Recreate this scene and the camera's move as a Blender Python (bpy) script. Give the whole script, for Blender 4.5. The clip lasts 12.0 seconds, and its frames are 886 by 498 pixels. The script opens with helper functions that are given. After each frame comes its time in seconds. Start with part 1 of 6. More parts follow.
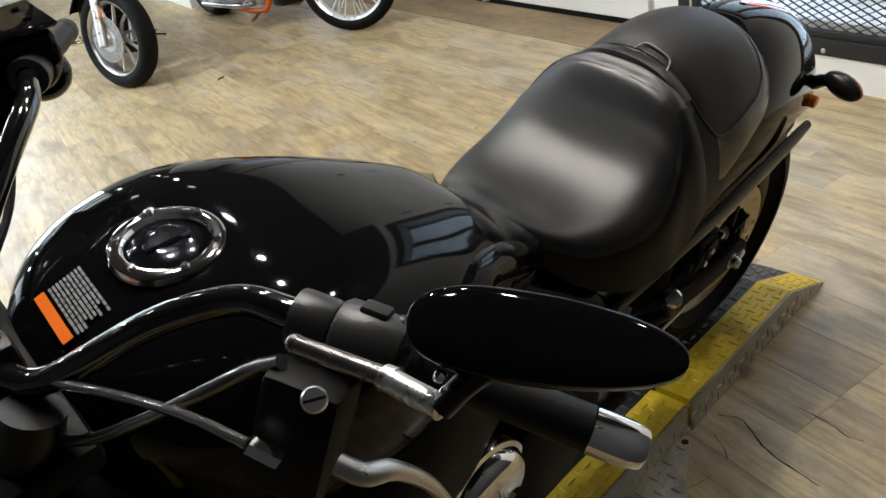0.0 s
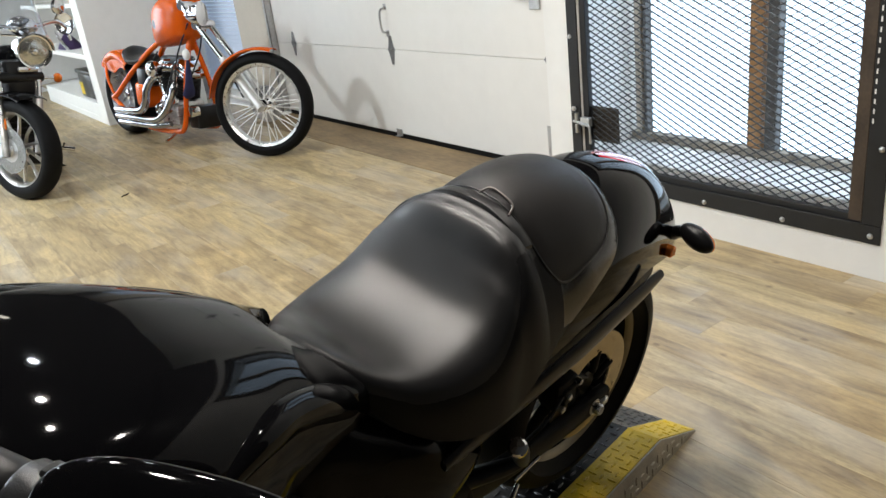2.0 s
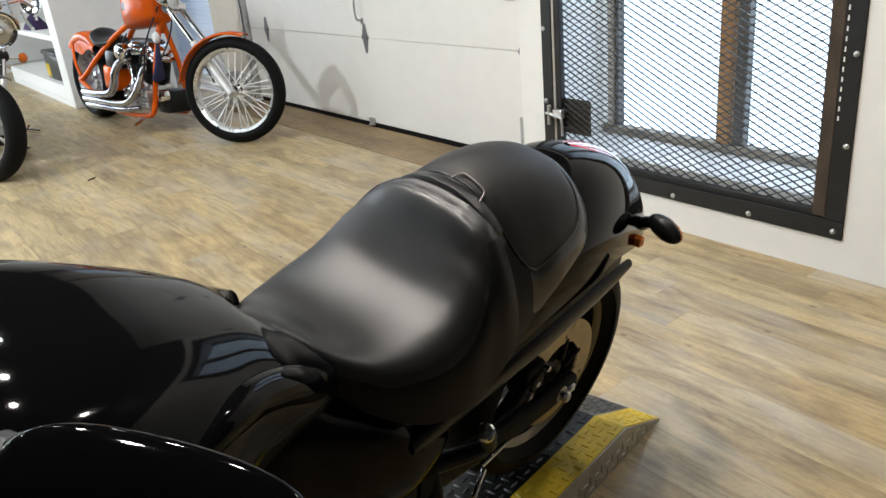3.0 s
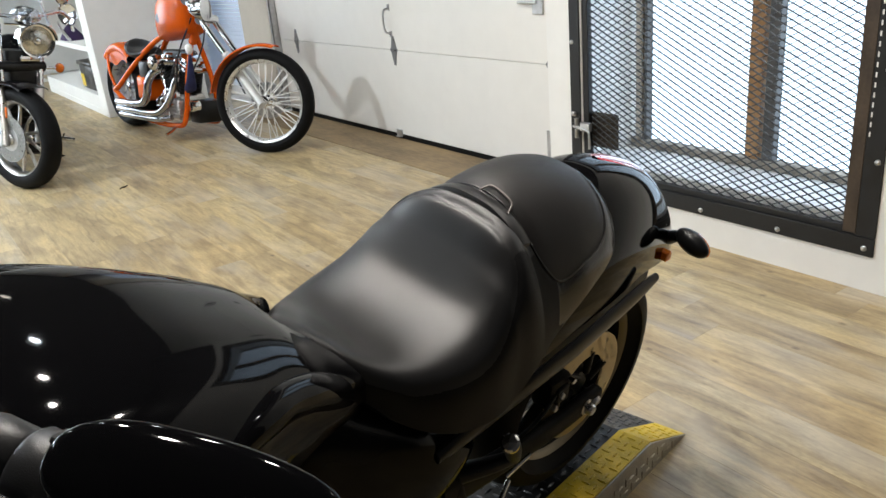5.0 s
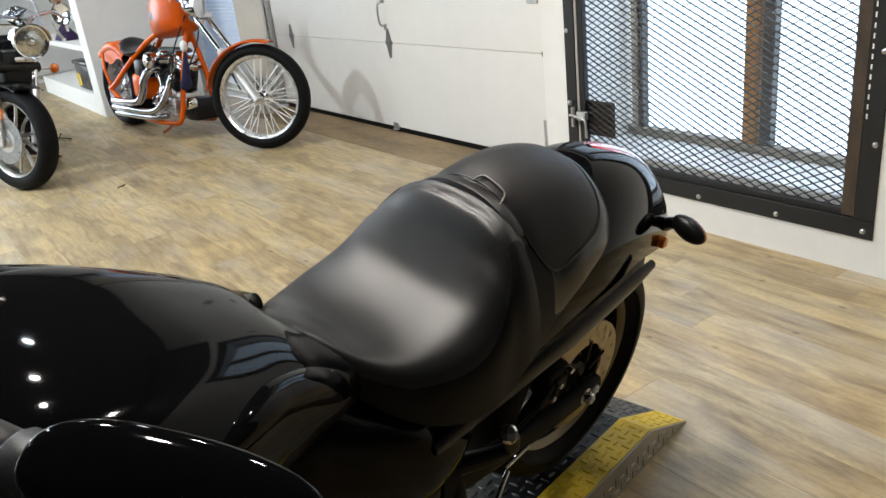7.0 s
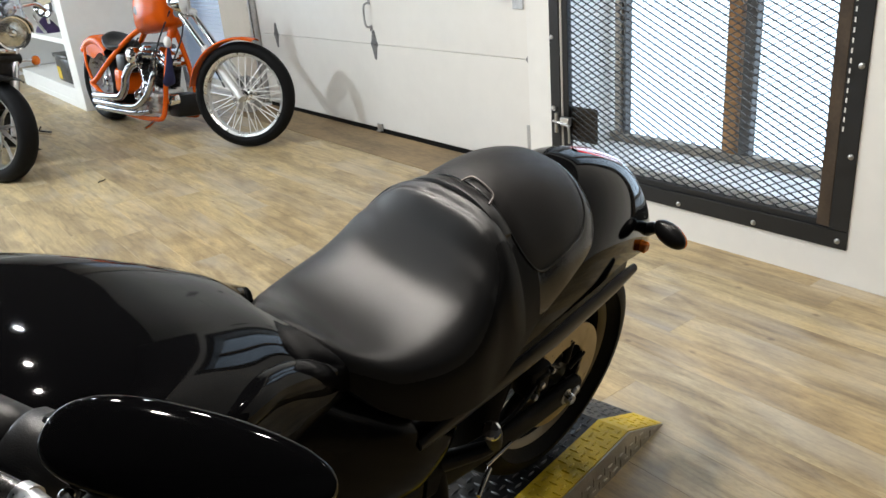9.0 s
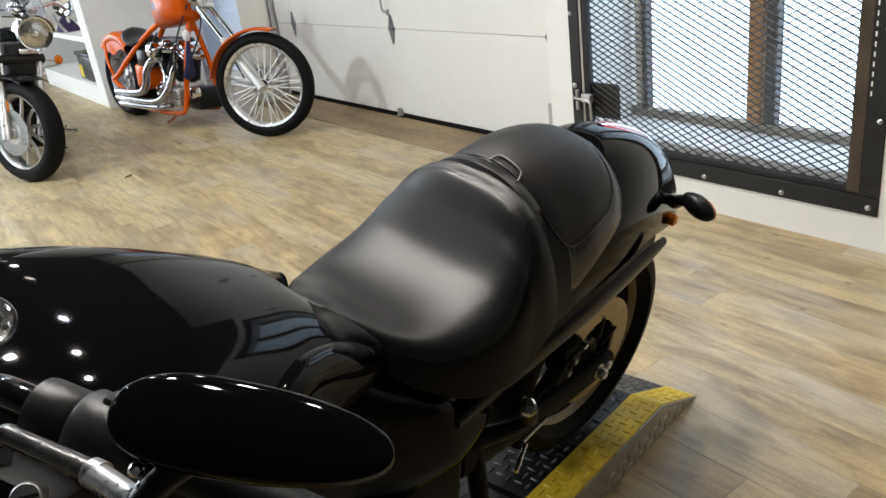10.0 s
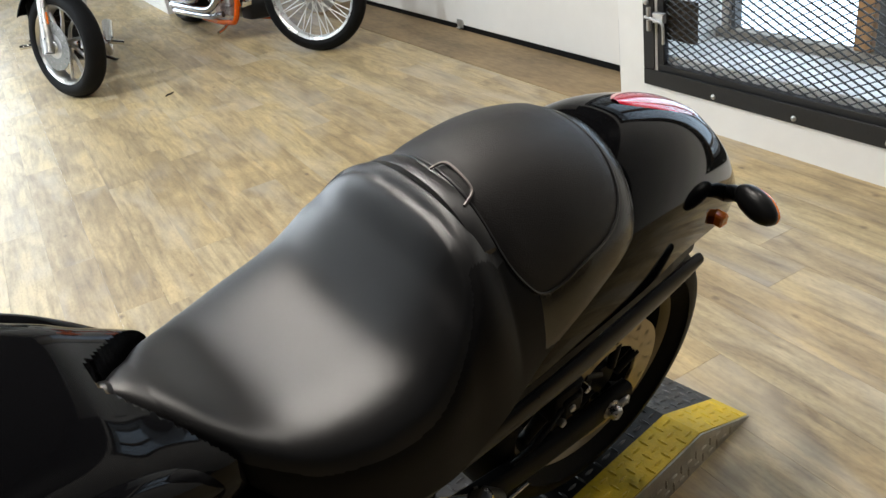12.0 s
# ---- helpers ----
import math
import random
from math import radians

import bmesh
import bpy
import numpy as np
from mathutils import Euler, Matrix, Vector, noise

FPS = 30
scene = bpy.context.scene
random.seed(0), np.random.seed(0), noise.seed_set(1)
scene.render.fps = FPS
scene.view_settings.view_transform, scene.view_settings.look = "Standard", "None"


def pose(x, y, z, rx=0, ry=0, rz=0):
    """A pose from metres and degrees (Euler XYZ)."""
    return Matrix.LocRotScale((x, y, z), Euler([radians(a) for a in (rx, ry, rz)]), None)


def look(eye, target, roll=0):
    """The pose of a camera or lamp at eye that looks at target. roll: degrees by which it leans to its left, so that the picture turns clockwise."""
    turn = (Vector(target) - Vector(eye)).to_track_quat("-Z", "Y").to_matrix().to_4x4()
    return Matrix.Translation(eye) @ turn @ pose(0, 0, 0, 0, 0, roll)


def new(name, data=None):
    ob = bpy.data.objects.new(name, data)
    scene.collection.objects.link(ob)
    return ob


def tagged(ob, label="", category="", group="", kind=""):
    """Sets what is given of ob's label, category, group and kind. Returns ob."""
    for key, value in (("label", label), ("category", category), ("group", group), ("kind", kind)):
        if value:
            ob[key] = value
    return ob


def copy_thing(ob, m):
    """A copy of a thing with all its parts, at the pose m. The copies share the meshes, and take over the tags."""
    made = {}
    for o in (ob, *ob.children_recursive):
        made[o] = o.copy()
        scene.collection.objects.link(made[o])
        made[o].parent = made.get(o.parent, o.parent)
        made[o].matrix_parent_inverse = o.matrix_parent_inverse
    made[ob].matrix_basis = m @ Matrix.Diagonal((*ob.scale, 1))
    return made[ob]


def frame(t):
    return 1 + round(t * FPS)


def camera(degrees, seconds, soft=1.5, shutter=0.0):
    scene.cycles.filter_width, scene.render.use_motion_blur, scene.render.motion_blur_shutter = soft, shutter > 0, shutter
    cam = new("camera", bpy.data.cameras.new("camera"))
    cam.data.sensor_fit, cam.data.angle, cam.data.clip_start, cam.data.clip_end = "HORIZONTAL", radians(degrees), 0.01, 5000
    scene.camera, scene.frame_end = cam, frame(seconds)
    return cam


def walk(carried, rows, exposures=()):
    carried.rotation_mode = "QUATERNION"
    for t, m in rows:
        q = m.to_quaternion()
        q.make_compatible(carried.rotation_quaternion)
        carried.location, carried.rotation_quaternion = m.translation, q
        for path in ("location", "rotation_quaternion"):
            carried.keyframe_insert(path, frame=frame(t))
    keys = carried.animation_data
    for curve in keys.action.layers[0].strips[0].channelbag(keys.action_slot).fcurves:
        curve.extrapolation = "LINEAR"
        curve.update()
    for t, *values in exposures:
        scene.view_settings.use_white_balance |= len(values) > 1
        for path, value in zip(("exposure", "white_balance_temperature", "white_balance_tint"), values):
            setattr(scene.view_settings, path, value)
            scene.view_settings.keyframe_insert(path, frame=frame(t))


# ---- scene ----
cam = camera(59.3, 12.0)
PATH = [
    (0, (0.04, 0.616, 1.287), (0.804, 2.171, 0.288), -13.0),
    (0.2, (0.073, 0.614, 1.277), (0.937, 2.108, 0.266), -12.9),
    (0.5, (0.134, 0.604, 1.267), (1.135, 2.044, 0.305), -11.5),
    (0.7, (0.153, 0.595, 1.267), (1.224, 2.038, 0.389), -10.6),
    (1, (0.174, 0.58, 1.272), (1.254, 2.087, 0.522), -10.5),
    (1.2, (0.179, 0.578, 1.271), (1.253, 2.102, 0.546), -9.0),
    (1.5, (0.184, 0.579, 1.268), (1.292, 2.082, 0.552), -6.3),
    (1.7, (0.183, 0.578, 1.265), (1.264, 2.096, 0.537), -7.0),
    (2, (0.175, 0.58, 1.261), (1.213, 2.122, 0.522), -7.2),
    (2.2, (0.177, 0.579, 1.259), (1.220, 2.112, 0.510), -7.2),
    (2.5, (0.177, 0.578, 1.257), (1.262, 2.073, 0.49), -6.8),
    (2.7, (0.173, 0.578, 1.255), (1.267, 2.068, 0.490), -6.0),
    (3, (0.17, 0.575, 1.253), (1.26, 2.066, 0.487), -5.5),
    (3.2, (0.165, 0.571, 1.250), (1.252, 2.068, 0.490), -4.9),
    (4.8, (0.164, 0.571, 1.262), (1.261, 2.058, 0.496), -5.2),
    (5, (0.159, 0.568, 1.257), (1.208, 2.105, 0.524), -5.4),
    (5.2, (0.167, 0.566, 1.253), (1.220, 2.082, 0.483), -5.7),
    (5.5, (0.176, 0.568, 1.25), (1.225, 2.085, 0.477), -6.9),
    (5.7, (0.177, 0.569, 1.248), (1.222, 2.091, 0.479), -6.9),
    (6, (0.177, 0.573, 1.248), (1.199, 2.112, 0.482), -7.3),
    (6.5, (0.174, 0.571, 1.247), (1.199, 2.104, 0.474), -6.7),
    (7, (0.172, 0.565, 1.252), (1.212, 2.099, 0.502), -6.7),
    (7.2, (0.167, 0.562, 1.254), (1.217, 2.093, 0.510), -6.0),
    (7.5, (0.162, 0.557, 1.254), (1.221, 2.085, 0.517), -5.6),
    (7.7, (0.157, 0.555, 1.250), (1.228, 2.076, 0.517), -4.8),
    (9.3, (0.146, 0.556, 1.256), (1.240, 2.052, 0.505), -5.2),
    (9.5, (0.146, 0.556, 1.255), (1.245, 2.057, 0.52), -6.1),
    (9.7, (0.143, 0.556, 1.254), (1.242, 2.052, 0.509), -6.7),
    (10, (0.13, 0.554, 1.255), (1.156, 2.083, 0.474), -7.7),
    (10.2, (0.124, 0.550, 1.255), (1.144, 2.089, 0.485), -7.5),
    (10.5, (0.107, 0.545, 1.258), (1.173, 2.019, 0.428), -8.3),
    (10.7, (0.128, 0.549, 1.263), (1.174, 2.044, 0.442), -8.5),
    (10.9, (0.176, 0.559, 1.267), (1.244, 2.056, 0.481), -7.4),
    (11, (0.218, 0.566, 1.266), (1.29, 2.044, 0.45), -7.0),
    (11.2, (0.299, 0.582, 1.267), (1.409, 2.057, 0.497), -3.6),
    (11.3, (0.338, 0.594, 1.263), (1.383, 2.083, 0.432), -4.0),
    (11.4, (0.367, 0.609, 1.264), (1.384, 2.106, 0.413), -3.7),
    (11.5, (0.391, 0.625, 1.274), (1.311, 2.14, 0.349), -5.2),
    (11.7, (0.438, 0.662, 1.278), (1.250, 2.200, 0.289), -8.3),
    (11.8, (0.468, 0.695, 1.261), (1.271, 2.236, 0.271), -11.5),
    (12, (0.53, 0.773, 1.235), (1.284, 2.349, 0.26), -9.7),
]
EXPOSURES = [(0.0, -0.24), (12.0, -0.24)]
walk(cam, [(t, look(eye, target, roll)) for t, eye, target, roll in PATH], EXPOSURES)

# ---- world and light ----
world = bpy.data.worlds.new("world")
scene.world = world
world.use_nodes = True
wn = world.node_tree
sky = wn.nodes.new("ShaderNodeTexSky")
sky.sky_type = "NISHITA"
sky.sun_disc = False
sky.sun_elevation, sky.sun_rotation = radians(38), radians(200)
wn.links.new(sky.outputs[0], wn.nodes["Background"].inputs[0])
wn.nodes["Background"].inputs[1].default_value = 0.12


WARM, AMBER_WHITE = (0.84, 0.93, 1.0), (1.0, 0.945, 0.87)

# ---- materials ----
def mat(name, colour, rough=0.5, metal=0.0, vary=0.0, scale=8.0, bump=0.0, bump_scale=60.0, coat=0.0, rough_vary=0.0, stretch=(1, 1, 1)):
    """A node material: base colour with two scales of variation, roughness variation and fine relief."""
    m = bpy.data.materials.new(name)
    m.use_nodes = True
    t = m.node_tree
    b = t.nodes["Principled BSDF"]
    b.inputs["Base Color"].default_value = (*colour, 1)
    b.inputs["Roughness"].default_value = rough
    b.inputs["Metallic"].default_value = metal
    b.inputs["Coat Weight"].default_value = coat
    b.inputs["Coat Roughness"].default_value = 0.03
    co = t.nodes.new("ShaderNodeTexCoord")
    mp = t.nodes.new("ShaderNodeMapping")
    mp.inputs["Scale"].default_value = stretch
    t.links.new(co.outputs["Object"], mp.inputs["Vector"])
    if vary or rough_vary:
        big, fine, mix = (t.nodes.new(k) for k in ("ShaderNodeTexNoise", "ShaderNodeTexNoise", "ShaderNodeMath"))
        for n, s in ((big, scale), (fine, scale * 9)):
            n.inputs["Scale"].default_value, n.inputs["Detail"].default_value = s, 4
            t.links.new(mp.outputs[0], n.inputs["Vector"])
        mix.operation = "MULTIPLY_ADD"
        t.links.new(big.outputs[0], mix.inputs[0])
        mix.inputs[1].default_value = 0.65
        half = t.nodes.new("ShaderNodeMath")
        half.operation, half.inputs[1].default_value = "MULTIPLY", 0.35
        t.links.new(fine.outputs[0], half.inputs[0])
        t.links.new(half.outputs[0], mix.inputs[2])
        if vary:
            ramp = t.nodes.new("ShaderNodeMapRange")
            ramp.inputs["From Min"].default_value, ramp.inputs["From Max"].default_value = 0.3, 0.7
            ramp.inputs["To Min"].default_value, ramp.inputs["To Max"].default_value = 1 - vary, 1 + vary
            t.links.new(mix.outputs[0], ramp.inputs[0])
            sc = t.nodes.new("ShaderNodeVectorMath")
            sc.operation, sc.inputs[0].default_value = "SCALE", colour
            t.links.new(ramp.outputs[0], sc.inputs["Scale"])
            t.links.new(sc.outputs[0], b.inputs["Base Color"])
        if rough_vary:
            rr = t.nodes.new("ShaderNodeMapRange")
            rr.inputs["From Min"].default_value, rr.inputs["From Max"].default_value = 0.3, 0.7
            rr.inputs["To Min"].default_value, rr.inputs["To Max"].default_value = max(0, rough - rough_vary), rough + rough_vary
            t.links.new(mix.outputs[0], rr.inputs[0])
            t.links.new(rr.outputs[0], b.inputs["Roughness"])
    if bump:
        n, bp = t.nodes.new("ShaderNodeTexNoise"), t.nodes.new("ShaderNodeBump")
        n.inputs["Scale"].default_value, n.inputs["Detail"].default_value = bump_scale, 6
        t.links.new(mp.outputs[0], n.inputs["Vector"])
        bp.inputs["Strength"].default_value, bp.inputs["Distance"].default_value = bump, 0.004
        t.links.new(n.outputs[0], bp.inputs["Height"])
        t.links.new(bp.outputs[0], b.inputs["Normal"])
    return m


def glow(name, colour, strength):
    m = bpy.data.materials.new(name)
    m.use_nodes = True
    b = m.node_tree.nodes["Principled BSDF"]
    b.inputs["Base Color"].default_value = (*colour, 1)
    b.inputs["Emission Color"].default_value = (*colour, 1)
    b.inputs["Emission Strength"].default_value = strength
    return m


def glass(name, colour=(1, 1, 1), rough=0.0):
    m = mat(name, colour, rough)
    b = m.node_tree.nodes["Principled BSDF"]
    b.inputs["Transmission Weight"].default_value = 1.0
    b.inputs["IOR"].default_value = 1.45
    return m


PAINT_BLACK = mat("gloss_black_paint", (0.003, 0.003, 0.0035), 0.05, rough_vary=0.015, scale=3)
PAINT_BLACK.node_tree.nodes["Principled BSDF"].inputs["Specular IOR Level"].default_value = 0.125
PANEL_BLACK = mat("black_moulded_plastic", (0.003, 0.003, 0.0032), 0.14, rough_vary=0.04, scale=6)
PANEL_BLACK.node_tree.nodes["Principled BSDF"].inputs["Specular IOR Level"].default_value = 0.07
LEATHER = mat("black_vinyl", (0.0045, 0.0042, 0.0045), 0.36, vary=0.12, scale=12, bump=0.10, bump_scale=900, rough_vary=0.04)
LEATHER_PAD = mat("grained_black_vinyl", (0.010, 0.0085, 0.0082), 0.46, vary=0.12, scale=12, bump=0.25, bump_scale=700)
LEATHER_SKIRT = mat("matte_black_vinyl", (0.0045, 0.0043, 0.0045), 0.55, vary=0.12, scale=12, bump=0.15, bump_scale=800)
for m_, spec in ((LEATHER, 0.62), (LEATHER_PAD, 0.35), (LEATHER_SKIRT, 0.16)):
    m_.node_tree.nodes["Principled BSDF"].inputs["Specular IOR Level"].default_value = spec
SATIN_BLACK = mat("satin_black", (0.006, 0.006, 0.0065), 0.33, vary=0.2, scale=20, rough_vary=0.08)
CAST_BLACK = mat("cast_black_paint", (0.004, 0.004, 0.0042), 0.5, vary=0.2, scale=20, bump=0.1, bump_scale=300)
CAST_BLACK.node_tree.nodes["Principled BSDF"].inputs["Specular IOR Level"].default_value = 0.12
SATIN_BLACK.node_tree.nodes["Principled BSDF"].inputs["Specular IOR Level"].default_value = 0.3
LEATHER_GLOSS = mat("glossy_black_vinyl", (0.007, 0.0068, 0.0072), 0.2, vary=0.1, scale=12, bump=0.06, bump_scale=900)
HOSE = mat("glossy_black_hose", (0.035, 0.035, 0.036), 0.16, bump=0.12, bump_scale=500, coat=1.0)
BAR_BLACK = mat("gloss_black_enamel", (0.004, 0.004, 0.0045), 0.09, coat=1.0)
DARK_METAL = mat("dark_polished_metal", (0.16, 0.155, 0.15), 0.24, 0.9, rough_vary=0.06, scale=40)
CAP_METAL = mat("dark_blued_metal", (0.045, 0.048, 0.058), 0.10, 0.9, rough_vary=0.04, scale=40)
PLASTIC_GREY = mat("grey_black_plastic", (0.022, 0.022, 0.023), 0.34, vary=0.1, scale=20, bump=0.1, bump_scale=800)
RUBBER = mat("tyre_rubber", (0.0045, 0.0045, 0.0048), 0.6, vary=0.25, scale=25, bump=0.15, bump_scale=200)
RUBBER.node_tree.nodes["Principled BSDF"].inputs["Specular IOR Level"].default_value = 0.12
GRIP_RUBBER = mat("grip_rubber", (0.006, 0.006, 0.0065), 0.45, vary=0.2, scale=30, bump=0.1, bump_scale=400)
GRIP_RUBBER.node_tree.nodes["Principled BSDF"].inputs["Specular IOR Level"].default_value = 0.2
CHROME = mat("chrome", (0.75, 0.75, 0.76), 0.07, 1.0, rough_vary=0.04, scale=20)
STEEL = mat("brushed_steel", (0.48, 0.48, 0.49), 0.3, 1.0, vary=0.15, scale=20, rough_vary=0.1)
ALLOY = mat("cast_alloy", (0.55, 0.54, 0.52), 0.32, 1.0, vary=0.12, scale=25, rough_vary=0.08)
GOLD = mat("gold_anodised_alloy", (0.55, 0.42, 0.20), 0.34, 1.0, vary=0.2, scale=30, rough_vary=0.1)
# cast alloy, coloured with the warm reflection of the yellow platform
RIM_WARM_REFLECTION = mat("alloy_with_warm_reflection", (0.24, 0.205, 0.145), 0.42, 0.7, vary=0.12, scale=25, rough_vary=0.08)
# plain steel; the yellow platform's reflection is put into its colour
DISC_YELLOW_REFLECTION = mat("steel_with_yellow_reflection", (0.38, 0.30, 0.17), 0.38, 0.8, vary=0.15, scale=25, rough_vary=0.08)
ORANGE = mat("orange_paint", (0.60, 0.088, 0.002), 0.26, vary=0.06, scale=6)
ORANGE.node_tree.nodes["Principled BSDF"].inputs["Specular IOR Level"].default_value = 0.3
AMBER = mat("amber_lens", (0.75, 0.17, 0.01), 0.15, coat=0.6)
RED_LENS = mat("red_lens", (0.45, 0.01, 0.025), 0.08, coat=1.0)
WALL_WHITE = mat("white_wall_paint", (0.78, 0.77, 0.74), 0.6, vary=0.05, scale=1.5, bump=0.12, bump_scale=180)
DOOR_WHITE = mat("off_white_door_steel", (0.76, 0.74, 0.70), 0.42, vary=0.04, scale=1.2, bump=0.15, bump_scale=90)
BEIGE = mat("beige_paint", (0.58, 0.53, 0.45), 0.55, vary=0.06, scale=3)
CEILING = mat("dark_ceiling_paint", (0.025, 0.025, 0.026), 0.8, vary=0.05, scale=2)
IRON = mat("black_iron", (0.012, 0.0122, 0.013), 0.45, 0.25, vary=0.35, scale=14, rough_vary=0.15, bump=0.2, bump_scale=80)
RUSTY_WOOD = mat("brown_wood", (0.44, 0.23, 0.09), 0.6, vary=0.4, scale=6, stretch=(1, 1, 0.12), bump=0.3, bump_scale=60)
CONCRETE = mat("painted_sill", (0.78, 0.77, 0.75), 0.7, vary=0.22, scale=9, bump=0.3, bump_scale=70)
GALV = mat("galvanised_steel", (0.52, 0.52, 0.52), 0.38, 0.9, vary=0.2, scale=30)
TREAD_BLACK = mat("worn_black_tread_plate", (0.013, 0.013, 0.0135), 0.38, 0.2, vary=0.45, scale=11, rough_vary=0.15, bump=0.2, bump_scale=120)
TREAD_YELLOW = mat("yellow_tread_paint", (0.66, 0.45, 0.012), 0.5, vary=0.22, scale=16, rough_vary=0.15, bump=0.3, bump_scale=150)
TREAD_STEEL = mat("bare_tread_plate", (0.42, 0.40, 0.35), 0.40, 0.75, vary=0.3, scale=14, rough_vary=0.12)
DARK = mat("dark_gap", (0.01, 0.01, 0.01), 0.8)
SIGN_GREY = mat("printed_grey", (0.20, 0.205, 0.21), 0.4, vary=0.1, scale=40)
SIGN_ORANGE = mat("printed_orange", (0.78, 0.15, 0.004), 0.55)
SIGN_ORANGE.node_tree.nodes["Principled BSDF"].inputs["Specular IOR Level"].default_value = 0.15
BLIND_WHITE = mat("white_blind", (0.70, 0.74, 0.80), 0.5)

# ---- building helpers ----
def mesh_of(name, bm, material, smooth=True):
    me = bpy.data.meshes.new(name)
    bm.to_mesh(me)
    bm.free()
    for m in material if isinstance(material, (list, tuple)) else [material]:
        me.materials.append(m)
    if smooth:
        me.shade_smooth()
        me.set_sharp_from_angle(angle=radians(38))
    return me


def part(name, bm, material, parent, label="", smooth=True):
    ob = new(name, mesh_of(name, bm, material, smooth))
    ob.parent = parent
    return tagged(ob, label)


def thing(name, bm, material, label, category, group="", kind="", m=None, smooth=True):
    ob = new(name, mesh_of(name, bm, material, smooth))
    if m is not None:
        ob.matrix_world = m
    return tagged(ob, label, category, group, kind)


def empty(name, m, label, category, group="", kind=""):
    ob = new(name)
    ob.matrix_world = m
    return tagged(ob, label, category, group, kind)


def box(bm, lo, hi, bevel=0.0, m=None, seg=1):
    lo, hi = Vector(lo), Vector(hi)
    r = bmesh.ops.create_cube(bm, size=1)
    vs = r["verts"]
    bmesh.ops.transform(bm, matrix=Matrix.Translation((lo + hi) / 2) @ Matrix.Diagonal((*(hi - lo), 1)), verts=vs)
    if bevel:
        es = list({e for v in vs for e in v.link_edges})
        got = bmesh.ops.bevel(bm, geom=es, offset=bevel, segments=seg, profile=0.5, affect="EDGES")
        vs = list({v for f in got["faces"] for v in f.verts} | {v for v in vs if v.is_valid})
    if m is not None:
        bmesh.ops.transform(bm, matrix=m, verts=vs)
    return vs


def frame_of(d):
    d = Vector(d).normalized()
    a = Vector((0, 0, 1)) if abs(d.z) < 0.9 else Vector((1, 0, 0))
    x = a.cross(d).normalized()
    return x, d.cross(x), d


def ring_loft(bm, rings, cap=True, closed=True):
    """Joins rings of equally many points into a skin."""
    rows = [[bm.verts.new(p) for p in r] for r in rings]
    n = len(rows[0])
    for a, b in zip(rows, rows[1:]):
        for i in range(n if closed else n - 1):
            j = (i + 1) % n
            bm.faces.new((a[i], a[j], b[j], b[i]))
    if cap and closed:
        bm.faces.new(rows[0][::-1])
        bm.faces.new(rows[-1])
    bmesh.ops.recalc_face_normals(bm, faces=bm.faces[:])
    return rows


def smooth_path(points, steps=8):
    """Catmull-Rom through the points; a point may carry more numbers than three."""
    p = [np.array(q, float) for q in points]
    p = [2 * p[0] - p[1]] + p + [2 * p[-1] - p[-2]]
    out = []
    for i in range(1, len(p) - 2):
        for k in range(steps):
            t = k / steps
            out.append(0.5 * (2 * p[i] + (p[i + 1] - p[i - 1]) * t + (2 * p[i - 1] - 5 * p[i] + 4 * p[i + 1] - p[i + 2]) * t * t + (3 * p[i] - p[i - 1] - 3 * p[i + 1] + p[i + 2]) * t ** 3))
    return out + [p[-2]]


def tube(bm, points, r, seg=10, steps=6, curved=True, flat=1.0):
    """A tube along points; r is one radius or one for each point."""
    radii = r if isinstance(r, (list, tuple)) else [r] * len(points)
    pts = [(*p, q) for p, q in zip(points, radii)]
    pts = smooth_path(pts, steps) if curved and len(pts) > 2 else [np.array(p, float) for p in pts]
    rings, x = [], None
    for i, p in enumerate(pts):
        d = Vector((pts[min(i + 1, len(pts) - 1)] - pts[max(i - 1, 0)])[:3]).normalized()
        if x is None:
            x = frame_of(d)[0]
        x = (x - d * x.dot(d)).normalized()
        y = d.cross(x)
        rings.append([Vector(p[:3]) + (x * math.cos(t) * p[3] + y * math.sin(t) * p[3] * flat) for t in (2 * math.pi * k / seg for k in range(seg))])
    ring_loft(bm, rings)


def rod(bm, a, b, r, r2=None, seg=14):
    tube(bm, [a, b], [r, r if r2 is None else r2], seg, curved=False)


def lathe(bm, profile, centre=(0, 0, 0), axis=(0, 0, 1), seg=28, cap=False):
    """Turns (radius, along) pairs round an axis."""
    x, y, d = frame_of(axis)
    c = Vector(centre)
    rings = [[c + d * h + (x * math.cos(t) + y * math.sin(t)) * max(r, 1e-5) for t in (2 * math.pi * k / seg for k in range(seg))] for r, h in profile]
    ring_loft(bm, rings, cap=cap)


def torus(bm, R, r, centre=(0, 0, 0), axis=(0, 1, 0), seg=48, sides=14, squash=1.0):
    prof = [(R + r * math.cos(t), r * squash * math.sin(t)) for t in (2 * math.pi * k / sides for k in range(sides + 1))]
    lathe(bm, prof, centre, axis, seg)
    bmesh.ops.remove_doubles(bm, verts=bm.verts[:], dist=1e-5)


def ball(bm, c, r, scale=(1, 1, 1), m=None):
    vs = bmesh.ops.create_uvsphere(bm, u_segments=20, v_segments=12, radius=r)["verts"]
    k = Matrix.Translation(c) @ (m if m is not None else Matrix()) @ Matrix.Diagonal((*scale, 1))
    bmesh.ops.transform(bm, matrix=k, verts=vs)


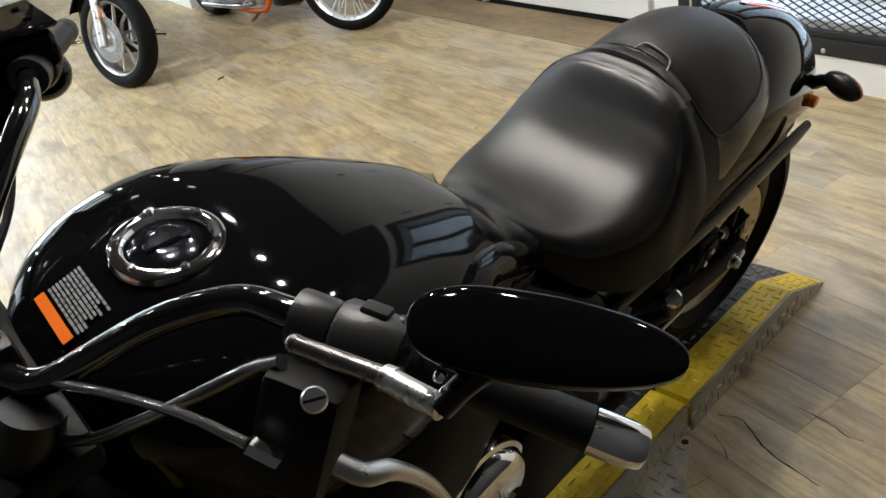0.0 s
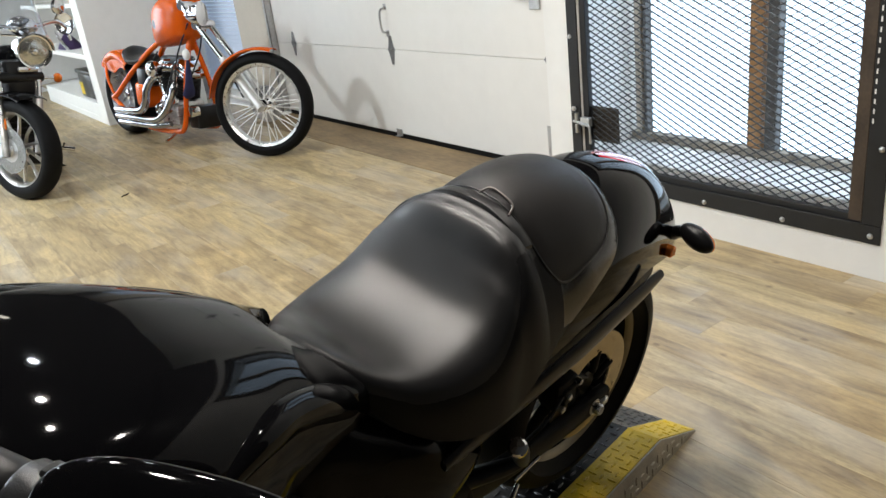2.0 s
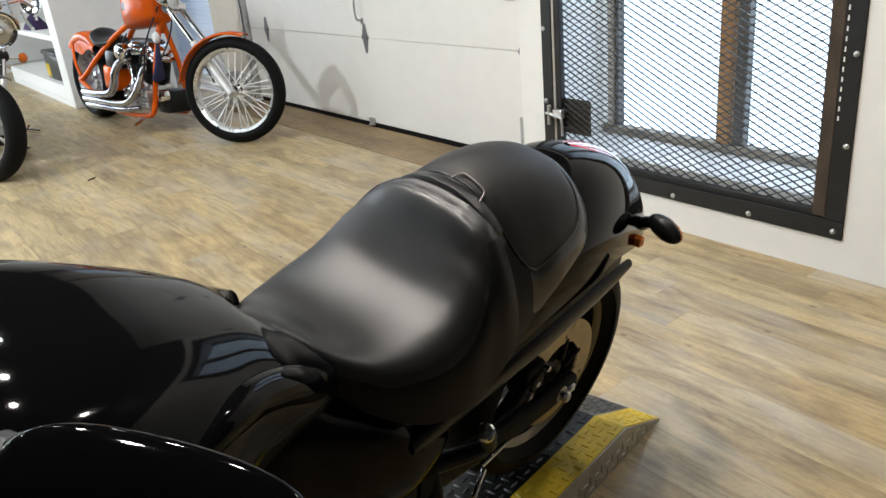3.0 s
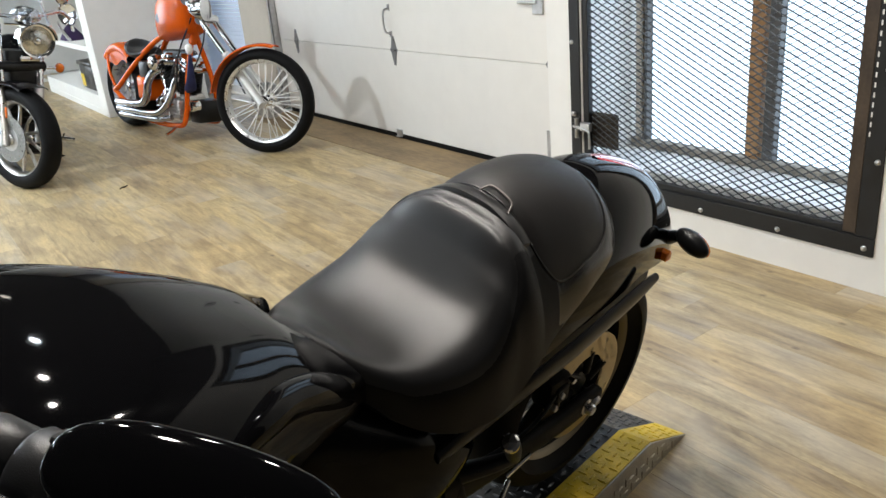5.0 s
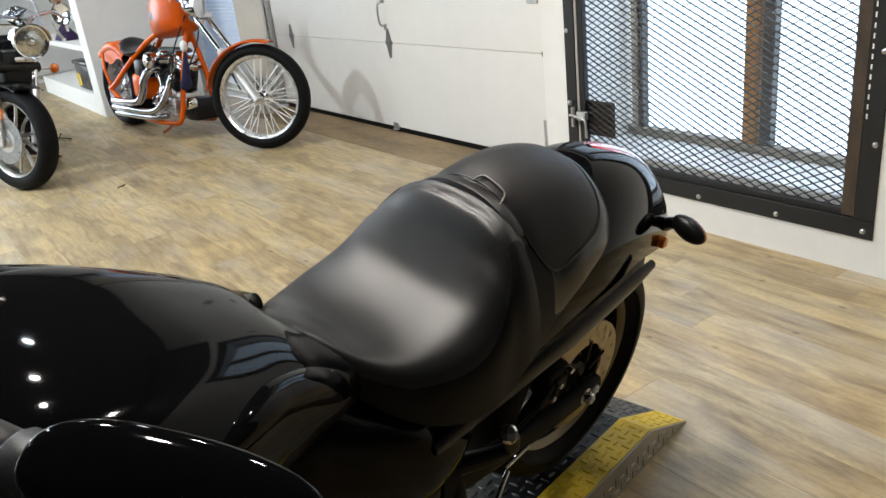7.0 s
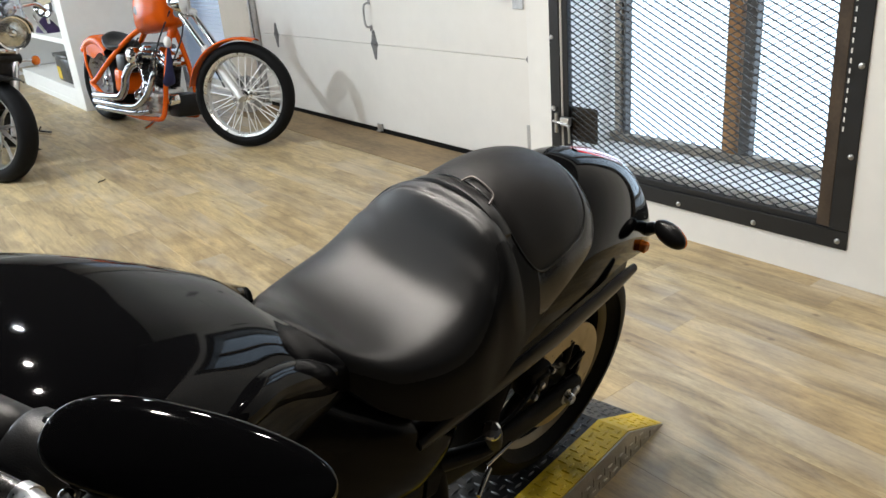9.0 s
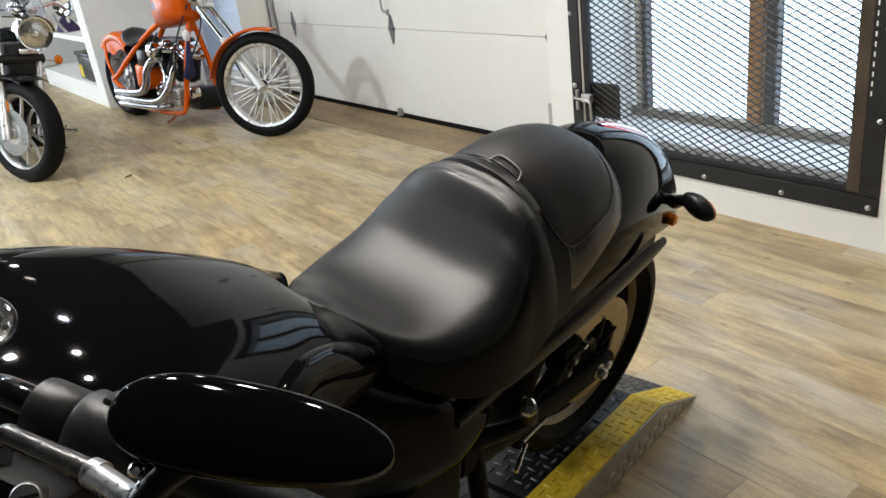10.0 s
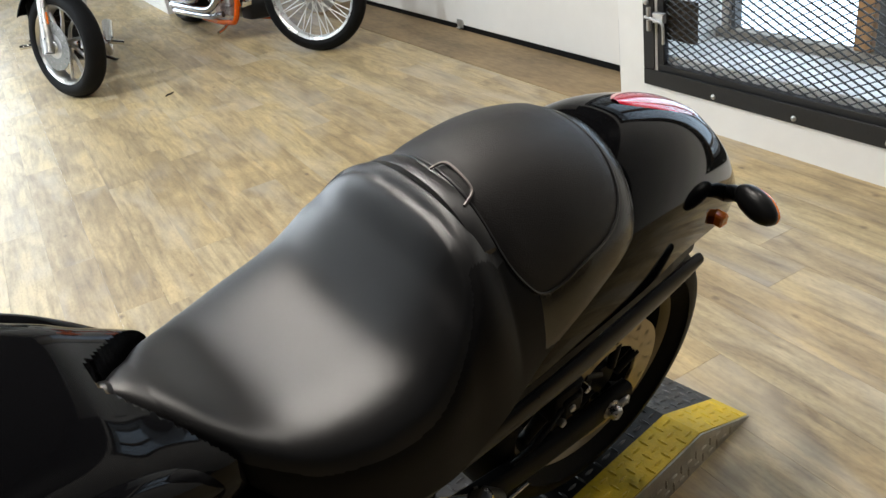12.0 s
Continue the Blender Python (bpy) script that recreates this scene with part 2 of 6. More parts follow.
def section(x, half, top, low, crown=2.3, n=28, y0=0.0, drop=0.0):
    """A closed cross-section across a bike at x: half width, top and low height; drop pulls its edges down."""
    c, h = (top + low) / 2, (top - low) / 2
    out = []
    for k in range(n):
        t = 2 * math.pi * k / n
        cy, sz = math.cos(t), math.sin(t)
        y = half * math.copysign(abs(cy) ** (2 / crown), cy)
        z = c + h * math.copysign(abs(sz) ** (2 / crown), sz)
        out.append((x, y0 + y, z - drop * (abs(y) / max(half, 1e-6)) ** 2))
    return out


def stations(rows, steps=5):
    """Smoothly fills in the rows between stations."""
    return [tuple(float(v) for v in r) for r in smooth_path(rows, steps)]

# ---- the room ----
WX, DX = 2.717, 3.003          # inner faces of the window wall and of the garage door
bm = bmesh.new()
box(bm, (-4.2, 0.05, -0.2), (3.4, 13.2, -0.006))
floor = thing("floor", bm, CONCRETE, "pale weathered wood-look plank floor", "floor", kind="structure", smooth=False)
bm = bmesh.new()
box(bm, (-4.2, 0.05, 3.0), (3.4, 13.2, 3.2))
thing("ceiling", bm, CEILING, "plain painted ceiling", "ceiling", kind="structure", smooth=False)


def wall(name, boxes, label="white painted wall", material=None):
    bm = bmesh.new()
    for lo, hi in boxes:
        box(bm, lo, hi)
    return thing(name, bm, material or WALL_WHITE, label, "wall", kind="structure", smooth=False)


# window wall with its caged opening
GY0, GY1, GZ0, GZ1 = 1.733, 3.150, 0.130, 2.10
OY0, OY1, OZ0, OZ1 = GY0 + 0.065, GY1 - 0.065, 0.19, 2.04
BX = WX + 0.385                # plane of the window itself
wall("wall_east", [((WX, 0.25, 0), (BX, OY0, 2.2)), ((WX, OY0, 0), (BX, OY1, OZ0)), ((WX, OY0, OZ1), (BX, OY1, 2.2)), ((WX, OY1, 0), (BX, 3.303, 2.2))])
# unseen upper band, made near-black so the tank has nothing bright to mirror
wall("reflection_blocker_upper", [((WX, 0.25, 2.203), (BX, 3.303, 3.0))], "unseen near-black upper wall added to darken reflections", mat("upper_blocker_black", (0.02, 0.02, 0.021), 0.7, vary=0.1, scale=2))
# wall round the garage door and the blind beyond it
wall("wall_east_door", [((DX + 0.06, 3.303, 2.50), (DX + 0.3, 6.90, 3.0)), ((DX + 0.06, 6.90, 0), (DX + 0.3, 7.70, 3.0)), ((DX + 0.06, 7.70, 0), (DX + 0.3, 9.0, 0.10)), ((DX + 0.06, 7.70, 2.2), (DX + 0.3, 9.0, 3.0)), ((DX + 0.06, 9.0, 0), (DX + 0.3, 13.0, 3.0)), ((BX, 3.20, 0), (DX + 0.3, 3.303, 3.0))])
wall("wall_north", [((-4.0, 13.0, 0), (-3.2, 13.2, 3.0)), ((-3.2, 13.0, 0), (0.3, 13.2, 0.6)), ((-3.2, 13.0, 2.85), (0.3, 13.2, 3.0)), ((0.3, 13.0, 0), (3.3, 13.2, 3.0))])
DIM_WALL = mat("dim_grey_wall", (0.10, 0.10, 0.105), 0.7, vary=0.1, scale=2)
# added behind the camera, out of view; its black darkens the near flank's reflections
wall("reflection_blocker_south", [((-4.0, 0.05, 0), (WX, 0.25, 3.0))], "unseen near-black wall added behind the camera to darken reflections", mat("south_blocker_black", (0.02, 0.02, 0.021), 0.7, vary=0.1, scale=2))
wall("wall_west", [((-4.2, 0.05, 0), (-4.0, 6.6, 3.0)), ((-4.2, 6.6, 0), (-4.0, 10.6, 0.5)), ((-4.2, 6.6, 2.7), (-4.0, 10.6, 3.0)), ((-4.2, 10.6, 0), (-4.0, 13.0, 3.0))], "grey painted wall", DIM_WALL)
bm = bmesh.new()
box(bm, (DX - 0.004, 7.03, 0), (DX + 0.06, 7.64, 3.0), 0.004)
thing("column", bm, BEIGE, "beige painted column beside the garage door", "column", kind="structure")

# ---- garage door ----
door = empty("door_1", Matrix(), "off-white sectional garage door with steel hinges, closed", "garage door", kind="structure")
for z0, z1 in ((0.036, 0.612), (0.612, 1.217), (1.217, 1.822), (1.822, 2.5)):
    bm = bmesh.new()
    box(bm, (DX, 3.31, z0), (DX + 0.05, 6.86, z1 - 0.0022), 0.003)
    part("panel", bm, DOOR_WHITE, door)
bm = bmesh.new()
box(bm, (DX + 0.004, 3.31, 0.0), (DX + 0.046, 6.86, 0.036))
part("bottom_seal", bm, RUBBER, door, "black rubber bottom seal")


HINGE_GREY = mat("dull_hinge_steel", (0.20, 0.20, 0.20), 0.45, 0.6, vary=0.2, scale=20)


def hinge(y, z):
    bm = bmesh.new()
    v = [bm.verts.new((DX - 0.0035, y + a, z + b)) for a, b in ((-0.030, 0.020), (-0.012, 0.090), (0.012, 0.090), (0.030, 0.020), (0.046, 0.0), (0.030, -0.020), (0.010, -0.100), (-0.010, -0.100), (-0.030, -0.020), (-0.046, 0.0))]
    r = bmesh.ops.extrude_face_region(bm, geom=[bm.faces.new(v)])
    bmesh.ops.translate(bm, vec=(0.003, 0, 0), verts=[e for e in r["geom"] if isinstance(e, bmesh.types.BMVert)])
    rod(bm, (DX - 0.008, y - 0.026, z), (DX - 0.008, y + 0.026, z), 0.006, seg=10)
    bmesh.ops.recalc_face_normals(bm, faces=bm.faces[:])
    return part("hinge", bm, HINGE_GREY, door, "grey steel door hinge", smooth=False)


for z in (0.611, 1.216, 1.821):
    for y in (3.575, 5.09, 6.55):
        hinge(y, z)
bm = bmesh.new()
tube(bm, [(DX - 0.004, 5.105, 0.72), (DX - 0.040, 5.108, 0.735), (DX - 0.046, 5.112, 0.80), (DX - 0.040, 5.108, 0.865), (DX - 0.004, 5.105, 0.88)], 0.007, 10)
box(bm, (DX - 0.005, 5.090, 0.865), (DX - 0.001, 5.120, 0.905), 0.001)
box(bm, (DX - 0.005, 5.090, 0.695), (DX - 0.001, 5.120, 0.735), 0.001)
part("door_handle", bm, STEEL, door, "grey steel pull handle")
bm = bmesh.new()
box(bm, (DX - 0.012, 3.62, 0.865), (DX - 0.001, 3.70, 0.965), 0.003)
rod(bm, (DX - 0.016, 3.66, 0.925), (DX - 0.016, 3.80, 0.925), 0.009, seg=10)
part("slide_lock", bm, GALV, door, "galvanised slide lock")
bm = bmesh.new()
box(bm, (DX - 0.006, 3.58, 0.03), (DX - 0.001, 3.63, 0.26), 0.001)
part("corner_bracket", bm, GALV, door)
bm = bmesh.new()
box(bm, (DX - 0.010, 5.09, 0.018), (DX - 0.001, 5.155, 0.070), 0.002)
box(bm, (DX - 0.028, 5.10, 0.018), (DX - 0.008, 5.145, 0.024), 0.001)
part("foot_bracket", bm, GALV, door)
bm = bmesh.new()
box(bm, (DX - 0.055, 6.868, 0.05), (DX + 0.05, 6.875, 2.4))
box(bm, (DX - 0.055, 6.868, 0.05), (DX - 0.048, 6.905, 2.4))
box(bm, (DX - 0.030, 6.870, 0.48), (DX + 0.05, 6.98, 0.53), 0.002)
part("track", bm, GALV, door, "galvanised door track")

# ---- caged window ----
cage = empty("window_1", Matrix(), "steel-mesh security cage over a daylit window", "window", kind="structure")
for name, lo, hi in (("frame_rail", (WX - 0.008, GY0, GZ0), (WX, GY1, GZ0 + 0.066)), ("frame_rail", (WX - 0.008, GY0, GZ1 - 0.066), (WX, GY1, GZ1)), ("frame_post", (WX - 0.008, GY0, GZ0 + 0.068), (WX, GY0 + 0.066, GZ1 - 0.068)), ("frame_post", (WX - 0.008, GY1 - 0.060, GZ0 + 0.068), (WX, GY1, GZ1 - 0.068))):
    bm = bmesh.new()
    box(bm, lo, hi, 0.0015)
    part(name, bm, IRON, cage, "black iron angle frame")
# inner gate frame just behind
for lo, hi in (((WX + 0.006, OY0, OZ0), (WX + 0.034, OY1, OZ0 + 0.030)), ((WX + 0.006, OY0, OZ1 - 0.03), (WX + 0.034, OY1, OZ1)), ((WX + 0.006, OY1 - 0.034, OZ0 + 0.03), (WX + 0.034, OY1, OZ1 - 0.03)), ((WX + 0.006, OY0, OZ0 + 0.03), (WX + 0.034, OY0 + 0.026, OZ1 - 0.03))):
    bm = bmesh.new()
    box(bm, lo, hi, 0.002)
    part("gate_bar", bm, IRON, cage)
bm = bmesh.new()
box(bm, (WX + 0.002, OY0 - 0.016, OZ0 + 0.01), (WX + 0.010, OY0 + 0.052, OZ1), 0.0015)
box(bm, (WX - 0.004, OY0 + 0.003, OZ0 + 0.01), (WX + 0.002, OY0 + 0.008, OZ1), 0.001)
part("rusty_angle", bm, mat("rust_brown_steel", (0.06, 0.042, 0.028), 0.6, 0.3, vary=0.4, scale=10), cage, "rust-brown steel angle")
for k in range(64):
    if 0.0 + 0.032 * k > 1.45:
        break
    bm = bmesh.new()
    box(bm, (WX - 0.0095, OY0 - 0.012, 0.545 + 0.032 * k), (WX - 0.0082, OY0 - 0.007, 0.561 + 0.032 * k))
    part("strip_hole", bm, WALL_WHITE, cage, smooth=False)
# expanded metal: zigzag strands
LWD, SWD = 0.056, 0.0275
vs, fs = [], []
ncol, nrow = int((OY1 - OY0) / (LWD / 2)) + 1, int((OZ1 - OZ0) / (SWD / 2)) + 1
mx = WX + 0.020
for r in range(0, nrow, 2):
    z0 = OZ0 + 0.012 + SWD / 2 * r
    for s in (1, -1):
        for c in range(ncol - 1):
            y0, y1 = OY0 + c * LWD / 2, OY0 + (c + 1) * LWD / 2
            za, zb = z0 + s * (SWD / 2 if c % 2 else 0), z0 + s * (0 if c % 2 else SWD / 2)
            n = len(vs)
            for yy, zz in ((y0, za), (y1, zb)):
                for dx, dz in ((-0.004, -0.0022), (-0.001, 0.0022), (0.004, 0.0022), (0.001, -0.0022)):
                    vs.append((mx + dx * 0.7, yy, zz + dz))
            fs += [(n, n + 1, n + 5, n + 4), (n + 1, n + 2, n + 6, n + 5), (n + 2, n + 3, n + 7, n + 6), (n + 3, n, n + 4, n + 7)]
me = bpy.data.meshes.new("mesh_panel")
me.from_pydata(vs, [], fs)
me.materials.append(IRON)
mesh_panel = new("mesh_panel", me)
mesh_panel.parent = cage
tagged(mesh_panel, "dark expanded-metal mesh")
for y, z in ((2.425, 0.150), (2.085, 0.150), (1.765, 0.158), (2.78, 0.150), (1.752, 0.463), (1.752, 0.763), (1.752, 1.07), (1.752, 1.38), (3.135, 0.467), (3.135, 0.788), (3.135, 1.1), (3.135, 1.42)):
    bm = bmesh.new()
    lathe(bm, [(0.0105, 0.0), (0.010, 0.003), (0.007, 0.006), (0.0, 0.0072)], (WX - 0.008, y, z), (-1, 0, 0), 14)
    part("bolt", bm, GALV, cage, "galvanised round-head bolt")
bm = bmesh.new()
box(bm, (WX + 0.030, 2.898, 0.317), (WX + 0.035, 3.070, 0.477), 0.001)
part("latch_plate", bm, mat("rusty_plate", (0.05, 0.035, 0.02), 0.6, 0.4, vary=0.5, scale=20), cage, "rust-brown latch plate")
bm = bmesh.new()
box(bm, (WX - 0.030, 3.02, 0.395), (WX - 0.006, 3.075, 0.435), 0.003)
tube(bm, [(WX - 0.026, 3.12, 0.412), (WX - 0.030, 3.06, 0.408), (WX - 0.032, 3.022, 0.400), (WX - 0.032, 3.014, 0.375), (WX - 0.032, 3.013, 0.32)], 0.006, 10)
for z in (0.38, 0.43):
    rod(bm, (WX - 0.024, 3.10, z - 0.02), (WX - 0.024, 3.10, z + 0.02), 0.009, seg=10)
ball(bm, (WX - 0.02, 3.118, 0.468), 0.011)
part("latch", bm, GALV, cage, "galvanised sliding latch")
# sill, posts and panes of the window behind the mesh
bm = bmesh.new()
box(bm, (WX + 0.04, OY0 + 0.002, OZ0 + 0.002), (BX - 0.03, OY1 - 0.002, OZ0 + 0.060), 0.004)
part("window_sill", bm, CONCRETE, cage, "dusty painted sill")
GREY_POST = mat("grey_brown_post", (0.60, 0.53, 0.45), 0.65, vary=0.3, scale=8, stretch=(1, 1, 0.15))
DARK_UPRIGHT = mat("dark_weathered_steel", (0.10, 0.095, 0.09), 0.55, 0.4, vary=0.3, scale=10)
GRIMY = mat("grimy_sill_edge", (0.30, 0.26, 0.21), 0.8, vary=0.5, scale=14, bump=0.4, bump_scale=60)
bm = bmesh.new()
box(bm, (BX - 0.060, OY0, OZ0 + 0.060), (BX - 0.0, OY1, OZ0 + 0.098), 0.004)
part("sill_rail", bm, GRIMY, cage, "grimy brown bottom rail")
for lo, hi, m_, lab in (((2.400, 2.465), None, RUSTY_WOOD, "brown wooden post"), ((2.335, 2.385), None, DARK_UPRIGHT, "dark weathered steel upright"), ((3.020, 3.060), None, GREY_POST, "weathered grey-brown post"), ((2.992, 3.010), None, DARK_UPRIGHT, "dark weathered steel upright")):
    bm = bmesh.new()
    box(bm, (BX - 0.055, lo[0], OZ0 + 0.098), (BX - 0.01, lo[1], OZ1 + 0.05), 0.004)
    part("window_post", bm, m_, cage, lab)
GLOW_PANE = glow("daylit_pane", (0.64, 0.81, 1.0), 3.2)
for y0, y1 in ((OY0 + 0.002, 2.335), (2.385, 2.400), (2.465, 2.992), (3.06, OY1 + 0.02)):
    bm = bmesh.new()
    box(bm, (BX - 0.012, y0, OZ0 + 0.098), (BX - 0.006, y1, OZ1 + 0.05))
    part("pane", bm, GLOW_PANE, cage, "frosted pane bright with daylight", smooth=False)

# ---- blind in the window beyond the column ----
blind = empty("window_2", Matrix(), "window behind a lowered white slatted blind", "window", kind="structure")
bm = bmesh.new()
box(bm, (DX + 0.20, 7.70, 0.10), (DX + 0.21, 9.0, 2.2))
part("pane", bm, glow("daylit_blind_pane", (0.72, 0.84, 1.0), 0.9), blind, smooth=False)
slat = None
for k in range(56):
    bm_m = pose(DX + 0.12, 8.35, 0.13 + 0.036 * k, 0, -38, 0)
    if slat is None:
        bm = bmesh.new()
        box(bm, (-0.022, -0.64, -0.001), (0.022, 0.64, 0.001))
        slat = mesh_of("slat", bm, BLIND_WHITE, False)
    ob = new("slat", slat)
    ob.parent = blind
    ob.matrix_local = bm_m

# ---- white shelf block ----
SX, SY = 1.82, 8.275
shelf = empty("shelf_unit", Matrix(), "white built-in shelf unit with open niches", "shelf")
for nm, lo, hi in (("end_panel", (SX, SY, 0), (2.78, SY + 0.06, 2.98)), ("post", (SX, SY + 0.06, 0), (SX + 0.05, SY + 0.26, 2.98)), ("base", (SX, SY + 0.26, 0), (SX + 0.05, 11.0, 0.185)), ("shelf_board", (SX + 0.002, SY + 0.26, 0.590), (SX + 0.55, 11.0, 0.640)), ("shelf_board", (SX + 0.002, SY + 0.26, 1.06), (SX + 0.55, 11.0, 1.10)), ("shelf_board", (SX + 0.002, SY + 0.26, 1.60), (SX + 0.55, 11.0, 1.65)), ("niche_floor", (SX + 0.05, SY + 0.06, 0.14), (SX + 0.55, 11.0, 0.18)), ("back_panel", (SX + 0.55, SY + 0.06, 0), (SX + 0.60, 11.0, 2.98))):
    bm = bmesh.new()
    box(bm, lo, hi, 0.003)
    part(nm, bm, WALL_WHITE, shelf)
bm = bmesh.new()
box(bm, (SX - 0.006, SY + 0.30, 0.05), (SX, 10.9, 0.06))
part("base_trim", bm, WALL_WHITE, shelf)


def loose(name, bm, material, label, category):
    return thing(name, bm, material, label, category)


bm = bmesh.new()
box(bm, (SX + 0.055, 8.80, 0.18), (SX + 0.36, 9.36, 0.42), 0.02, seg=2)
box(bm, (SX + 0.042, 8.785, 0.42), (SX + 0.375, 9.375, 0.46), 0.012, seg=2)
bin_ = loose("storage_bin", bm, SATIN_BLACK, "dark grey plastic bin on the lower shelf", "bin")
bm = bmesh.new()
box(bm, (SX + 0.0525, 9.20, 0.21), (SX + 0.0545, 9.34, 0.33))
part("bin_label", bm, TREAD_YELLOW, bin_, "yellow paper label", smooth=False)
bm = bmesh.new()
lathe(bm, [(0.0, -0.08), (0.06, -0.07), (0.10, -0.025), (0.112, 0.03), (0.106, 0.05), (0.085, 0.035), (0.0, 0.02)], (1.95, 9.57, 0.895), (-0.75, -1.0, 0.1), 32)
rod(bm, (1.96, 9.62, 0.64), (1.955, 9.60, 0.84), 0.016, 0.014, 12)
lathe(bm, [(0.07, 0.0), (0.068, 0.010), (0.016, 0.016)], (1.96, 9.62, 0.640), (0, 0, 1), 24, cap=True)
loose("spare_headlamp", bm, CHROME, "chrome spare headlamp on a stem on the shelf", "headlamp")
bm = bmesh.new()
tube(bm, [(1.90, 9.93, 0.82), (1.885, 9.86, 0.80), (1.875, 9.72, 0.74), (1.87, 9.48, 0.668), (1.87, 9.44, 0.660)], 0.016, 12)
loose("spare_handlebar", bm, CHROME, "chrome bent tube leaning on the shelf", "spare part")
bm = bmesh.new()
rows = []
for k in range(7):
    v = k / 6
    w, d = 0.26 * (1 - v) ** 0.8 + 0.012, 0.10 * (1 - v) ** 0.7 + 0.008
    rows.append([(1.96 + d * math.copysign(abs(math.sin(a)) ** 0.7, math.sin(a)), 9.72 + 0.05 * v + w * math.copysign(abs(math.cos(a)) ** 0.7, math.cos(a)), 0.641 + 0.15 * v) for a in (2 * math.pi * j / 24 for j in range(24))])
ring_loft(bm, rows)
loose("cloth_bag", bm, mat("purple_cloth", (0.035, 0.015, 0.07), 0.8, vary=0.4, scale=12, bump=0.4, bump_scale=30), "slumped dark purple cloth bag", "bag")
bm = bmesh.new()
box(bm, (SX + 0.12, 8.70, 1.10), (SX + 0.36, 9.15, 1.17), 0.005)
loose("parts_box", bm, mat("kraft_card", (0.50, 0.24, 0.05), 0.7, vary=0.2, scale=9), "flat orange-brown cardboard parts box", "box")
bm = bmesh.new()
box(bm, (SX + 0.14, 8.74, 1.17), (SX + 0.34, 9.1, 1.27), 0.01)
loose("toolbox", bm, SATIN_BLACK, "black toolbox on a cardboard box", "toolbox")

# ---- glowing window added as fill on the west side, unseen behind the camera's left ----
west_fill = empty("window_3", Matrix(), "unseen wide glowing window added as fill light", "window", kind="structure")
bm = bmesh.new()
box(bm, (-4.12, 6.6, 0.5), (-4.10, 10.6, 2.7))
part("pane", bm, glow("west_fill_glow", (0.85, 0.92, 1.0), 2.5), west_fill, smooth=False)
for y in (6.6, 7.9, 9.2, 10.54):
    bm = bmesh.new()
    box(bm, (-4.10, y, 0.5), (-4.02, y + 0.06, 2.7))
    part("mullion", bm, WALL_WHITE, west_fill)

# worn board in front of the garage door
bm = bmesh.new()
box(bm, (2.64, 3.32, 0.0), (DX + 0.003, 6.85, 0.004), 0.001)
thing("threshold_board", bm, mat("stained_board", (0.24, 0.165, 0.085), 0.6, vary=0.5, scale=2.2, stretch=(2.5, 0.6, 1), bump=0.2, bump_scale=40), "worn stained brown threshold board along the garage door", "threshold", kind="structure")
win4 = empty("window_4", Matrix(), "unseen wide glowing window added as fill light in the end wall", "window", kind="structure")
bm = bmesh.new()
box(bm, (-3.2, 13.10, 0.6), (0.3, 13.12, 2.85))
part("pane", bm, glow("daylit_end_pane", (0.80, 0.91, 1.0), 9.0), win4, smooth=False)
for x in (-3.2, -2.05, -0.9, 0.24):
    bm = bmesh.new()
    box(bm, (x, 13.02, 0.6), (x + 0.06, 13.10, 2.85))
    part("mullion", bm, IRON, win4)

# ---- the black motorcycle on its stand ----
A8, LEAN13 = radians(8.7), radians(13)
BU = Vector((math.cos(A8), math.sin(A8), 0))
BV = Vector((-math.sin(A8) * math.cos(LEAN13), math.cos(A8) * math.cos(LEAN13), math.sin(LEAN13)))
BIKE = Matrix.Translation((0.4744, 1.6317, 0.1084)) @ Matrix((BU, BV, BU.cross(BV))).transposed().to_4x4()
bike = empty("motorcycle", BIKE, "gloss black cruiser motorcycle leaning on its side stand", "motorcycle")


def dome(x, half, top, low, p, q, n, floor_z=0.02):
    """A closed domed section: rounded top, edges down at low, flat underside."""
    out = []
    for k in range(n):
        t = math.pi * k / (n - 1)
        c, s = math.cos(t), math.sin(t)
        out.append((x, half * math.copysign(abs(c) ** (2 / p), c), low + (top - low) * abs(s) ** (2 / q)))
    for k in range(1, 6):
        out.append((x, half * (-0.96 + 1.92 * k / 6), low - floor_z))
    return out


# fuel tank: x, half width, top, low
TANK = [(-0.572, 0.012, 0.765, 0.735), (-0.566, 0.05, 0.792, 0.715), (-0.548, 0.11, 0.828, 0.672), (-0.50, 0.176, 0.857, 0.626), (-0.43, 0.218, 0.873, 0.585), (-0.34, 0.235, 0.872, 0.563),
        (-0.25, 0.225, 0.848, 0.551), (-0.16, 0.196, 0.814, 0.554), (-0.08, 0.158, 0.777, 0.560), (-0.035, 0.142, 0.752, 0.567), (-0.005, 0.133, 0.729, 0.572), (0.03, 0.124, 0.706, 0.575), (0.055, 0.116, 0.689, 0.578), (0.068, 0.107, 0.678, 0.583), (0.074, 0.088, 0.66, 0.60), (0.075, 0.04, 0.645, 0.61)]
NOSE = [(-0.024, 0.0, 0.700), (-0.010, 0.026, 0.690), (0.01, 0.053, 0.668), (0.04, 0.094, 0.635), (0.08, 0.128, 0.60)]     # x, half width and depth of the notch


def tank_section(x, half, top, low):
    ring = section(x, half, top, low, 2.9, 150)
    if x < NOSE[0][0]:
        return ring
    w, d = (float(np.interp(x, [q[0] for q in NOSE], [q[k] for q in NOSE])) for k in (1, 2))
    return [(px, y, min(z, max(d, low + 0.01)) if abs(y) < w else z) for px, y, z in ring]


bm = bmesh.new()
ring_loft(bm, [tank_section(*r) for r in stations(TANK, 8)])
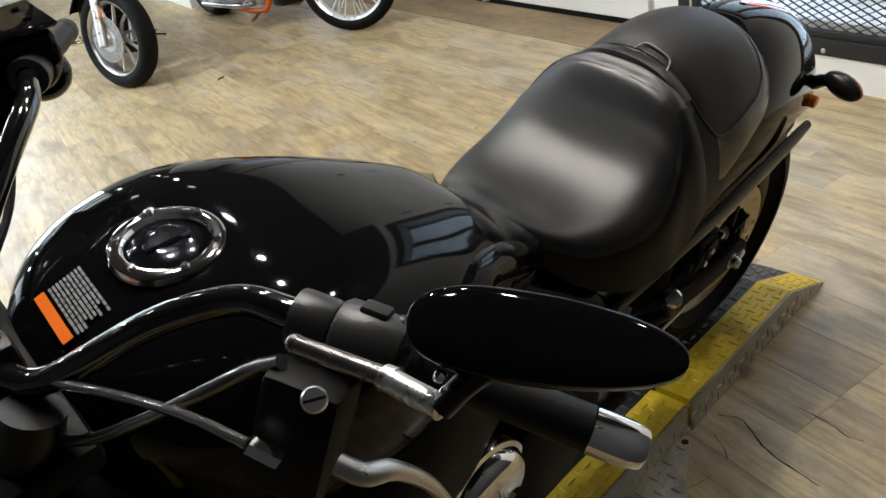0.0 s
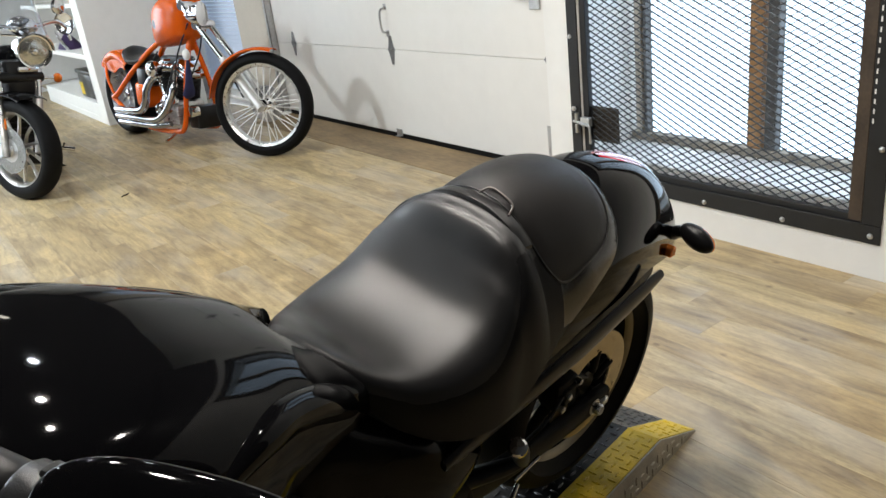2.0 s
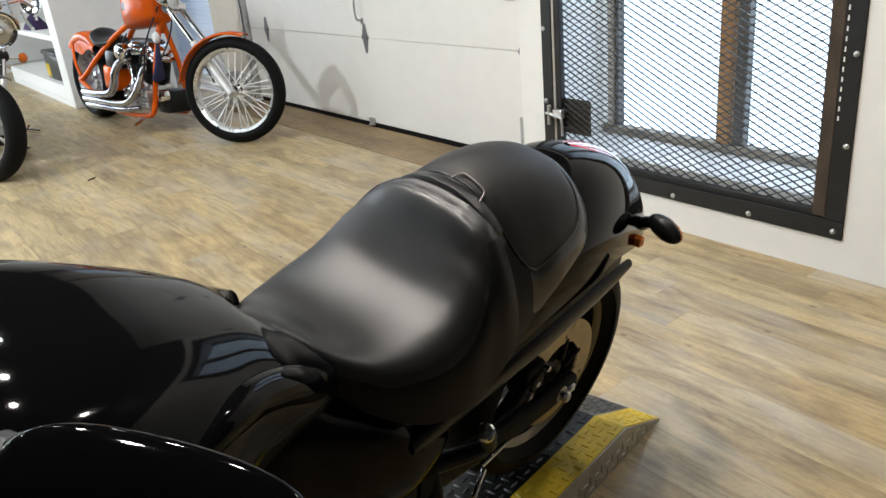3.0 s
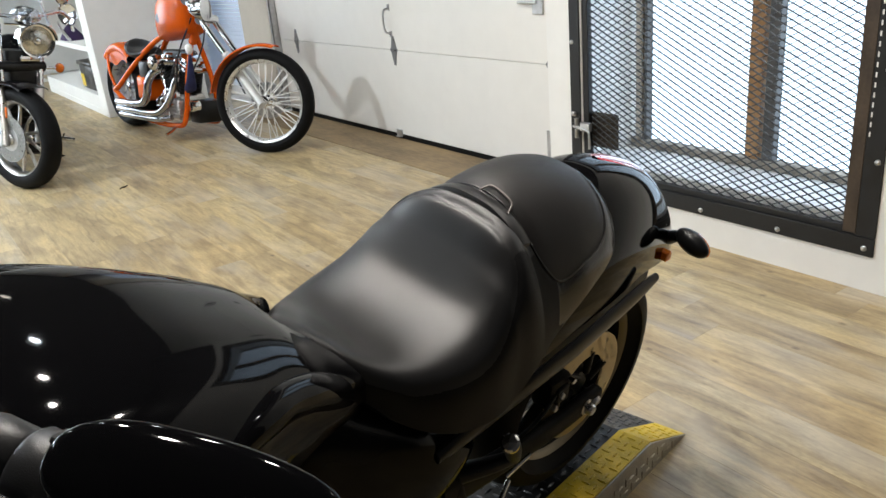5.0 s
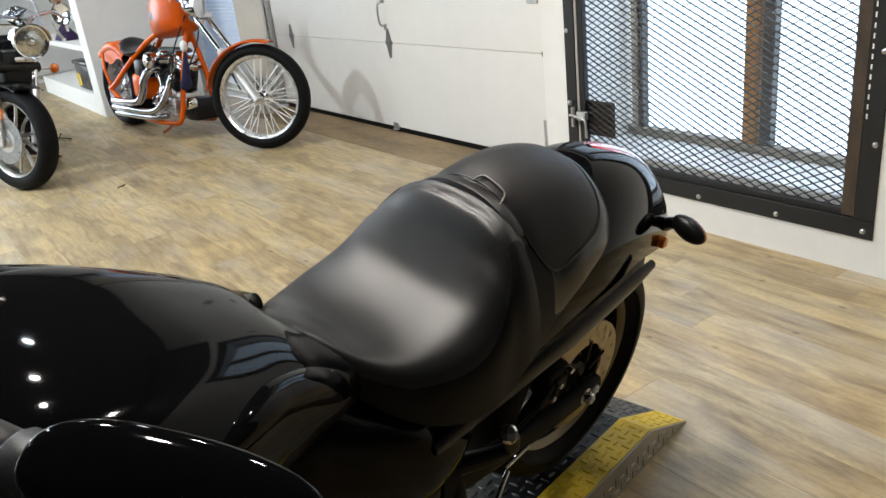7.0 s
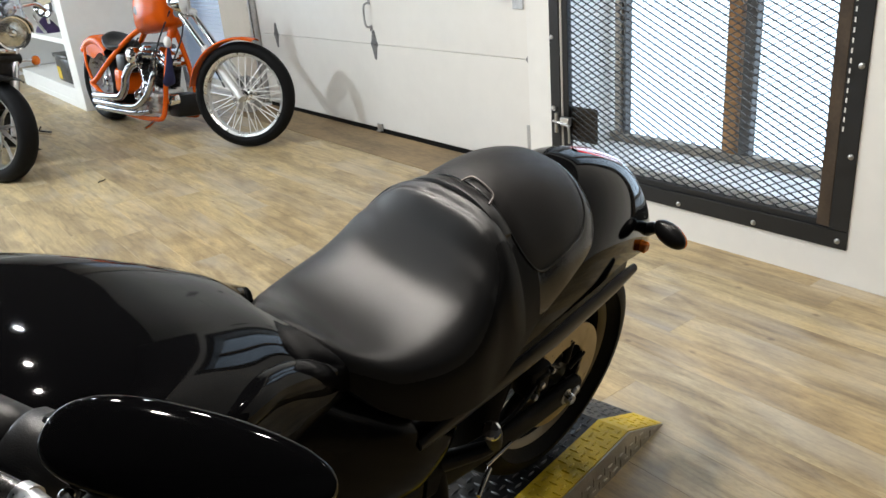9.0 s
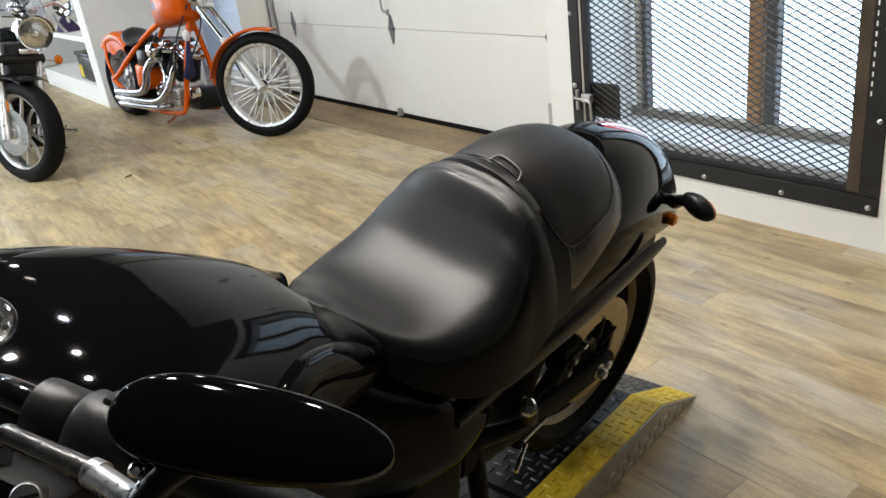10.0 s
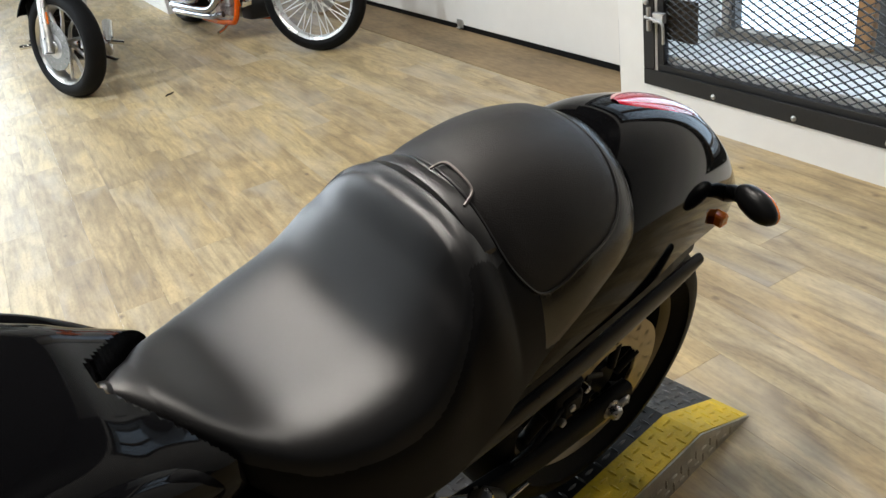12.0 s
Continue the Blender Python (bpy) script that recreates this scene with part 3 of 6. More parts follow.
tank = part("fuel_tank", bm, PAINT_BLACK, bike, "gloss black teardrop fuel tank")
# flush filler cap with a bolted ring
CAPM = Matrix.Translation((-0.399, -0.014, 0.8735)) @ Euler((radians(3), radians(3), 0)).to_matrix().to_4x4() @ Matrix.Diagonal((0.80, 0.80, 1, 1))
bm = bmesh.new()
lathe(bm, [(0.050, 0.0), (0.052, 0.006), (0.056, 0.0085), (0.066, 0.0085), (0.071, 0.006), (0.073, -0.002)], seg=56)
bmesh.ops.transform(bm, matrix=CAPM, verts=bm.verts[:])
cap = part("filler_ring", bm, CHROME, tank, "polished filler ring")
bm = bmesh.new()
lathe(bm, [(0.0, 0.006), (0.018, 0.0075), (0.030, 0.0065), (0.040, 0.004), (0.049, 0.001), (0.051, -0.004)], seg=48)
box(bm, (-0.030, -0.009, 0.004), (0.030, 0.009, 0.011), 0.003)
bmesh.ops.transform(bm, matrix=CAPM, verts=bm.verts[:])
part("filler_cap", bm, CAP_METAL, tank, "dark filler cap with a key flap")
for k in range(6):
    bm = bmesh.new()
    lathe(bm, [(0.0055, -0.003), (0.0055, 0.003), (0.004, 0.0045), (0.0, 0.0045)], (0.061 * math.cos(k * 1.047 + 0.4), 0.061 * math.sin(k * 1.047 + 0.4), 0.008), seg=12)
    bmesh.ops.transform(bm, matrix=CAPM, verts=bm.verts[:])
    part("cap_bolt", bm, CHROME, tank)
# warning label on the tank's front slope: orange heading bar and grey lines of small print
LABM = Matrix.Translation((-0.506, -0.004, 0.8575)) @ Euler((radians(2), radians(-17), radians(-3))).to_matrix().to_4x4()
bm = bmesh.new()
box(bm, (-0.020, -0.042, 0), (-0.009, 0.036, 0.0008), m=LABM)
part("label_heading", bm, SIGN_ORANGE, tank, "orange warning label heading", smooth=False)
bm = bmesh.new()
words = random.Random(4)
for k in range(9):
    y, end = 0.034, -0.044 + 0.010 * (k % 4 == 3)
    while y > end + 0.006:
        w = min(0.005 + 0.008 * words.random(), y - end)
        box(bm, (-0.005 + k * 0.0042, y - w, 0), (-0.0024 + k * 0.0042, y, 0.0008), m=LABM)
        y -= w + 0.0018
part("label_print", bm, SIGN_GREY, tank, "grey lines of small print", smooth=False)

# seat
SEAT = [(-0.016, 0.008, 0.716, 0.706), (-0.008, 0.022, 0.718, 0.695), (0.01, 0.048, 0.714, 0.676), (0.04, 0.088, 0.699, 0.642), (0.10, 0.142, 0.662, 0.575), (0.17, 0.179, 0.656, 0.536), (0.25, 0.190, 0.676, 0.521), (0.31, 0.183, 0.727, 0.525),
        (0.36, 0.180, 0.780, 0.553), (0.43, 0.166, 0.807, 0.588), (0.52, 0.158, 0.808, 0.630), (0.61, 0.136, 0.783, 0.656), (0.675, 0.085, 0.738, 0.655), (0.705, 0.03, 0.705, 0.655)]
RIDER_SEAM = smooth_path([(0.353, 0.0), (0.352, 0.06), (0.347, 0.10), (0.334, 0.138), (0.30, 0.165), (0.25, 0.179), (0.186, 0.174), (0.13, 0.155), (0.09, 0.129), (0.05, 0.094), (0.01, 0.047)], 8)
PAD_SEAM = smooth_path([(0.392, 0.0), (0.393, 0.06), (0.397, 0.115), (0.414, 0.139), (0.444, 0.149), (0.508, 0.147), (0.566, 0.136), (0.594, 0.112), (0.605, 0.07), (0.606, 0.02), (0.606, 0.0)], 8)
RIDER_SEAM, PAD_SEAM = np.array(RIDER_SEAM), np.array(PAD_SEAM)


def seam_gap(x, y, curve):
    return float(np.hypot(curve[:, 0] - x, curve[:, 1] - abs(y)).min())


def inside(x, y, curve):
    """Whether a place lies between the curve and the middle line."""
    y, hits = abs(y), 0
    for a, b in zip(curve, curve[1:]):
        if (a[0] > x) != (b[0] > x) and y < a[1] + (x - a[0]) / (b[0] - a[0]) * (b[1] - a[1]):
            hits += 1
    return hits % 2 == 1


def RIDER(x):
    """How far a section belongs to the flatter rider's part."""
    return max(0.0, min(1.0, (x - 0.02) / 0.08, (0.385 - x) / 0.085))


def seat_section(x, half, top, low):
    ring = []
    for px, y, z in dome(x, half, top, low, 2.15 + 2.9 * RIDER(x), 1.7 + 2.3 * RIDER(x), 140):
        # the rider's part is dished between its front and the rear lip; the seams are drawn in
        dish = math.exp(-((x - 0.225) / 0.070) ** 2) * math.exp(-(y / 0.10) ** 2) * 0.006
        lip = math.exp(-((x - 0.336) / 0.018) ** 2) * 0.006 * max(0.0, min(1.0, (0.145 - abs(y)) / 0.05))
        g = 0.0034 * math.exp(-(seam_gap(x, y, RIDER_SEAM) / 0.0055) ** 2) + 0.0022 * math.exp(-(seam_gap(x, y, PAD_SEAM) / 0.0040) ** 2)
        crown = 0.004 if inside(x, y, PAD_SEAM) else 0.0
        ring.append((px, y * (1 - 1.5 * g), z - dish + lip - g + crown * min(1, seam_gap(x, y, PAD_SEAM) / 0.02)))
    return ring


bm = bmesh.new()
ring_loft(bm, [seat_section(*r) for r in stations(SEAT, 22)])
for fc in bm.faces:
    c = fc.calc_center_median()
    fc.material_index = 1 if c.z > 0.64 and inside(c.x, c.y, PAD_SEAM) else 2 if c.x > 0.43 and c.z > 0.60 and seam_gap(c.x, c.y, PAD_SEAM) < 0.028 else 0 if inside(c.x, c.y, RIDER_SEAM) and c.z > 0.56 or c.x < 0.02 or (c.x > 0.33 and abs(c.y) < 0.12) else 3
seat = part("seat", bm, [LEATHER, LEATHER_PAD, LEATHER_GLOSS, LEATHER_SKIRT], bike, "black vinyl stepped two-up seat")


def seat_top(x, y):
    r = np.array(stations(SEAT, 14))
    h, t, l = (np.interp(x, r[:, 0], r[:, k]) for k in (1, 2, 3))
    c = min(1, abs(y) / h) ** ((2.15 + 2.9 * RIDER(x)) / 2)
    return l + (t - l) * math.sqrt(1 - c * c) ** (2 / (1.7 + 2.3 * RIDER(x)))


# piping along the seam of the passenger pad
path = [(x, y) for x, y in PAD_SEAM] + [(x, -y) for x, y in PAD_SEAM[-2::-1]]
bm = bmesh.new()
tube(bm, [(x, y, seat_top(x, y) - 0.0004) for x, y in path[::3] + [path[-1]]], 0.0016, 8, 3)
part("seam_piping", bm, LEATHER, seat, "black vinyl piping")

# strap across the seat and its wire buckle
bm = bmesh.new()
rows = []
for y in np.linspace(-0.112, 0.112, 61):
    z = seat_top(0.378, y)
    rows.append([(0.366, y, z - 0.003), (0.3675, y, z + 0.003), (0.373, y, z + 0.0042), (0.383, y, z + 0.0042), (0.3895, y, z + 0.003), (0.391, y, z - 0.003)])
ring_loft(bm, rows)
part("grab_strap", bm, LEATHER, seat, "black vinyl grab strap")
bm = bmesh.new()
loop = [(0.384, -0.004), (0.398, -0.010), (0.402, -0.022), (0.402, -0.050), (0.398, -0.061), (0.382, -0.067)]
tube(bm, [(x, y, seat_top(x, y) + 0.0055) for x, y in loop], 0.0019, 8)
part("buckle", bm, mat("dark_wire", (0.16, 0.14, 0.13), 0.42, 0.8), seat, "dark wire buckle")
bm = bmesh.new()
ball(bm, (-0.014, 0, 0.711), 0.014, (0.8, 1.0, 0.75))
part("seat_nose_trim", bm, SATIN_BLACK, seat)

# rear fender, a shell with a red lamp let into its top
FENDER = [(0.34, 0.156, 0.62, 0.525), (0.42, 0.158, 0.68, 0.540), (0.50, 0.156, 0.726, 0.550), (0.64, 0.147, 0.769, 0.555), (0.76, 0.127, 0.754, 0.548), (0.88, 0.097, 0.701, 0.510), (0.98, 0.068, 0.616, 0.474), (1.05, 0.041, 0.536, 0.455), (1.085, 0.024, 0.486, 0.452), (1.095, 0.006, 0.468, 0.455)]
bm = bmesh.new()
ring_loft(bm, [dome(x, h, t, l, 2.4, 2.05, 60, 0.004) for x, h, t, l in stations(FENDER, 8)])
fender = part("rear_fender", bm, PAINT_BLACK, bike, "gloss black rear fender")
bm = bmesh.new()
FR = np.array(stations(FENDER, 8))
rows = []
for k in range(25):
    x = 0.715 + 0.235 * k / 24
    h, t, l = (np.interp(x, FR[:, 0], FR[:, j]) for j in (1, 2, 3))
    w = 0.046 * math.sin(math.pi * min(1, (k + 0.4) / 24.8)) ** 0.55 * (1 - 0.25 * k / 24)
    row = []
    for j in range(13):
        y = w * (-1 + j / 6)
        c = (abs(y) / h) ** 1.2
        z = l + (t - l) * math.sqrt(max(0, 1 - c * c)) ** (2 / 2.05)
        row.append((x, y, z + 0.0035 * (1 - (abs(j - 6) / 6) ** 4) - 0.001))
    rows.append(row)
ring_loft(bm, rows, closed=False)
part("tail_lamp", bm, RED_LENS, fender, "flush red tail lamp lens")

# turn signals on short stalks
def signal(side):
    bm = bmesh.new()
    s = side
    tube(bm, [(0.968, s * 0.070, 0.532), (0.955, s * 0.086, 0.548), (0.940, s * 0.106, 0.560)], [0.015, 0.014, 0.012], 14)
    stalk = part("signal_stalk", bm, SATIN_BLACK, bike)
    turn = Euler((0, 0, radians(8 * s))).to_matrix().to_4x4() @ Euler((radians(-14 * s), 0, 0)).to_matrix().to_4x4()
    bm = bmesh.new()
    ball(bm, (0.936, s * 0.136, 0.561), 0.043, (0.50, 1.0, 0.56), turn)
    part("signal_housing", bm, SATIN_BLACK, stalk, "black turn signal housing")
    bm = bmesh.new()
    ball(bm, (0.9405, s * 0.138, 0.560), 0.0415, (0.48, 1.0, 0.55), turn)
    part("signal_lens", bm, AMBER, stalk, "amber turn signal lens")


signal(-1)
signal(1)
bm = bmesh.new()
box(bm, (0.905, -0.104, 0.508), (0.925, -0.078, 0.530), 0.003)
part("side_reflector", bm, AMBER, bike, "small amber side reflector")

# matte rail under the fender on each side
for s in (-1, 1):
    bm = bmesh.new()
    rows = []
    for x, z, w in stations([(0.16, 0.480, 0.010), (0.22, 0.486, 0.017), (0.40, 0.506, 0.021), (0.60, 0.528, 0.022), (0.72, 0.543, 0.019), (0.770, 0.551, 0.010)], 6):
        y = s * (0.163 - 0.012 * max(0, (x - 0.5) / 0.27))
        rows.append([(x, y + 0.008 * math.cos(a), z + w * math.sin(a)) for a in (2 * math.pi * k / 12 for k in range(12))])
    ring_loft(bm, rows)
    part("fender_rail", bm, SATIN_BLACK, bike, "matte black fender rail")

    bm = bmesh.new()
    rows = []
    for x, y, t, l in ((0.16, 0.130, 0.56, 0.45), (0.40, 0.138, 0.60, 0.49), (0.60, 0.132, 0.62, 0.515), (0.76, 0.112, 0.62, 0.505), (0.85, 0.090, 0.58, 0.49)):
        rows.append([(x, s * (y + d), z) for d, z in ((-0.006, l), (0.006, l), (0.006, t), (-0.006, t))])
    ring_loft(bm, rows)
    part("inner_fender", bm, CAST_BLACK, bike, "black inner fender", smooth=False)

# rear wheel: tyre, rim, spokes, drilled disc, caliper
RW = (0.695, 0.0, 0.272)


def tyre(bm, R, half, rim, centre):
    prof = [(rim, -half * 0.72), (rim + 0.02, -half * 0.93), (R - 0.055, -half), (R - 0.025, -half * 0.9), (R - 0.008, -half * 0.6), (R, -half * 0.25), (R, half * 0.25), (R - 0.008, half * 0.6), (R - 0.025, half * 0.9), (R - 0.055, half), (rim + 0.02, half * 0.93), (rim, half * 0.72)]
    lathe(bm, [tuple(p) for p in smooth_path(prof, 3)], centre, (0, 1, 0), 72)


bm = bmesh.new()
tyre(bm, 0.275, 0.088, 0.196, RW)
wheel = part("rear_wheel", bm, RUBBER, bike, "wide black rear tyre")
bm = bmesh.new()
lathe(bm, [(0.186, -0.050), (0.176, -0.030), (0.172, 0.0), (0.176, 0.030), (0.186, 0.050)], RW, (0, 1, 0), 72)
part("rim_barrel", bm, CAST_BLACK, wheel, "dark inner barrel of the rim")
for s in (-1, 1):
    bm = bmesh.new()
    lathe(bm, [(0.184, s * 0.049), (0.188, s * 0.058), (0.198, s * 0.064), (0.205, s * 0.070), (0.206, s * 0.066), (0.198, s * 0.058), (0.190, s * 0.050)], RW, (0, 1, 0), 72)
    part("rim", bm, RIM_WARM_REFLECTION, wheel, "alloy rim lip, the platform's warm reflection in its colour")
for k in range(5):
    bm = bmesh.new()
    a = 2 * math.pi * k / 5 + 0.3
    for s in (-1, 1):
        rod(bm, (RW[0] + 0.04 * math.cos(a), s * 0.028, RW[2] + 0.04 * math.sin(a)), (RW[0] + 0.172 * math.cos(a + s * 0.18), s * 0.022, RW[2] + 0.172 * math.sin(a + s * 0.18)), 0.015, 0.011)
    part("spoke", bm, CAST_BLACK, wheel)
bm = bmesh.new()
lathe(bm, [(0.0, -0.075), (0.03, -0.075), (0.042, -0.06), (0.05, 0.0), (0.042, 0.06), (0.03, 0.075), (0.0, 0.075)], RW, (0, 1, 0), 32)
part("hub", bm, SATIN_BLACK, wheel)
bm = bmesh.new()
lathe(bm, [(0.0, 0.088), (0.10, 0.086), (0.160, 0.080), (0.166, 0.078), (0.168, 0.064), (0.160, 0.060), (0.0, 0.060)], RW, (0, 1, 0), 56)
part("drive_pulley", bm, CAST_BLACK, wheel, "black belt drive pulley")


def drilled_disc(bm, centre, r_in, r_out, thick, y, holes):
    """A brake disc with real holes, built as a strip of cells round the ring."""
    n, rings = holes * 4, [r_in, r_in + (r_out - r_in) * 0.2, r_in + (r_out - r_in) * 0.42, r_in + (r_out - r_in) * 0.58, r_in + (r_out - r_in) * 0.8, r_out]
    for side in (-1, 1):
        grid = [[bm.verts.new((centre[0] + r * math.cos(2 * math.pi * (k + (0.5 if (j == 2 or j == 3) else 0) * 0) / n), y + side * thick / 2, centre[2] + r * math.sin(2 * math.pi * k / n))) for k in range(n)] for j, r in enumerate(rings)]
        for j in range(5):
            for k in range(n):
                if (j == 1 and k % 4 == 0) or (j == 3 and k % 4 == 2):
                    continue
                bm.faces.new((grid[j][k], grid[j][(k + 1) % n], grid[j + 1][(k + 1) % n], grid[j + 1][k]))
    lathe(bm, [(r_out, y - thick / 2), (r_out, y + thick / 2)], centre, (0, 1, 0), n)


bm = bmesh.new()
drilled_disc(bm, RW, 0.075, 0.128, 0.005, -0.082, 18)
# the disc's gold tone is the platform's reflection, painted in
part("brake_disc", bm, DISC_YELLOW_REFLECTION, wheel, "drilled steel brake disc, the platform's yellow reflection in its colour")
for k in range(6):
    bm = bmesh.new()
    a = k * math.pi / 3
    rod(bm, (RW[0] + 0.03 * math.cos(a), -0.078, RW[2] + 0.03 * math.sin(a)), (RW[0] + 0.082 * math.cos(a + 0.3), -0.080, RW[2] + 0.082 * math.sin(a + 0.3)), 0.008)
    part("disc_carrier", bm, CAST_BLACK, wheel)
bm = bmesh.new()
box(bm, (0.535, -0.112, 0.305), (0.605, -0.062, 0.375), 0.012, seg=2)
box(bm, (0.55, -0.118, 0.32), (0.59, -0.108, 0.36), 0.004)
caliper = part("brake_caliper", bm, CAST_BLACK, bike, "black rear brake caliper")
for x, z in ((0.547, 0.318), (0.595, 0.362), (0.565, 0.34)):
    bm = bmesh.new()
    lathe(bm, [(0.0, -0.122), (0.006, -0.122), (0.007, -0.119), (0.007, -0.110)], (x, 0, z), (0, 1, 0), 12)
    part("caliper_bolt", bm, STEEL, caliper)
# swingarm with its axle
for s in (-1, 1):
    bm = bmesh.new()
    rows = []
    for x, z, h in stations([(0.25, 0.275, 0.036), (0.40, 0.252, 0.030), (0.56, 0.236, 0.025), (0.685, 0.238, 0.027), (0.735, 0.242, 0.020)], 5):
        rows.append([(x, s * 0.100 + 0.014 * math.copysign(abs(math.cos(a)) ** 0.6, math.cos(a)), z + h * math.copysign(abs(math.sin(a)) ** 0.6, math.sin(a))) for a in (2 * math.pi * k / 16 for k in range(16))])
    ring_loft(bm, rows)
    arm = part("swingarm", bm, CAST_BLACK, bike, "satin black swingarm")
    bm = bmesh.new()
    lathe(bm, [(0.0, s * 0.130), (0.010, s * 0.130), (0.013, s * 0.126), (0.013, s * 0.116), (0.019, s * 0.114), (0.019, s * 0.108)], (0.683, 0, 0.238), (0, 1, 0), 24)
    part("axle_nut", bm, STEEL, arm, "dull steel axle nut")
    bm = bmesh.new()
    box(bm, (0.700, s * 0.114 - 0.006, 0.228), (0.726, s * 0.114 + 0.006, 0.248), 0.004)
    part("axle_adjuster", bm, STEEL, arm)
bm = bmesh.new()
tube(bm, [(0.44, -0.118, 0.31), (0.47, -0.128, 0.335), (0.51, -0.124, 0.345), (0.55, -0.112, 0.345)], 0.004, 8)
part("brake_hose", bm, RUBBER, bike)

# passenger peg, folded up on its bracket
bm = bmesh.new()
tube(bm, [(0.30, -0.10, 0.30), (0.345, -0.14, 0.325), (0.37, -0.155, 0.335)], [0.02, 0.016, 0.013], 12)
bracket = part("peg_bracket", bm, SATIN_BLACK, bike)
bm = bmesh.new()
tube(bm, [(0.372, -0.158, 0.338), (0.335, -0.178, 0.395), (0.312, -0.188, 0.430)], [0.013, 0.016, 0.0165], 14)
part("passenger_peg", bm, GRIP_RUBBER, bracket, "black rubber passenger peg")
bm = bmesh.new()
lathe(bm, [(0.0165, 0), (0.0165, 0.010), (0.013, 0.013), (0.0, 0.0135)], (0.312, -0.188, 0.430), (-0.55, -0.24, 0.80), 18)
part("peg_cap", bm, CHROME, bracket, "chrome peg end")
for p, q in (((0.40, -0.13, 0.245), (0.455, -0.14, 0.275)), ((0.352, -0.168, 0.30), (0.30, -0.19, 0.285))):
    bm = bmesh.new()
    rod(bm, p, q, 0.005, 0.004, 10)
    part("peg_lever", bm, CHROME, bracket)

# glossy side panel under the seat front, and the rounded lip where the tank's flank ends
for s in (-1, 1):
    bm = bmesh.new()
    rows = []
    for x, w, t, l in stations([(-0.10, 0.11, 0.64, 0.40), (-0.06, 0.140, 0.655, 0.37), (0.0, 0.149, 0.640, 0.345), (0.06, 0.162, 0.603, 0.33), (0.14, 0.171, 0.555, 0.33), (0.19, 0.169, 0.517, 0.335), (0.26, 0.15, 0.49, 0.36), (0.31, 0.12, 0.475, 0.40)], 6):
        rows.append([(x, s * (0.02 + (w - 0.02) * max(0, math.sin(a)) ** 0.42), (t + l) / 2 + (t - l) / 2 * math.cos(a)) for a in (math.pi * k / 26 for k in range(27))])
    ring_loft(bm, rows)
    part("side_panel", bm, PANEL_BLACK, bike, "gloss black side panel")
    bm = bmesh.new()
    tube(bm, [(-0.30, s * 0.190, 0.735), (-0.24, s * 0.205, 0.742), (-0.18, s * 0.183, 0.744), (-0.13, s * 0.162, 0.738), (-0.09, s * 0.143, 0.725), (-0.045, s * 0.127, 0.702), (0.0, s * 0.111, 0.668), (0.035, s * 0.098, 0.635), (0.065, s * 0.086, 0.608), (0.080, s * 0.079, 0.597)], [0.006, 0.013, 0.020, 0.024, 0.025, 0.026, 0.026, 0.022, 0.015, 0.005], 28)
    part("tank_lip", bm, PAINT_BLACK, bike, "gloss black lip along the tank's lower edge")

# matte covers between the tank's flanks and the engine
for s in (-1, 1):
    bm = bmesh.new()
    rows = []
    for x, w, t, l in stations([(-0.50, 0.10, 0.60, 0.42), (-0.42, 0.20, 0.635, 0.40), (-0.32, 0.238, 0.655, 0.38), (-0.20, 0.222, 0.645, 0.37), (-0.10, 0.180, 0.60, 0.38), (-0.03, 0.15, 0.56, 0.40)], 5):
        rows.append([(x, s * (0.03 + (w - 0.03) * max(0, math.sin(a)) ** 0.5), (t + l) / 2 + (t - l) / 2 * math.cos(a)) for a in (math.pi * k / 14 for k in range(15))])
    ring_loft(bm, rows)
    part("airbox_cover", bm, CAST_BLACK, bike, "matte black cover under the tank")

# engine and lower frame, mostly in shade
bm = bmesh.new()
box(bm, (-0.36, -0.13, 0.12), (0.24, 0.13, 0.40), 0.03, seg=2)
lathe(bm, [(0.0, -0.18), (0.10, -0.178), (0.118, -0.168), (0.122, -0.14), (0.122, -0.10)], (0.02, 0, 0.24), (0, 1, 0), 36)
engine = part("engine", bm, CAST_BLACK, bike, "black engine block")
for x0, tilt in ((-0.22, -22), (0.02, 22)):
    bm = bmesh.new()
    m = Matrix.Translation((x0, 0, 0.40)) @ Euler((0, radians(tilt), 0)).to_matrix().to_4x4()
    lathe(bm, [q for k in range(8) for q in ((0.07, 0.019 * k), (0.095, 0.019 * k + 0.004), (0.095, 0.019 * k + 0.009), (0.07, 0.019 * k + 0.014))], seg=24)
    bmesh.ops.transform(bm, matrix=m, verts=bm.verts[:])
    part("cylinder", bm, CAST_BLACK, engine, "finned black cylinder")
bm = bmesh.new()
lathe(bm, [(0.0, -0.205), (0.045, -0.204), (0.058, -0.198), (0.065, -0.186), (0.067, -0.165)], (-0.115, 0, 0.33), (0, 1, 0), 40)
part("chrome_cover", bm, CHROME, engine, "round chrome engine cover")
bm = bmesh.new()
lathe(bm, [(0.068, -0.178), (0.076, -0.175), (0.078, -0.168), (0.076, -0.160)], (-0.115, 0, 0.33), (0, 1, 0), 40)
part("cover_rim", bm, CHROME, engine)
for (x, y, z) in ((-0.27, -0.15, 0.55), (-0.245, -0.16, 0.53), (-0.225, -0.165, 0.56)):
    bm = bmesh.new()
    tube(bm, [(x, y, z), (x + 0.02, y - 0.005, z - 0.05), (x + 0.015, y - 0.01, z - 0.12)], 0.007, 10)
    part("oil_line", bm, CHROME, engine)
bm = bmesh.new()
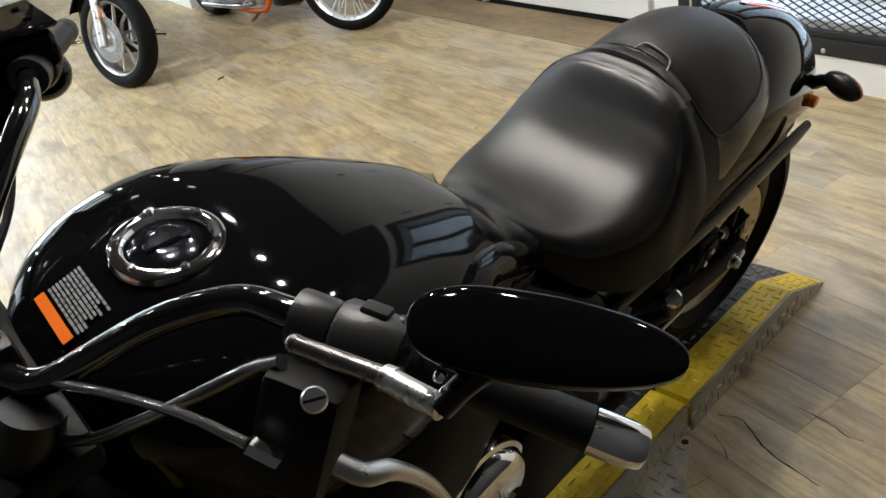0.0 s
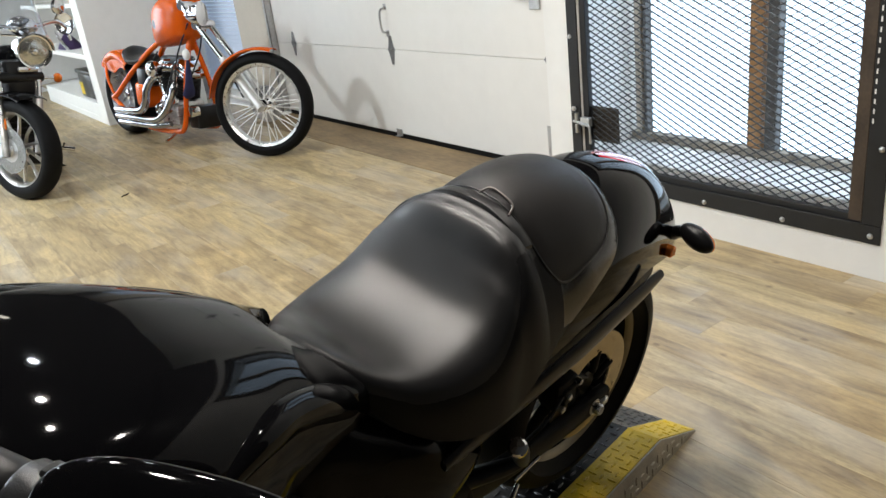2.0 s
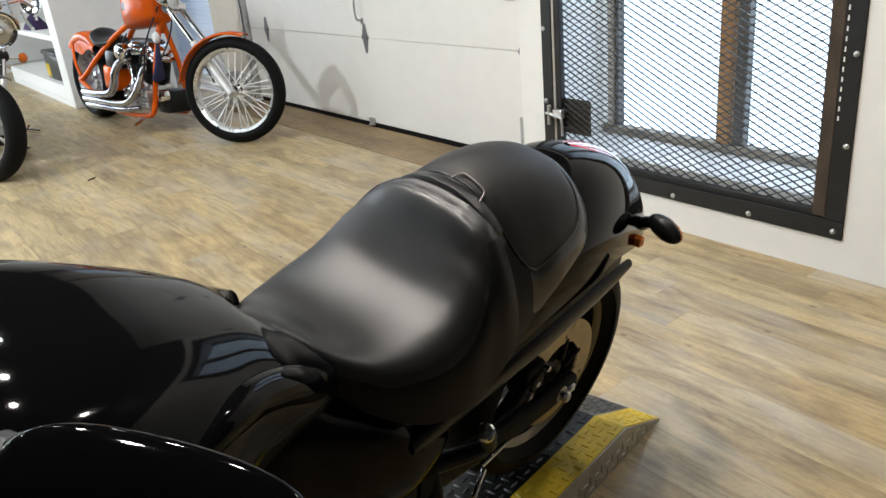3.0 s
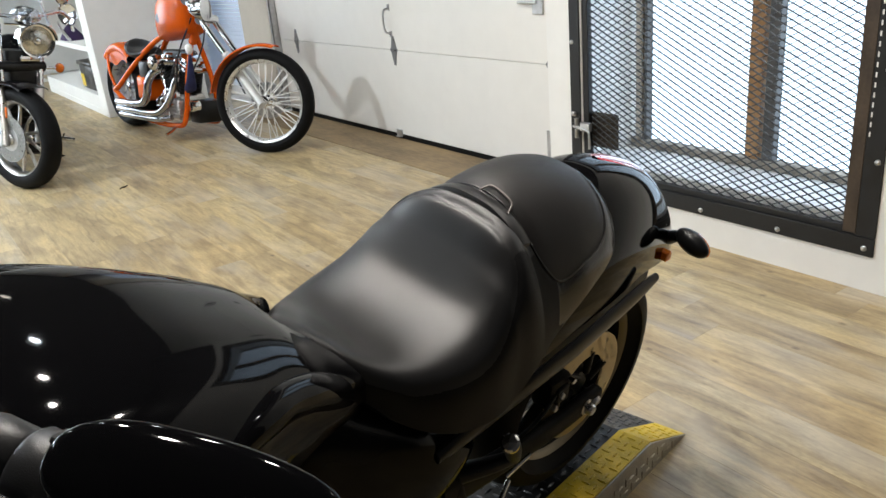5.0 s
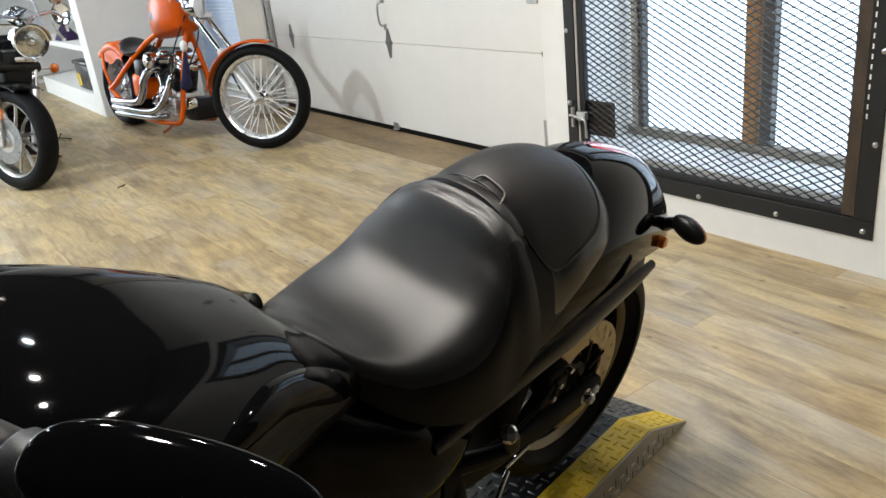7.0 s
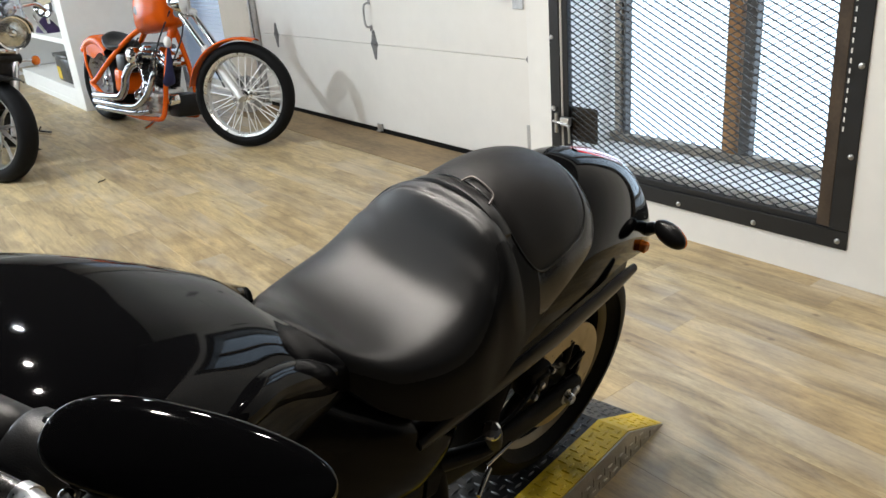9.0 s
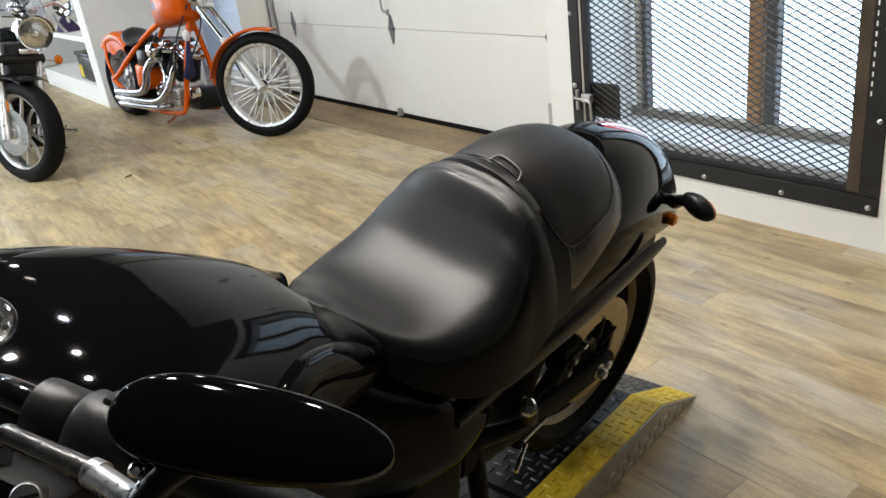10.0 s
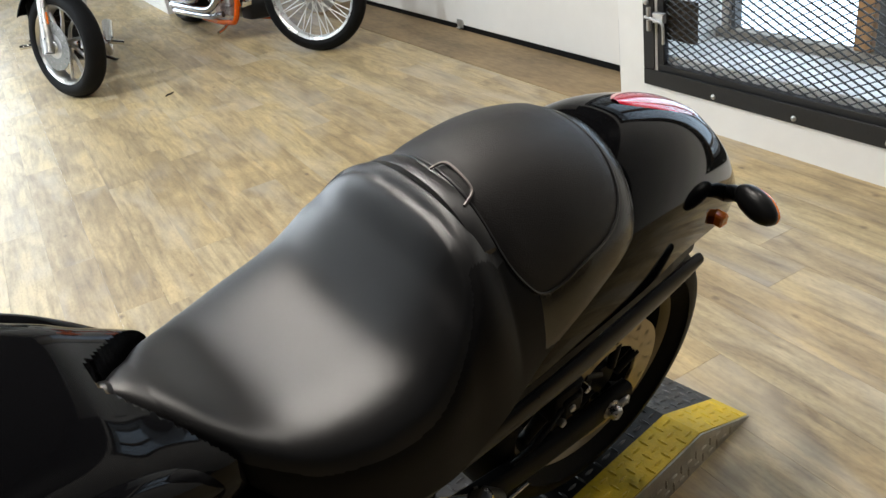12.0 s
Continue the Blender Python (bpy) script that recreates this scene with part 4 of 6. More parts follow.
for a, b in (((-0.52, 0.03, 0.74), (-0.44, 0.12, 0.30)), ((-0.44, 0.12, 0.30), (-0.34, 0.13, 0.12)), ((-0.52, -0.03, 0.74), (-0.44, -0.12, 0.30)), ((-0.44, -0.12, 0.30), (-0.34, -0.13, 0.12)), ((-0.34, 0.13, 0.12), (0.30, 0.12, 0.13)), ((-0.34, -0.13, 0.12), (0.30, -0.12, 0.13)), ((0.30, 0.12, 0.13), (0.28, 0.06, 0.50)), ((0.30, -0.12, 0.13), (0.28, -0.06, 0.50))):
    rod(bm, a, b, 0.019)
part("frame", bm, CAST_BLACK, bike, "black tube frame")
bm = bmesh.new()
box(bm, (-0.60, -0.20, 0.14), (-0.46, 0.20, 0.64), 0.03, seg=2)
part("radiator", bm, CAST_BLACK, bike, "black radiator shroud")

# front end: forks, clamps, headlamp, wheel
bm = bmesh.new()
for s in (-1, 1):
    rod(bm, (-0.575, s * 0.11, 0.86), (-0.86, s * 0.11, 0.30), 0.027, 0.032, 20)
forks = part("front_fork", bm, SATIN_BLACK, bike, "black front fork legs")
bm = bmesh.new()
box(bm, (-0.64, -0.15, 0.79), (-0.545, 0.15, 0.825), 0.012, seg=2)
box(bm, (-0.67, -0.14, 0.63), (-0.60, 0.14, 0.665), 0.012, seg=2)
part("fork_clamp", bm, CAST_BLACK, bike, "black fork clamps")
bm = bmesh.new()
box(bm, (-0.74, -0.145, 0.50), (-0.585, 0.145, 0.80), 0.03, m=Matrix.Translation((0, 0, 0)), seg=3)
part("fork_shroud", bm, CAST_BLACK, bike, "black shroud round the steering head")
bm = bmesh.new()
lathe(bm, [(0.0, 0.10), (0.05, 0.095), (0.085, 0.06), (0.098, 0.0), (0.095, -0.05), (0.07, -0.06), (0.0, -0.055)], (-0.72, 0, 0.70), (0.95, 0, 0.1), 36)
part("headlamp", bm, PAINT_BLACK, bike, "black headlamp shell")
bm = bmesh.new()
tyre(bm, 0.30, 0.062, 0.22, (-0.90, 0, 0.30))
fw = part("front_wheel", bm, RUBBER, bike, "front tyre")
bm = bmesh.new()
lathe(bm, [(0.225, -0.05), (0.205, -0.04), (0.20, 0.0), (0.205, 0.04), (0.225, 0.05)], (-0.90, 0, 0.30), (0, 1, 0), 60)
lathe(bm, [(0.0, -0.06), (0.04, -0.055), (0.045, 0.0), (0.04, 0.055), (0.0, 0.06)], (-0.90, 0, 0.30), (0, 1, 0), 28)
for k in range(5):
    a = 2 * math.pi * k / 5
    rod(bm, (-0.90 + 0.04 * math.cos(a), 0, 0.30 + 0.04 * math.sin(a)), (-0.90 + 0.205 * math.cos(a), 0, 0.30 + 0.205 * math.sin(a)), 0.016, 0.012)
part("front_rim", bm, ALLOY, fw)
bm = bmesh.new()
rows = []
for k in range(23):
    a = radians(15 + 140 * k / 22)
    rows.append([(-0.90 + (0.315 + 0.018 * math.cos(b) * 1.0) * math.cos(a), 0.075 * math.sin(b), 0.30 + (0.315 + 0.018 * math.cos(b)) * math.sin(a)) for b in (math.pi * (-0.5 + j / 10) for j in range(11))])
ring_loft(bm, rows, closed=False)
part("front_fender", bm, PAINT_BLACK, bike, "gloss black front fender")
# side stand
bm = bmesh.new()
tube(bm, [(-0.02, -0.13, 0.16), (0.05, -0.22, 0.06), (0.09, -0.262, -0.058)], 0.011, 10)
part("side_stand", bm, SATIN_BLACK, bike, "black side stand")

# ---- handlebar and its controls ----
BAR = [(-0.585, 0.0, 0.868), (-0.582, 0.05, 0.868), (-0.556, 0.10, 0.872), (-0.475, 0.165, 0.928), (-0.425, 0.215, 0.953), (-0.402, 0.265, 0.957), (-0.352, 0.366, 0.939), (-0.303, 0.458, 0.916)]
bm = bmesh.new()
tube(bm, [(x, -y, z) for x, y, z in BAR[::-1]] + BAR[1:], 0.0128, 16, 8)
bar = part("handlebar", bm, BAR_BLACK, bike, "gloss black pulled-back handlebar")
for s in (-1, 1):
    bm = bmesh.new()
    box(bm, (-0.61, s * 0.045 - 0.016, 0.82), (-0.56, s * 0.045 + 0.016, 0.892), 0.008, seg=2)
    part("bar_clamp", bm, SATIN_BLACK, bar)
for s in (-1, 1):
    for dx in (-0.014, 0.014):
        bm = bmesh.new()
        lathe(bm, [(0.006, 0.0), (0.006, 0.005), (0.003, 0.006), (0.0, 0.004)], (-0.585 + dx, s * 0.045, 0.891), seg=12)
        part("clamp_bolt", bm, CHROME, bar)
bm = bmesh.new()
box(bm, (-0.64, -0.075, 0.84), (-0.60, 0.075, 0.86), 0.006)
lathe(bm, [(0.0, 0.02), (0.034, 0.018), (0.040, 0.010), (0.042, -0.02), (0.030, -0.045), (0.0, -0.05)], (-0.63, 0.0, 0.885), (0.5, 0, 0.85), 32)
part("speedometer", bm, SATIN_BLACK, bar, "small black instrument pod")


def control_side(s):
    """Grip, switch housing, perch, lever and mirror of one side; s is -1 on the left."""
    def at(p):
        return (p[0], -s * p[1], p[2])
    g0, g1 = Vector(at((-0.356, -0.358, 0.940))), Vector(at((-0.300, -0.464, 0.914)))
    d = (g1 - g0).normalized()
    # grip
    bm = bmesh.new()
    lathe(bm, [(0.0150, -0.012), (0.0205, -0.010), (0.0205, -0.004), (0.0170, 0.0), (0.0165, 0.03), (0.0172, 0.07), (0.0168, 0.1), (0.0170, 0.121), (0.013, 0.1215)], g0, d, 32)
    grip = part("grip", bm, GRIP_RUBBER, bar, "black rubber grip")
    bm = bmesh.new()
    lathe(bm, [(0.012, 0.1215), (0.0172, 0.122), (0.0174, 0.133), (0.0165, 0.150), (0.0145, 0.159), (0.0125, 0.161), (0.0120, 0.156), (0.0, 0.155)], g0, d, 32)
    part("bar_end", bm, CHROME if s < 0 else GRIP_RUBBER, grip, "chrome bar end cap" if s < 0 else "black bar end cap")
    # switch housing: clamp ring and rounded body
    h0 = Vector(at((-0.402, -0.268, 0.958)))
    hd = (g0 - h0).normalized()
    bm = bmesh.new()
    lathe(bm, [(0.0128, -0.002), (0.0215, 0.0), (0.0225, 0.004), (0.0225, 0.028), (0.0205, 0.031), (0.0128, 0.032)], h0, hd, 32)
    ring = part("clamp_ring", bm, PLASTIC_GREY, bar, "grey-black plastic clamp")
    bm = bmesh.new()
    lathe(bm, [(0.0128, 0.033), (0.0245, 0.0335), (0.0270, 0.037), (0.0275, 0.060), (0.0262, 0.074), (0.022, 0.083), (0.0128, 0.086)], h0, hd, 36)
    house = part("switch_housing", bm, PLASTIC_GREY, bar, "grey-black plastic switch housing")
    x, y, _ = frame_of(hd)
    up = Vector((0.45, 0, 0.9)).normalized()
    up = (up - hd * up.dot(hd)).normalized()
    fore = hd.cross(up)
    fore = fore if fore.x > 0 else -fore
    bm = bmesh.new()
    m = Matrix((hd, fore, up)).transposed().to_4x4()
    m.translation = h0 + hd * 0.058 + up * 0.0245
    box(bm, (-0.011, -0.009, -0.002), (0.011, 0.009, 0.006), 0.003, m=m, seg=2)
    part("switch", bm, DARK, house, "black rocker switch")
    bm = bmesh.new()
    m.translation = h0 + hd * 0.078 + up * 0.020 + fore * 0.006
    ball(bm, (0, 0, 0), 0.010, (1, 0.8, 0.7), m)
    part("switch", bm, SATIN_BLACK, house, "black thumb button")
    # perch block ahead of the bar, its bolt and the lever
    bm = bmesh.new()
    pc = Vector(at((-0.432, -0.325, 0.945)))
    m2 = Matrix((hd, -fore, up)).transposed().to_4x4()
    m2.translation = pc
    box(bm, (-0.034, -0.036, -0.085), (0.026, 0.014, 0.010), 0.008, m=m2, seg=2)
    perch = part("lever_perch", bm, CAST_BLACK, bar, "satin black lever perch")
    bm = bmesh.new()
    out = Vector(at((-0.275, -0.59, 0.76))).normalized()
    m3 = Matrix((out.cross(Vector((0, 0, 1))).normalized(), out.cross(out.cross(Vector((0, 0, 1))).normalized()), out)).transposed().to_4x4()
    m3.translation = Vector(at((-0.441, -0.347, 0.966)))
    lathe(bm, [(0.0092, -0.030), (0.0092, 0.002), (0.0078, 0.0038), (0.0, 0.0042)], (0, 0, 0), seg=20)
    bmesh.ops.transform(bm, matrix=m3, verts=bm.verts[:])
    part("perch_bolt", bm, ALLOY, perch, "slotted bright pivot screw")
    bm = bmesh.new()
    box(bm, (-0.0075, -0.0011, 0.0030), (0.0075, 0.0011, 0.0046), m=m3)
    part("bolt_slot", bm, DARK, perch)
    # barrel lying in front of the housing
    b0, b1, b2 = (Vector(at(p)) for p in ((-0.436, -0.328, 1.000), (-0.415, -0.392, 1.004), (-0.409, -0.436, 1.010)))
    bm = bmesh.new()
    rod(bm, b0, b1, 0.0062, 0.0068, 18)
    ball(bm, b0, 0.0068)
    barrel = part("mirror_arm", bm, DARK_METAL, bar, "dark polished mirror arm")
    bm = bmesh.new()
    rod(bm, b1, b1 + (b1 - b0).normalized() * 0.008, 0.0085, None, 18)
    part("arm_collar", bm, STEEL, barrel)
    bm = bmesh.new()
    rod(bm, b1, b2, 0.0078, 0.0078, 18)
    part("arm_nut", bm, STEEL, barrel, "bright hexagon nut")
    for p in ((-0.405, -0.432, 1.030), (-0.405, -0.436, 1.020)):
        bm = bmesh.new()
        ball(bm, at(p), 0.0042)
        part("mirror_bolt", bm, CHROME, barrel)
    bm = bmesh.new()
    tube(bm, [b2, Vector(at((-0.396, -0.442, 1.024))), Vector(at((-0.378, -0.450, 1.036)))], [0.0078, 0.0078, 0.0078], 14)
    part("mirror_stem", bm, SATIN_BLACK, barrel)
    # mirror shell: teardrop bowl, seen from its back
    bm = bmesh.new()
    c = Vector(at((-0.358, -0.459, 1.046)))
    ax = (Vector(at((-0.313, -0.527, 1.058))) - Vector(at((-0.392, -0.409, 1.060)))).normalized()
    nz = Vector((-0.45, 0, 0.90))
    nz = (nz - ax * nz.dot(ax)).normalized()
    ny = nz.cross(ax)
    mm = Matrix((ax, ny, nz)).transposed().to_4x4()
    mm.translation = c
    def oval(r, h):
        out = []
        for b in (2 * math.pi * j / 56 for j in range(56)):
            cu, cv = math.cos(b), math.sin(b)
            u = math.copysign(abs(cu) ** (0.72 if cu < 0 else 0.94), cu)
            v = math.copysign(abs(cv) ** 0.86, cv) * (1 - 0.10 * u)
            out.append(mm @ Vector((r * 0.0775 * u * (1 + 0.05 * u), r * 0.0262 * v, h)))
        return out
    rows = [oval(math.sin(a), 0.009 * math.cos(a)) for a in (math.pi * 0.5 * k / 14 for k in range(1, 15))]
    rows += [oval(1.0, -0.006), oval(0.97, -0.009), oval(0.90, -0.009)]
    ring_loft(bm, rows)
    mirror = part("mirror", bm, PAINT_BLACK, bar, "gloss black oval mirror shell")
    bm = bmesh.new()
    ring_loft(bm, [oval(0.89, -0.0085), oval(0.89, -0.011)])
    part("mirror_glass", bm, MIRROR, mirror, "mirror glass facing the rider")
    # lever
    if s == 1:
        return perch
    bm = bmesh.new()
    tube(bm, [at(p) for p in ((-0.440, -0.335, 0.890), (-0.418, -0.350, 0.862), (-0.392, -0.352, 0.842), (-0.362, -0.356, 0.795), (-0.345, -0.370, 0.74))], [0.010, 0.010, 0.009, 0.008, 0.008], 12, flat=0.75)
    part("lever", bm, STEEL, perch, "polished hand lever")
    return perch


MIRROR = mat("mirror_silver", (0.85, 0.86, 0.87), 0.02, 1.0)
control_side(-1)
control_side(1)
bm = bmesh.new()
tube(bm, [(-0.437, -0.302, 0.963), (-0.451, -0.275, 0.944), (-0.482, -0.245, 0.917), (-0.518, -0.20, 0.877), (-0.555, -0.15, 0.839), (-0.61, -0.08, 0.815), (-0.67, -0.03, 0.77)], 0.0056, 12)
part("clutch_hose", bm, HOSE, bar, "black clutch hose with bright sheen")
bm = bmesh.new()
tube(bm, [(-0.482, -0.318, 0.930), (-0.497, -0.265, 0.922), (-0.516, -0.205, 0.905), (-0.546, -0.13, 0.884), (-0.584, -0.05, 0.857), (-0.66, 0.0, 0.80)], 0.0042, 10)
part("clutch_cable", bm, HOSE, bar, "thin black cable")
bm = bmesh.new()
rod(bm, (-0.482, -0.318, 0.930), (-0.470, -0.333, 0.915), 0.0078, None, 6)
part("cable_ferrule", bm, CHROME, bar, "chrome cable ferrule")
for k in range(3):
    bm = bmesh.new()
    tube(bm, [(-0.42, 0.30 + 0.01 * k, 0.93), (-0.455, 0.26, 0.90 - 0.01 * k), (-0.50, 0.17, 0.86), (-0.60, 0.08 - 0.02 * k, 0.84), (-0.68, 0.03, 0.76)], 0.0045, 8)
    part("throttle_cable", bm, RUBBER, bar)
bm = bmesh.new()
box(bm, (-0.455, 0.285, 0.945), (-0.350, 0.375, 0.995), 0.014, seg=3)
box(bm, (-0.457, 0.283, 0.995), (-0.345, 0.377, 1.004), 0.004)
ball(bm, (-0.375, 0.33, 0.93), 0.036, (1, 1, 0.9))
for dx, dy in ((-0.03, -0.018), (0.03, -0.018), (-0.03, 0.020), (0.03, 0.020)):
    lathe(bm, [(0.005, 0.0), (0.005, 0.003), (0.0, 0.004)], (-0.40 + dx, 0.33 + dy, 1.003), seg=10)
part("brake_reservoir", bm, PAINT_BLACK, bar, "black brake fluid reservoir")
for k in range(2):
    bm = bmesh.new()
    tube(bm, [(-0.385 - 0.02 * k, 0.30, 0.935), (-0.405 - 0.02 * k, 0.295, 0.915), (-0.435 - 0.02 * k, 0.29, 0.902), (-0.49, 0.25, 0.885), (-0.60, 0.14, 0.84), (-0.68, 0.06, 0.76)], 0.0052, 10)
    part("brake_hose", bm, RUBBER, bar, "black brake hose")

# ---- tread-plate platform under the motorcycle ----
PLAT = pose(1.604, 1.642, 0, 0, 0, 11.5)
PH, PW, PK = 0.086, 0.47, -0.185      # height, width, where the ramp begins
platform = empty("display_platform", PLAT, "low black tread-plate stand with yellow painted edges", "platform")
JOINT = -0.652


def slab(bm, x0, x1, y0, y1, top0, top1, low=0.0):
    v = [bm.verts.new(p) for p in ((x0, y0, low), (x1, y0, low), (x1, y1, low), (x0, y1, low), (x0, y0, top0), (x1, y0, top1), (x1, y1, top1), (x0, y1, top0))]
    for q in ((3, 2, 1, 0), (4, 5, 6, 7), (0, 1, 5, 4), (1, 2, 6, 5), (2, 3, 7, 6), (3, 0, 4, 7)):
        bm.faces.new([v[k] for k in q])


YW = 0.088
for nm, x0, x1, h1 in (("front_deck", -2.55, JOINT - 0.008, PH), ("rear_deck", JOINT + 0.008, PK, PH), ("ramp", PK, 0.0, 0.003)):
    bm = bmesh.new()
    slab(bm, x0, x1, YW, PW - YW, PH, h1)
    part(nm, bm, TREAD_BLACK, platform, "black tread plate", smooth=False)
    for y0, y1 in ((0.004, YW), (PW - YW, PW - 0.004)):
        bm = bmesh.new()
        slab(bm, x0, x1, y0, y1, PH + 0.0005, h1 + 0.0005)
        part("yellow_edge", bm, TREAD_YELLOW, platform, "yellow painted edge strip", smooth=False)
    for y0, y1 in ((0.0, 0.004), (PW - 0.004, PW)):
        bm = bmesh.new()
        slab(bm, x0, x1, y0, y1, PH - 0.003, max(0.002, h1 - 0.003))
        part("side_plate", bm, TREAD_STEEL, platform, "bare steel side plate", smooth=False)
bm = bmesh.new()
slab(bm, JOINT - 0.008, JOINT + 0.008, 0.01, PW - 0.01, PH - 0.03, PH - 0.03)
part("joint", bm, DARK, platform, "dark joint between the decks", smooth=False)
# side wing of bare tread plate by the joint
bm = bmesh.new()
WING = [(-1.10, 0.0), (-0.70, 0.0), (-0.684, -0.006), (-0.682, -0.016), (-0.70, -0.030), (-0.735, -0.042), (-0.78, -0.062), (-0.82, -0.092), (-0.98, -0.22), (-1.10, -0.26)]
top = [bm.verts.new((x, y, 0.020)) for x, y in WING]
low = [bm.verts.new((x, y, 0.001)) for x, y in WING]
bm.faces.new(top[::-1])
bm.faces.new(low)
for k in range(len(WING)):
    j = (k + 1) % len(WING)
    bm.faces.new((top[k], top[j], low[j], low[k]))
bmesh.ops.recalc_face_normals(bm, faces=bm.faces[:])
part("side_wing", bm, TREAD_STEEL, platform, "bare steel wing plate with rounded corner", smooth=False)
bm = bmesh.new()
lathe(bm, [(0.008, 0.0205), (0.006, 0.0225), (0.0, 0.0225)], (-0.700, -0.016, 0), (0, 0, 1), 14)
part("wing_bolt", bm, DARK, platform)


def lug_vertices(vs, fs, x, y, turn, at, length=0.026, wide=0.0070, high=0.0028):
    """A raised lens-shaped lug of tread plate; at() lays plate coordinates on the surface."""
    c, s = math.cos(turn), math.sin(turn)
    n = len(vs)
    for u, v, h in ((-length / 2, 0, 0), (-length / 6, -wide / 2, 0), (length / 6, -wide / 2, 0), (length / 2, 0, 0), (length / 6, wide / 2, 0), (-length / 6, wide / 2, 0), (-length / 4, 0, high), (length / 4, 0, high)):
        vs.append(at(x + u * c - v * s, y + u * s + v * c, h))
    fs += [(n + a, n + b, n + d) for a, b, d in ((0, 1, 6), (2, 3, 7), (3, 4, 7), (5, 0, 6))]
    fs += [(n + 1, n + 2, n + 7, n + 6), (n + 4, n + 5, n + 6, n + 7)]


def lugs(name, material, spots, at, parent, label):
    vs, fs = [], []
    for x, y, k in spots:
        lug_vertices(vs, fs, x, y, radians(45 if k else -45) + LUG_TURN, at)
    me = bpy.data.meshes.new(name)
    me.from_pydata(vs, [], fs)
    me.materials.append(material)
    ob = new(name, me)
    ob.parent = parent
    tagged(ob, label, kind="stuff")


LUG_TURN = radians(45)
PITCH = 0.0255


def deck(x, y, h):
    z = PH if x < PK else PH + (0.003 - PH) * (x - PK) / (0 - PK)
    return (x, y, z + 0.0005 + h)


def spots(x0, x1, y0, y1):
    return [(x0 + PITCH * (i + 0.5), y0 + PITCH * (j + 0.5), (i + j) % 2) for i in range(int((x1 - x0) / PITCH)) for j in range(int((y1 - y0) / PITCH))]


clear = lambda q: [p for p in q if abs(p[0] - JOINT) > 0.02 and abs(p[0] - PK) > 0.010]
lugs("raised_tread", mat("worn_lug_tops", (0.07, 0.07, 0.072), 0.36, 0.6, vary=0.4, scale=30), clear(spots(-2.0, -0.008, YW + 0.004, PW - YW)), deck, platform, "worn raised lugs of the black plate")
lugs("yellow_raised_tread", TREAD_YELLOW, clear(spots(-2.0, -0.008, 0.006, YW)), deck, platform, "raised lugs under yellow paint")
lugs("side_raised_tread", TREAD_STEEL, [(x, y, k) for x, y, k in spots(-1.9, -0.02, 0.004, PH - 0.008) if y < (PH - 0.012 if x < PK else (PH - 0.012) * (x / PK))], lambda x, y, h: (x, 0.0 - h * 0.8, y), platform, "raised lugs of the side plate")
lugs("wing_raised_tread", TREAD_STEEL, [p for p in spots(-1.09, -0.70, -0.21, -0.006) if p[1] > np.interp(p[0], [-1.0, -0.82, -0.74, -0.70], [-0.22, -0.075, -0.032, -0.010])], lambda x, y, h: (x, y, 0.020 + h), platform, "raised lugs of the wing plate")

# ---- orange chopper by the garage door ----
SATIN_RIM = mat("polished_rim", (0.66, 0.66, 0.65), 0.30, 0.85, vary=0.1, scale=30, rough_vary=0.08)
SLIDER = mat("pale_satin_alloy", (0.55, 0.54, 0.52), 0.42, 0.45, vary=0.08, scale=20)
BRIGHT_SPOKE = mat("bright_spoke", (0.75, 0.75, 0.74), 0.4, 0.4)
DULL_DISC = mat("dull_disc_steel", (0.26, 0.26, 0.25), 0.45, 0.8, vary=0.2, scale=30)


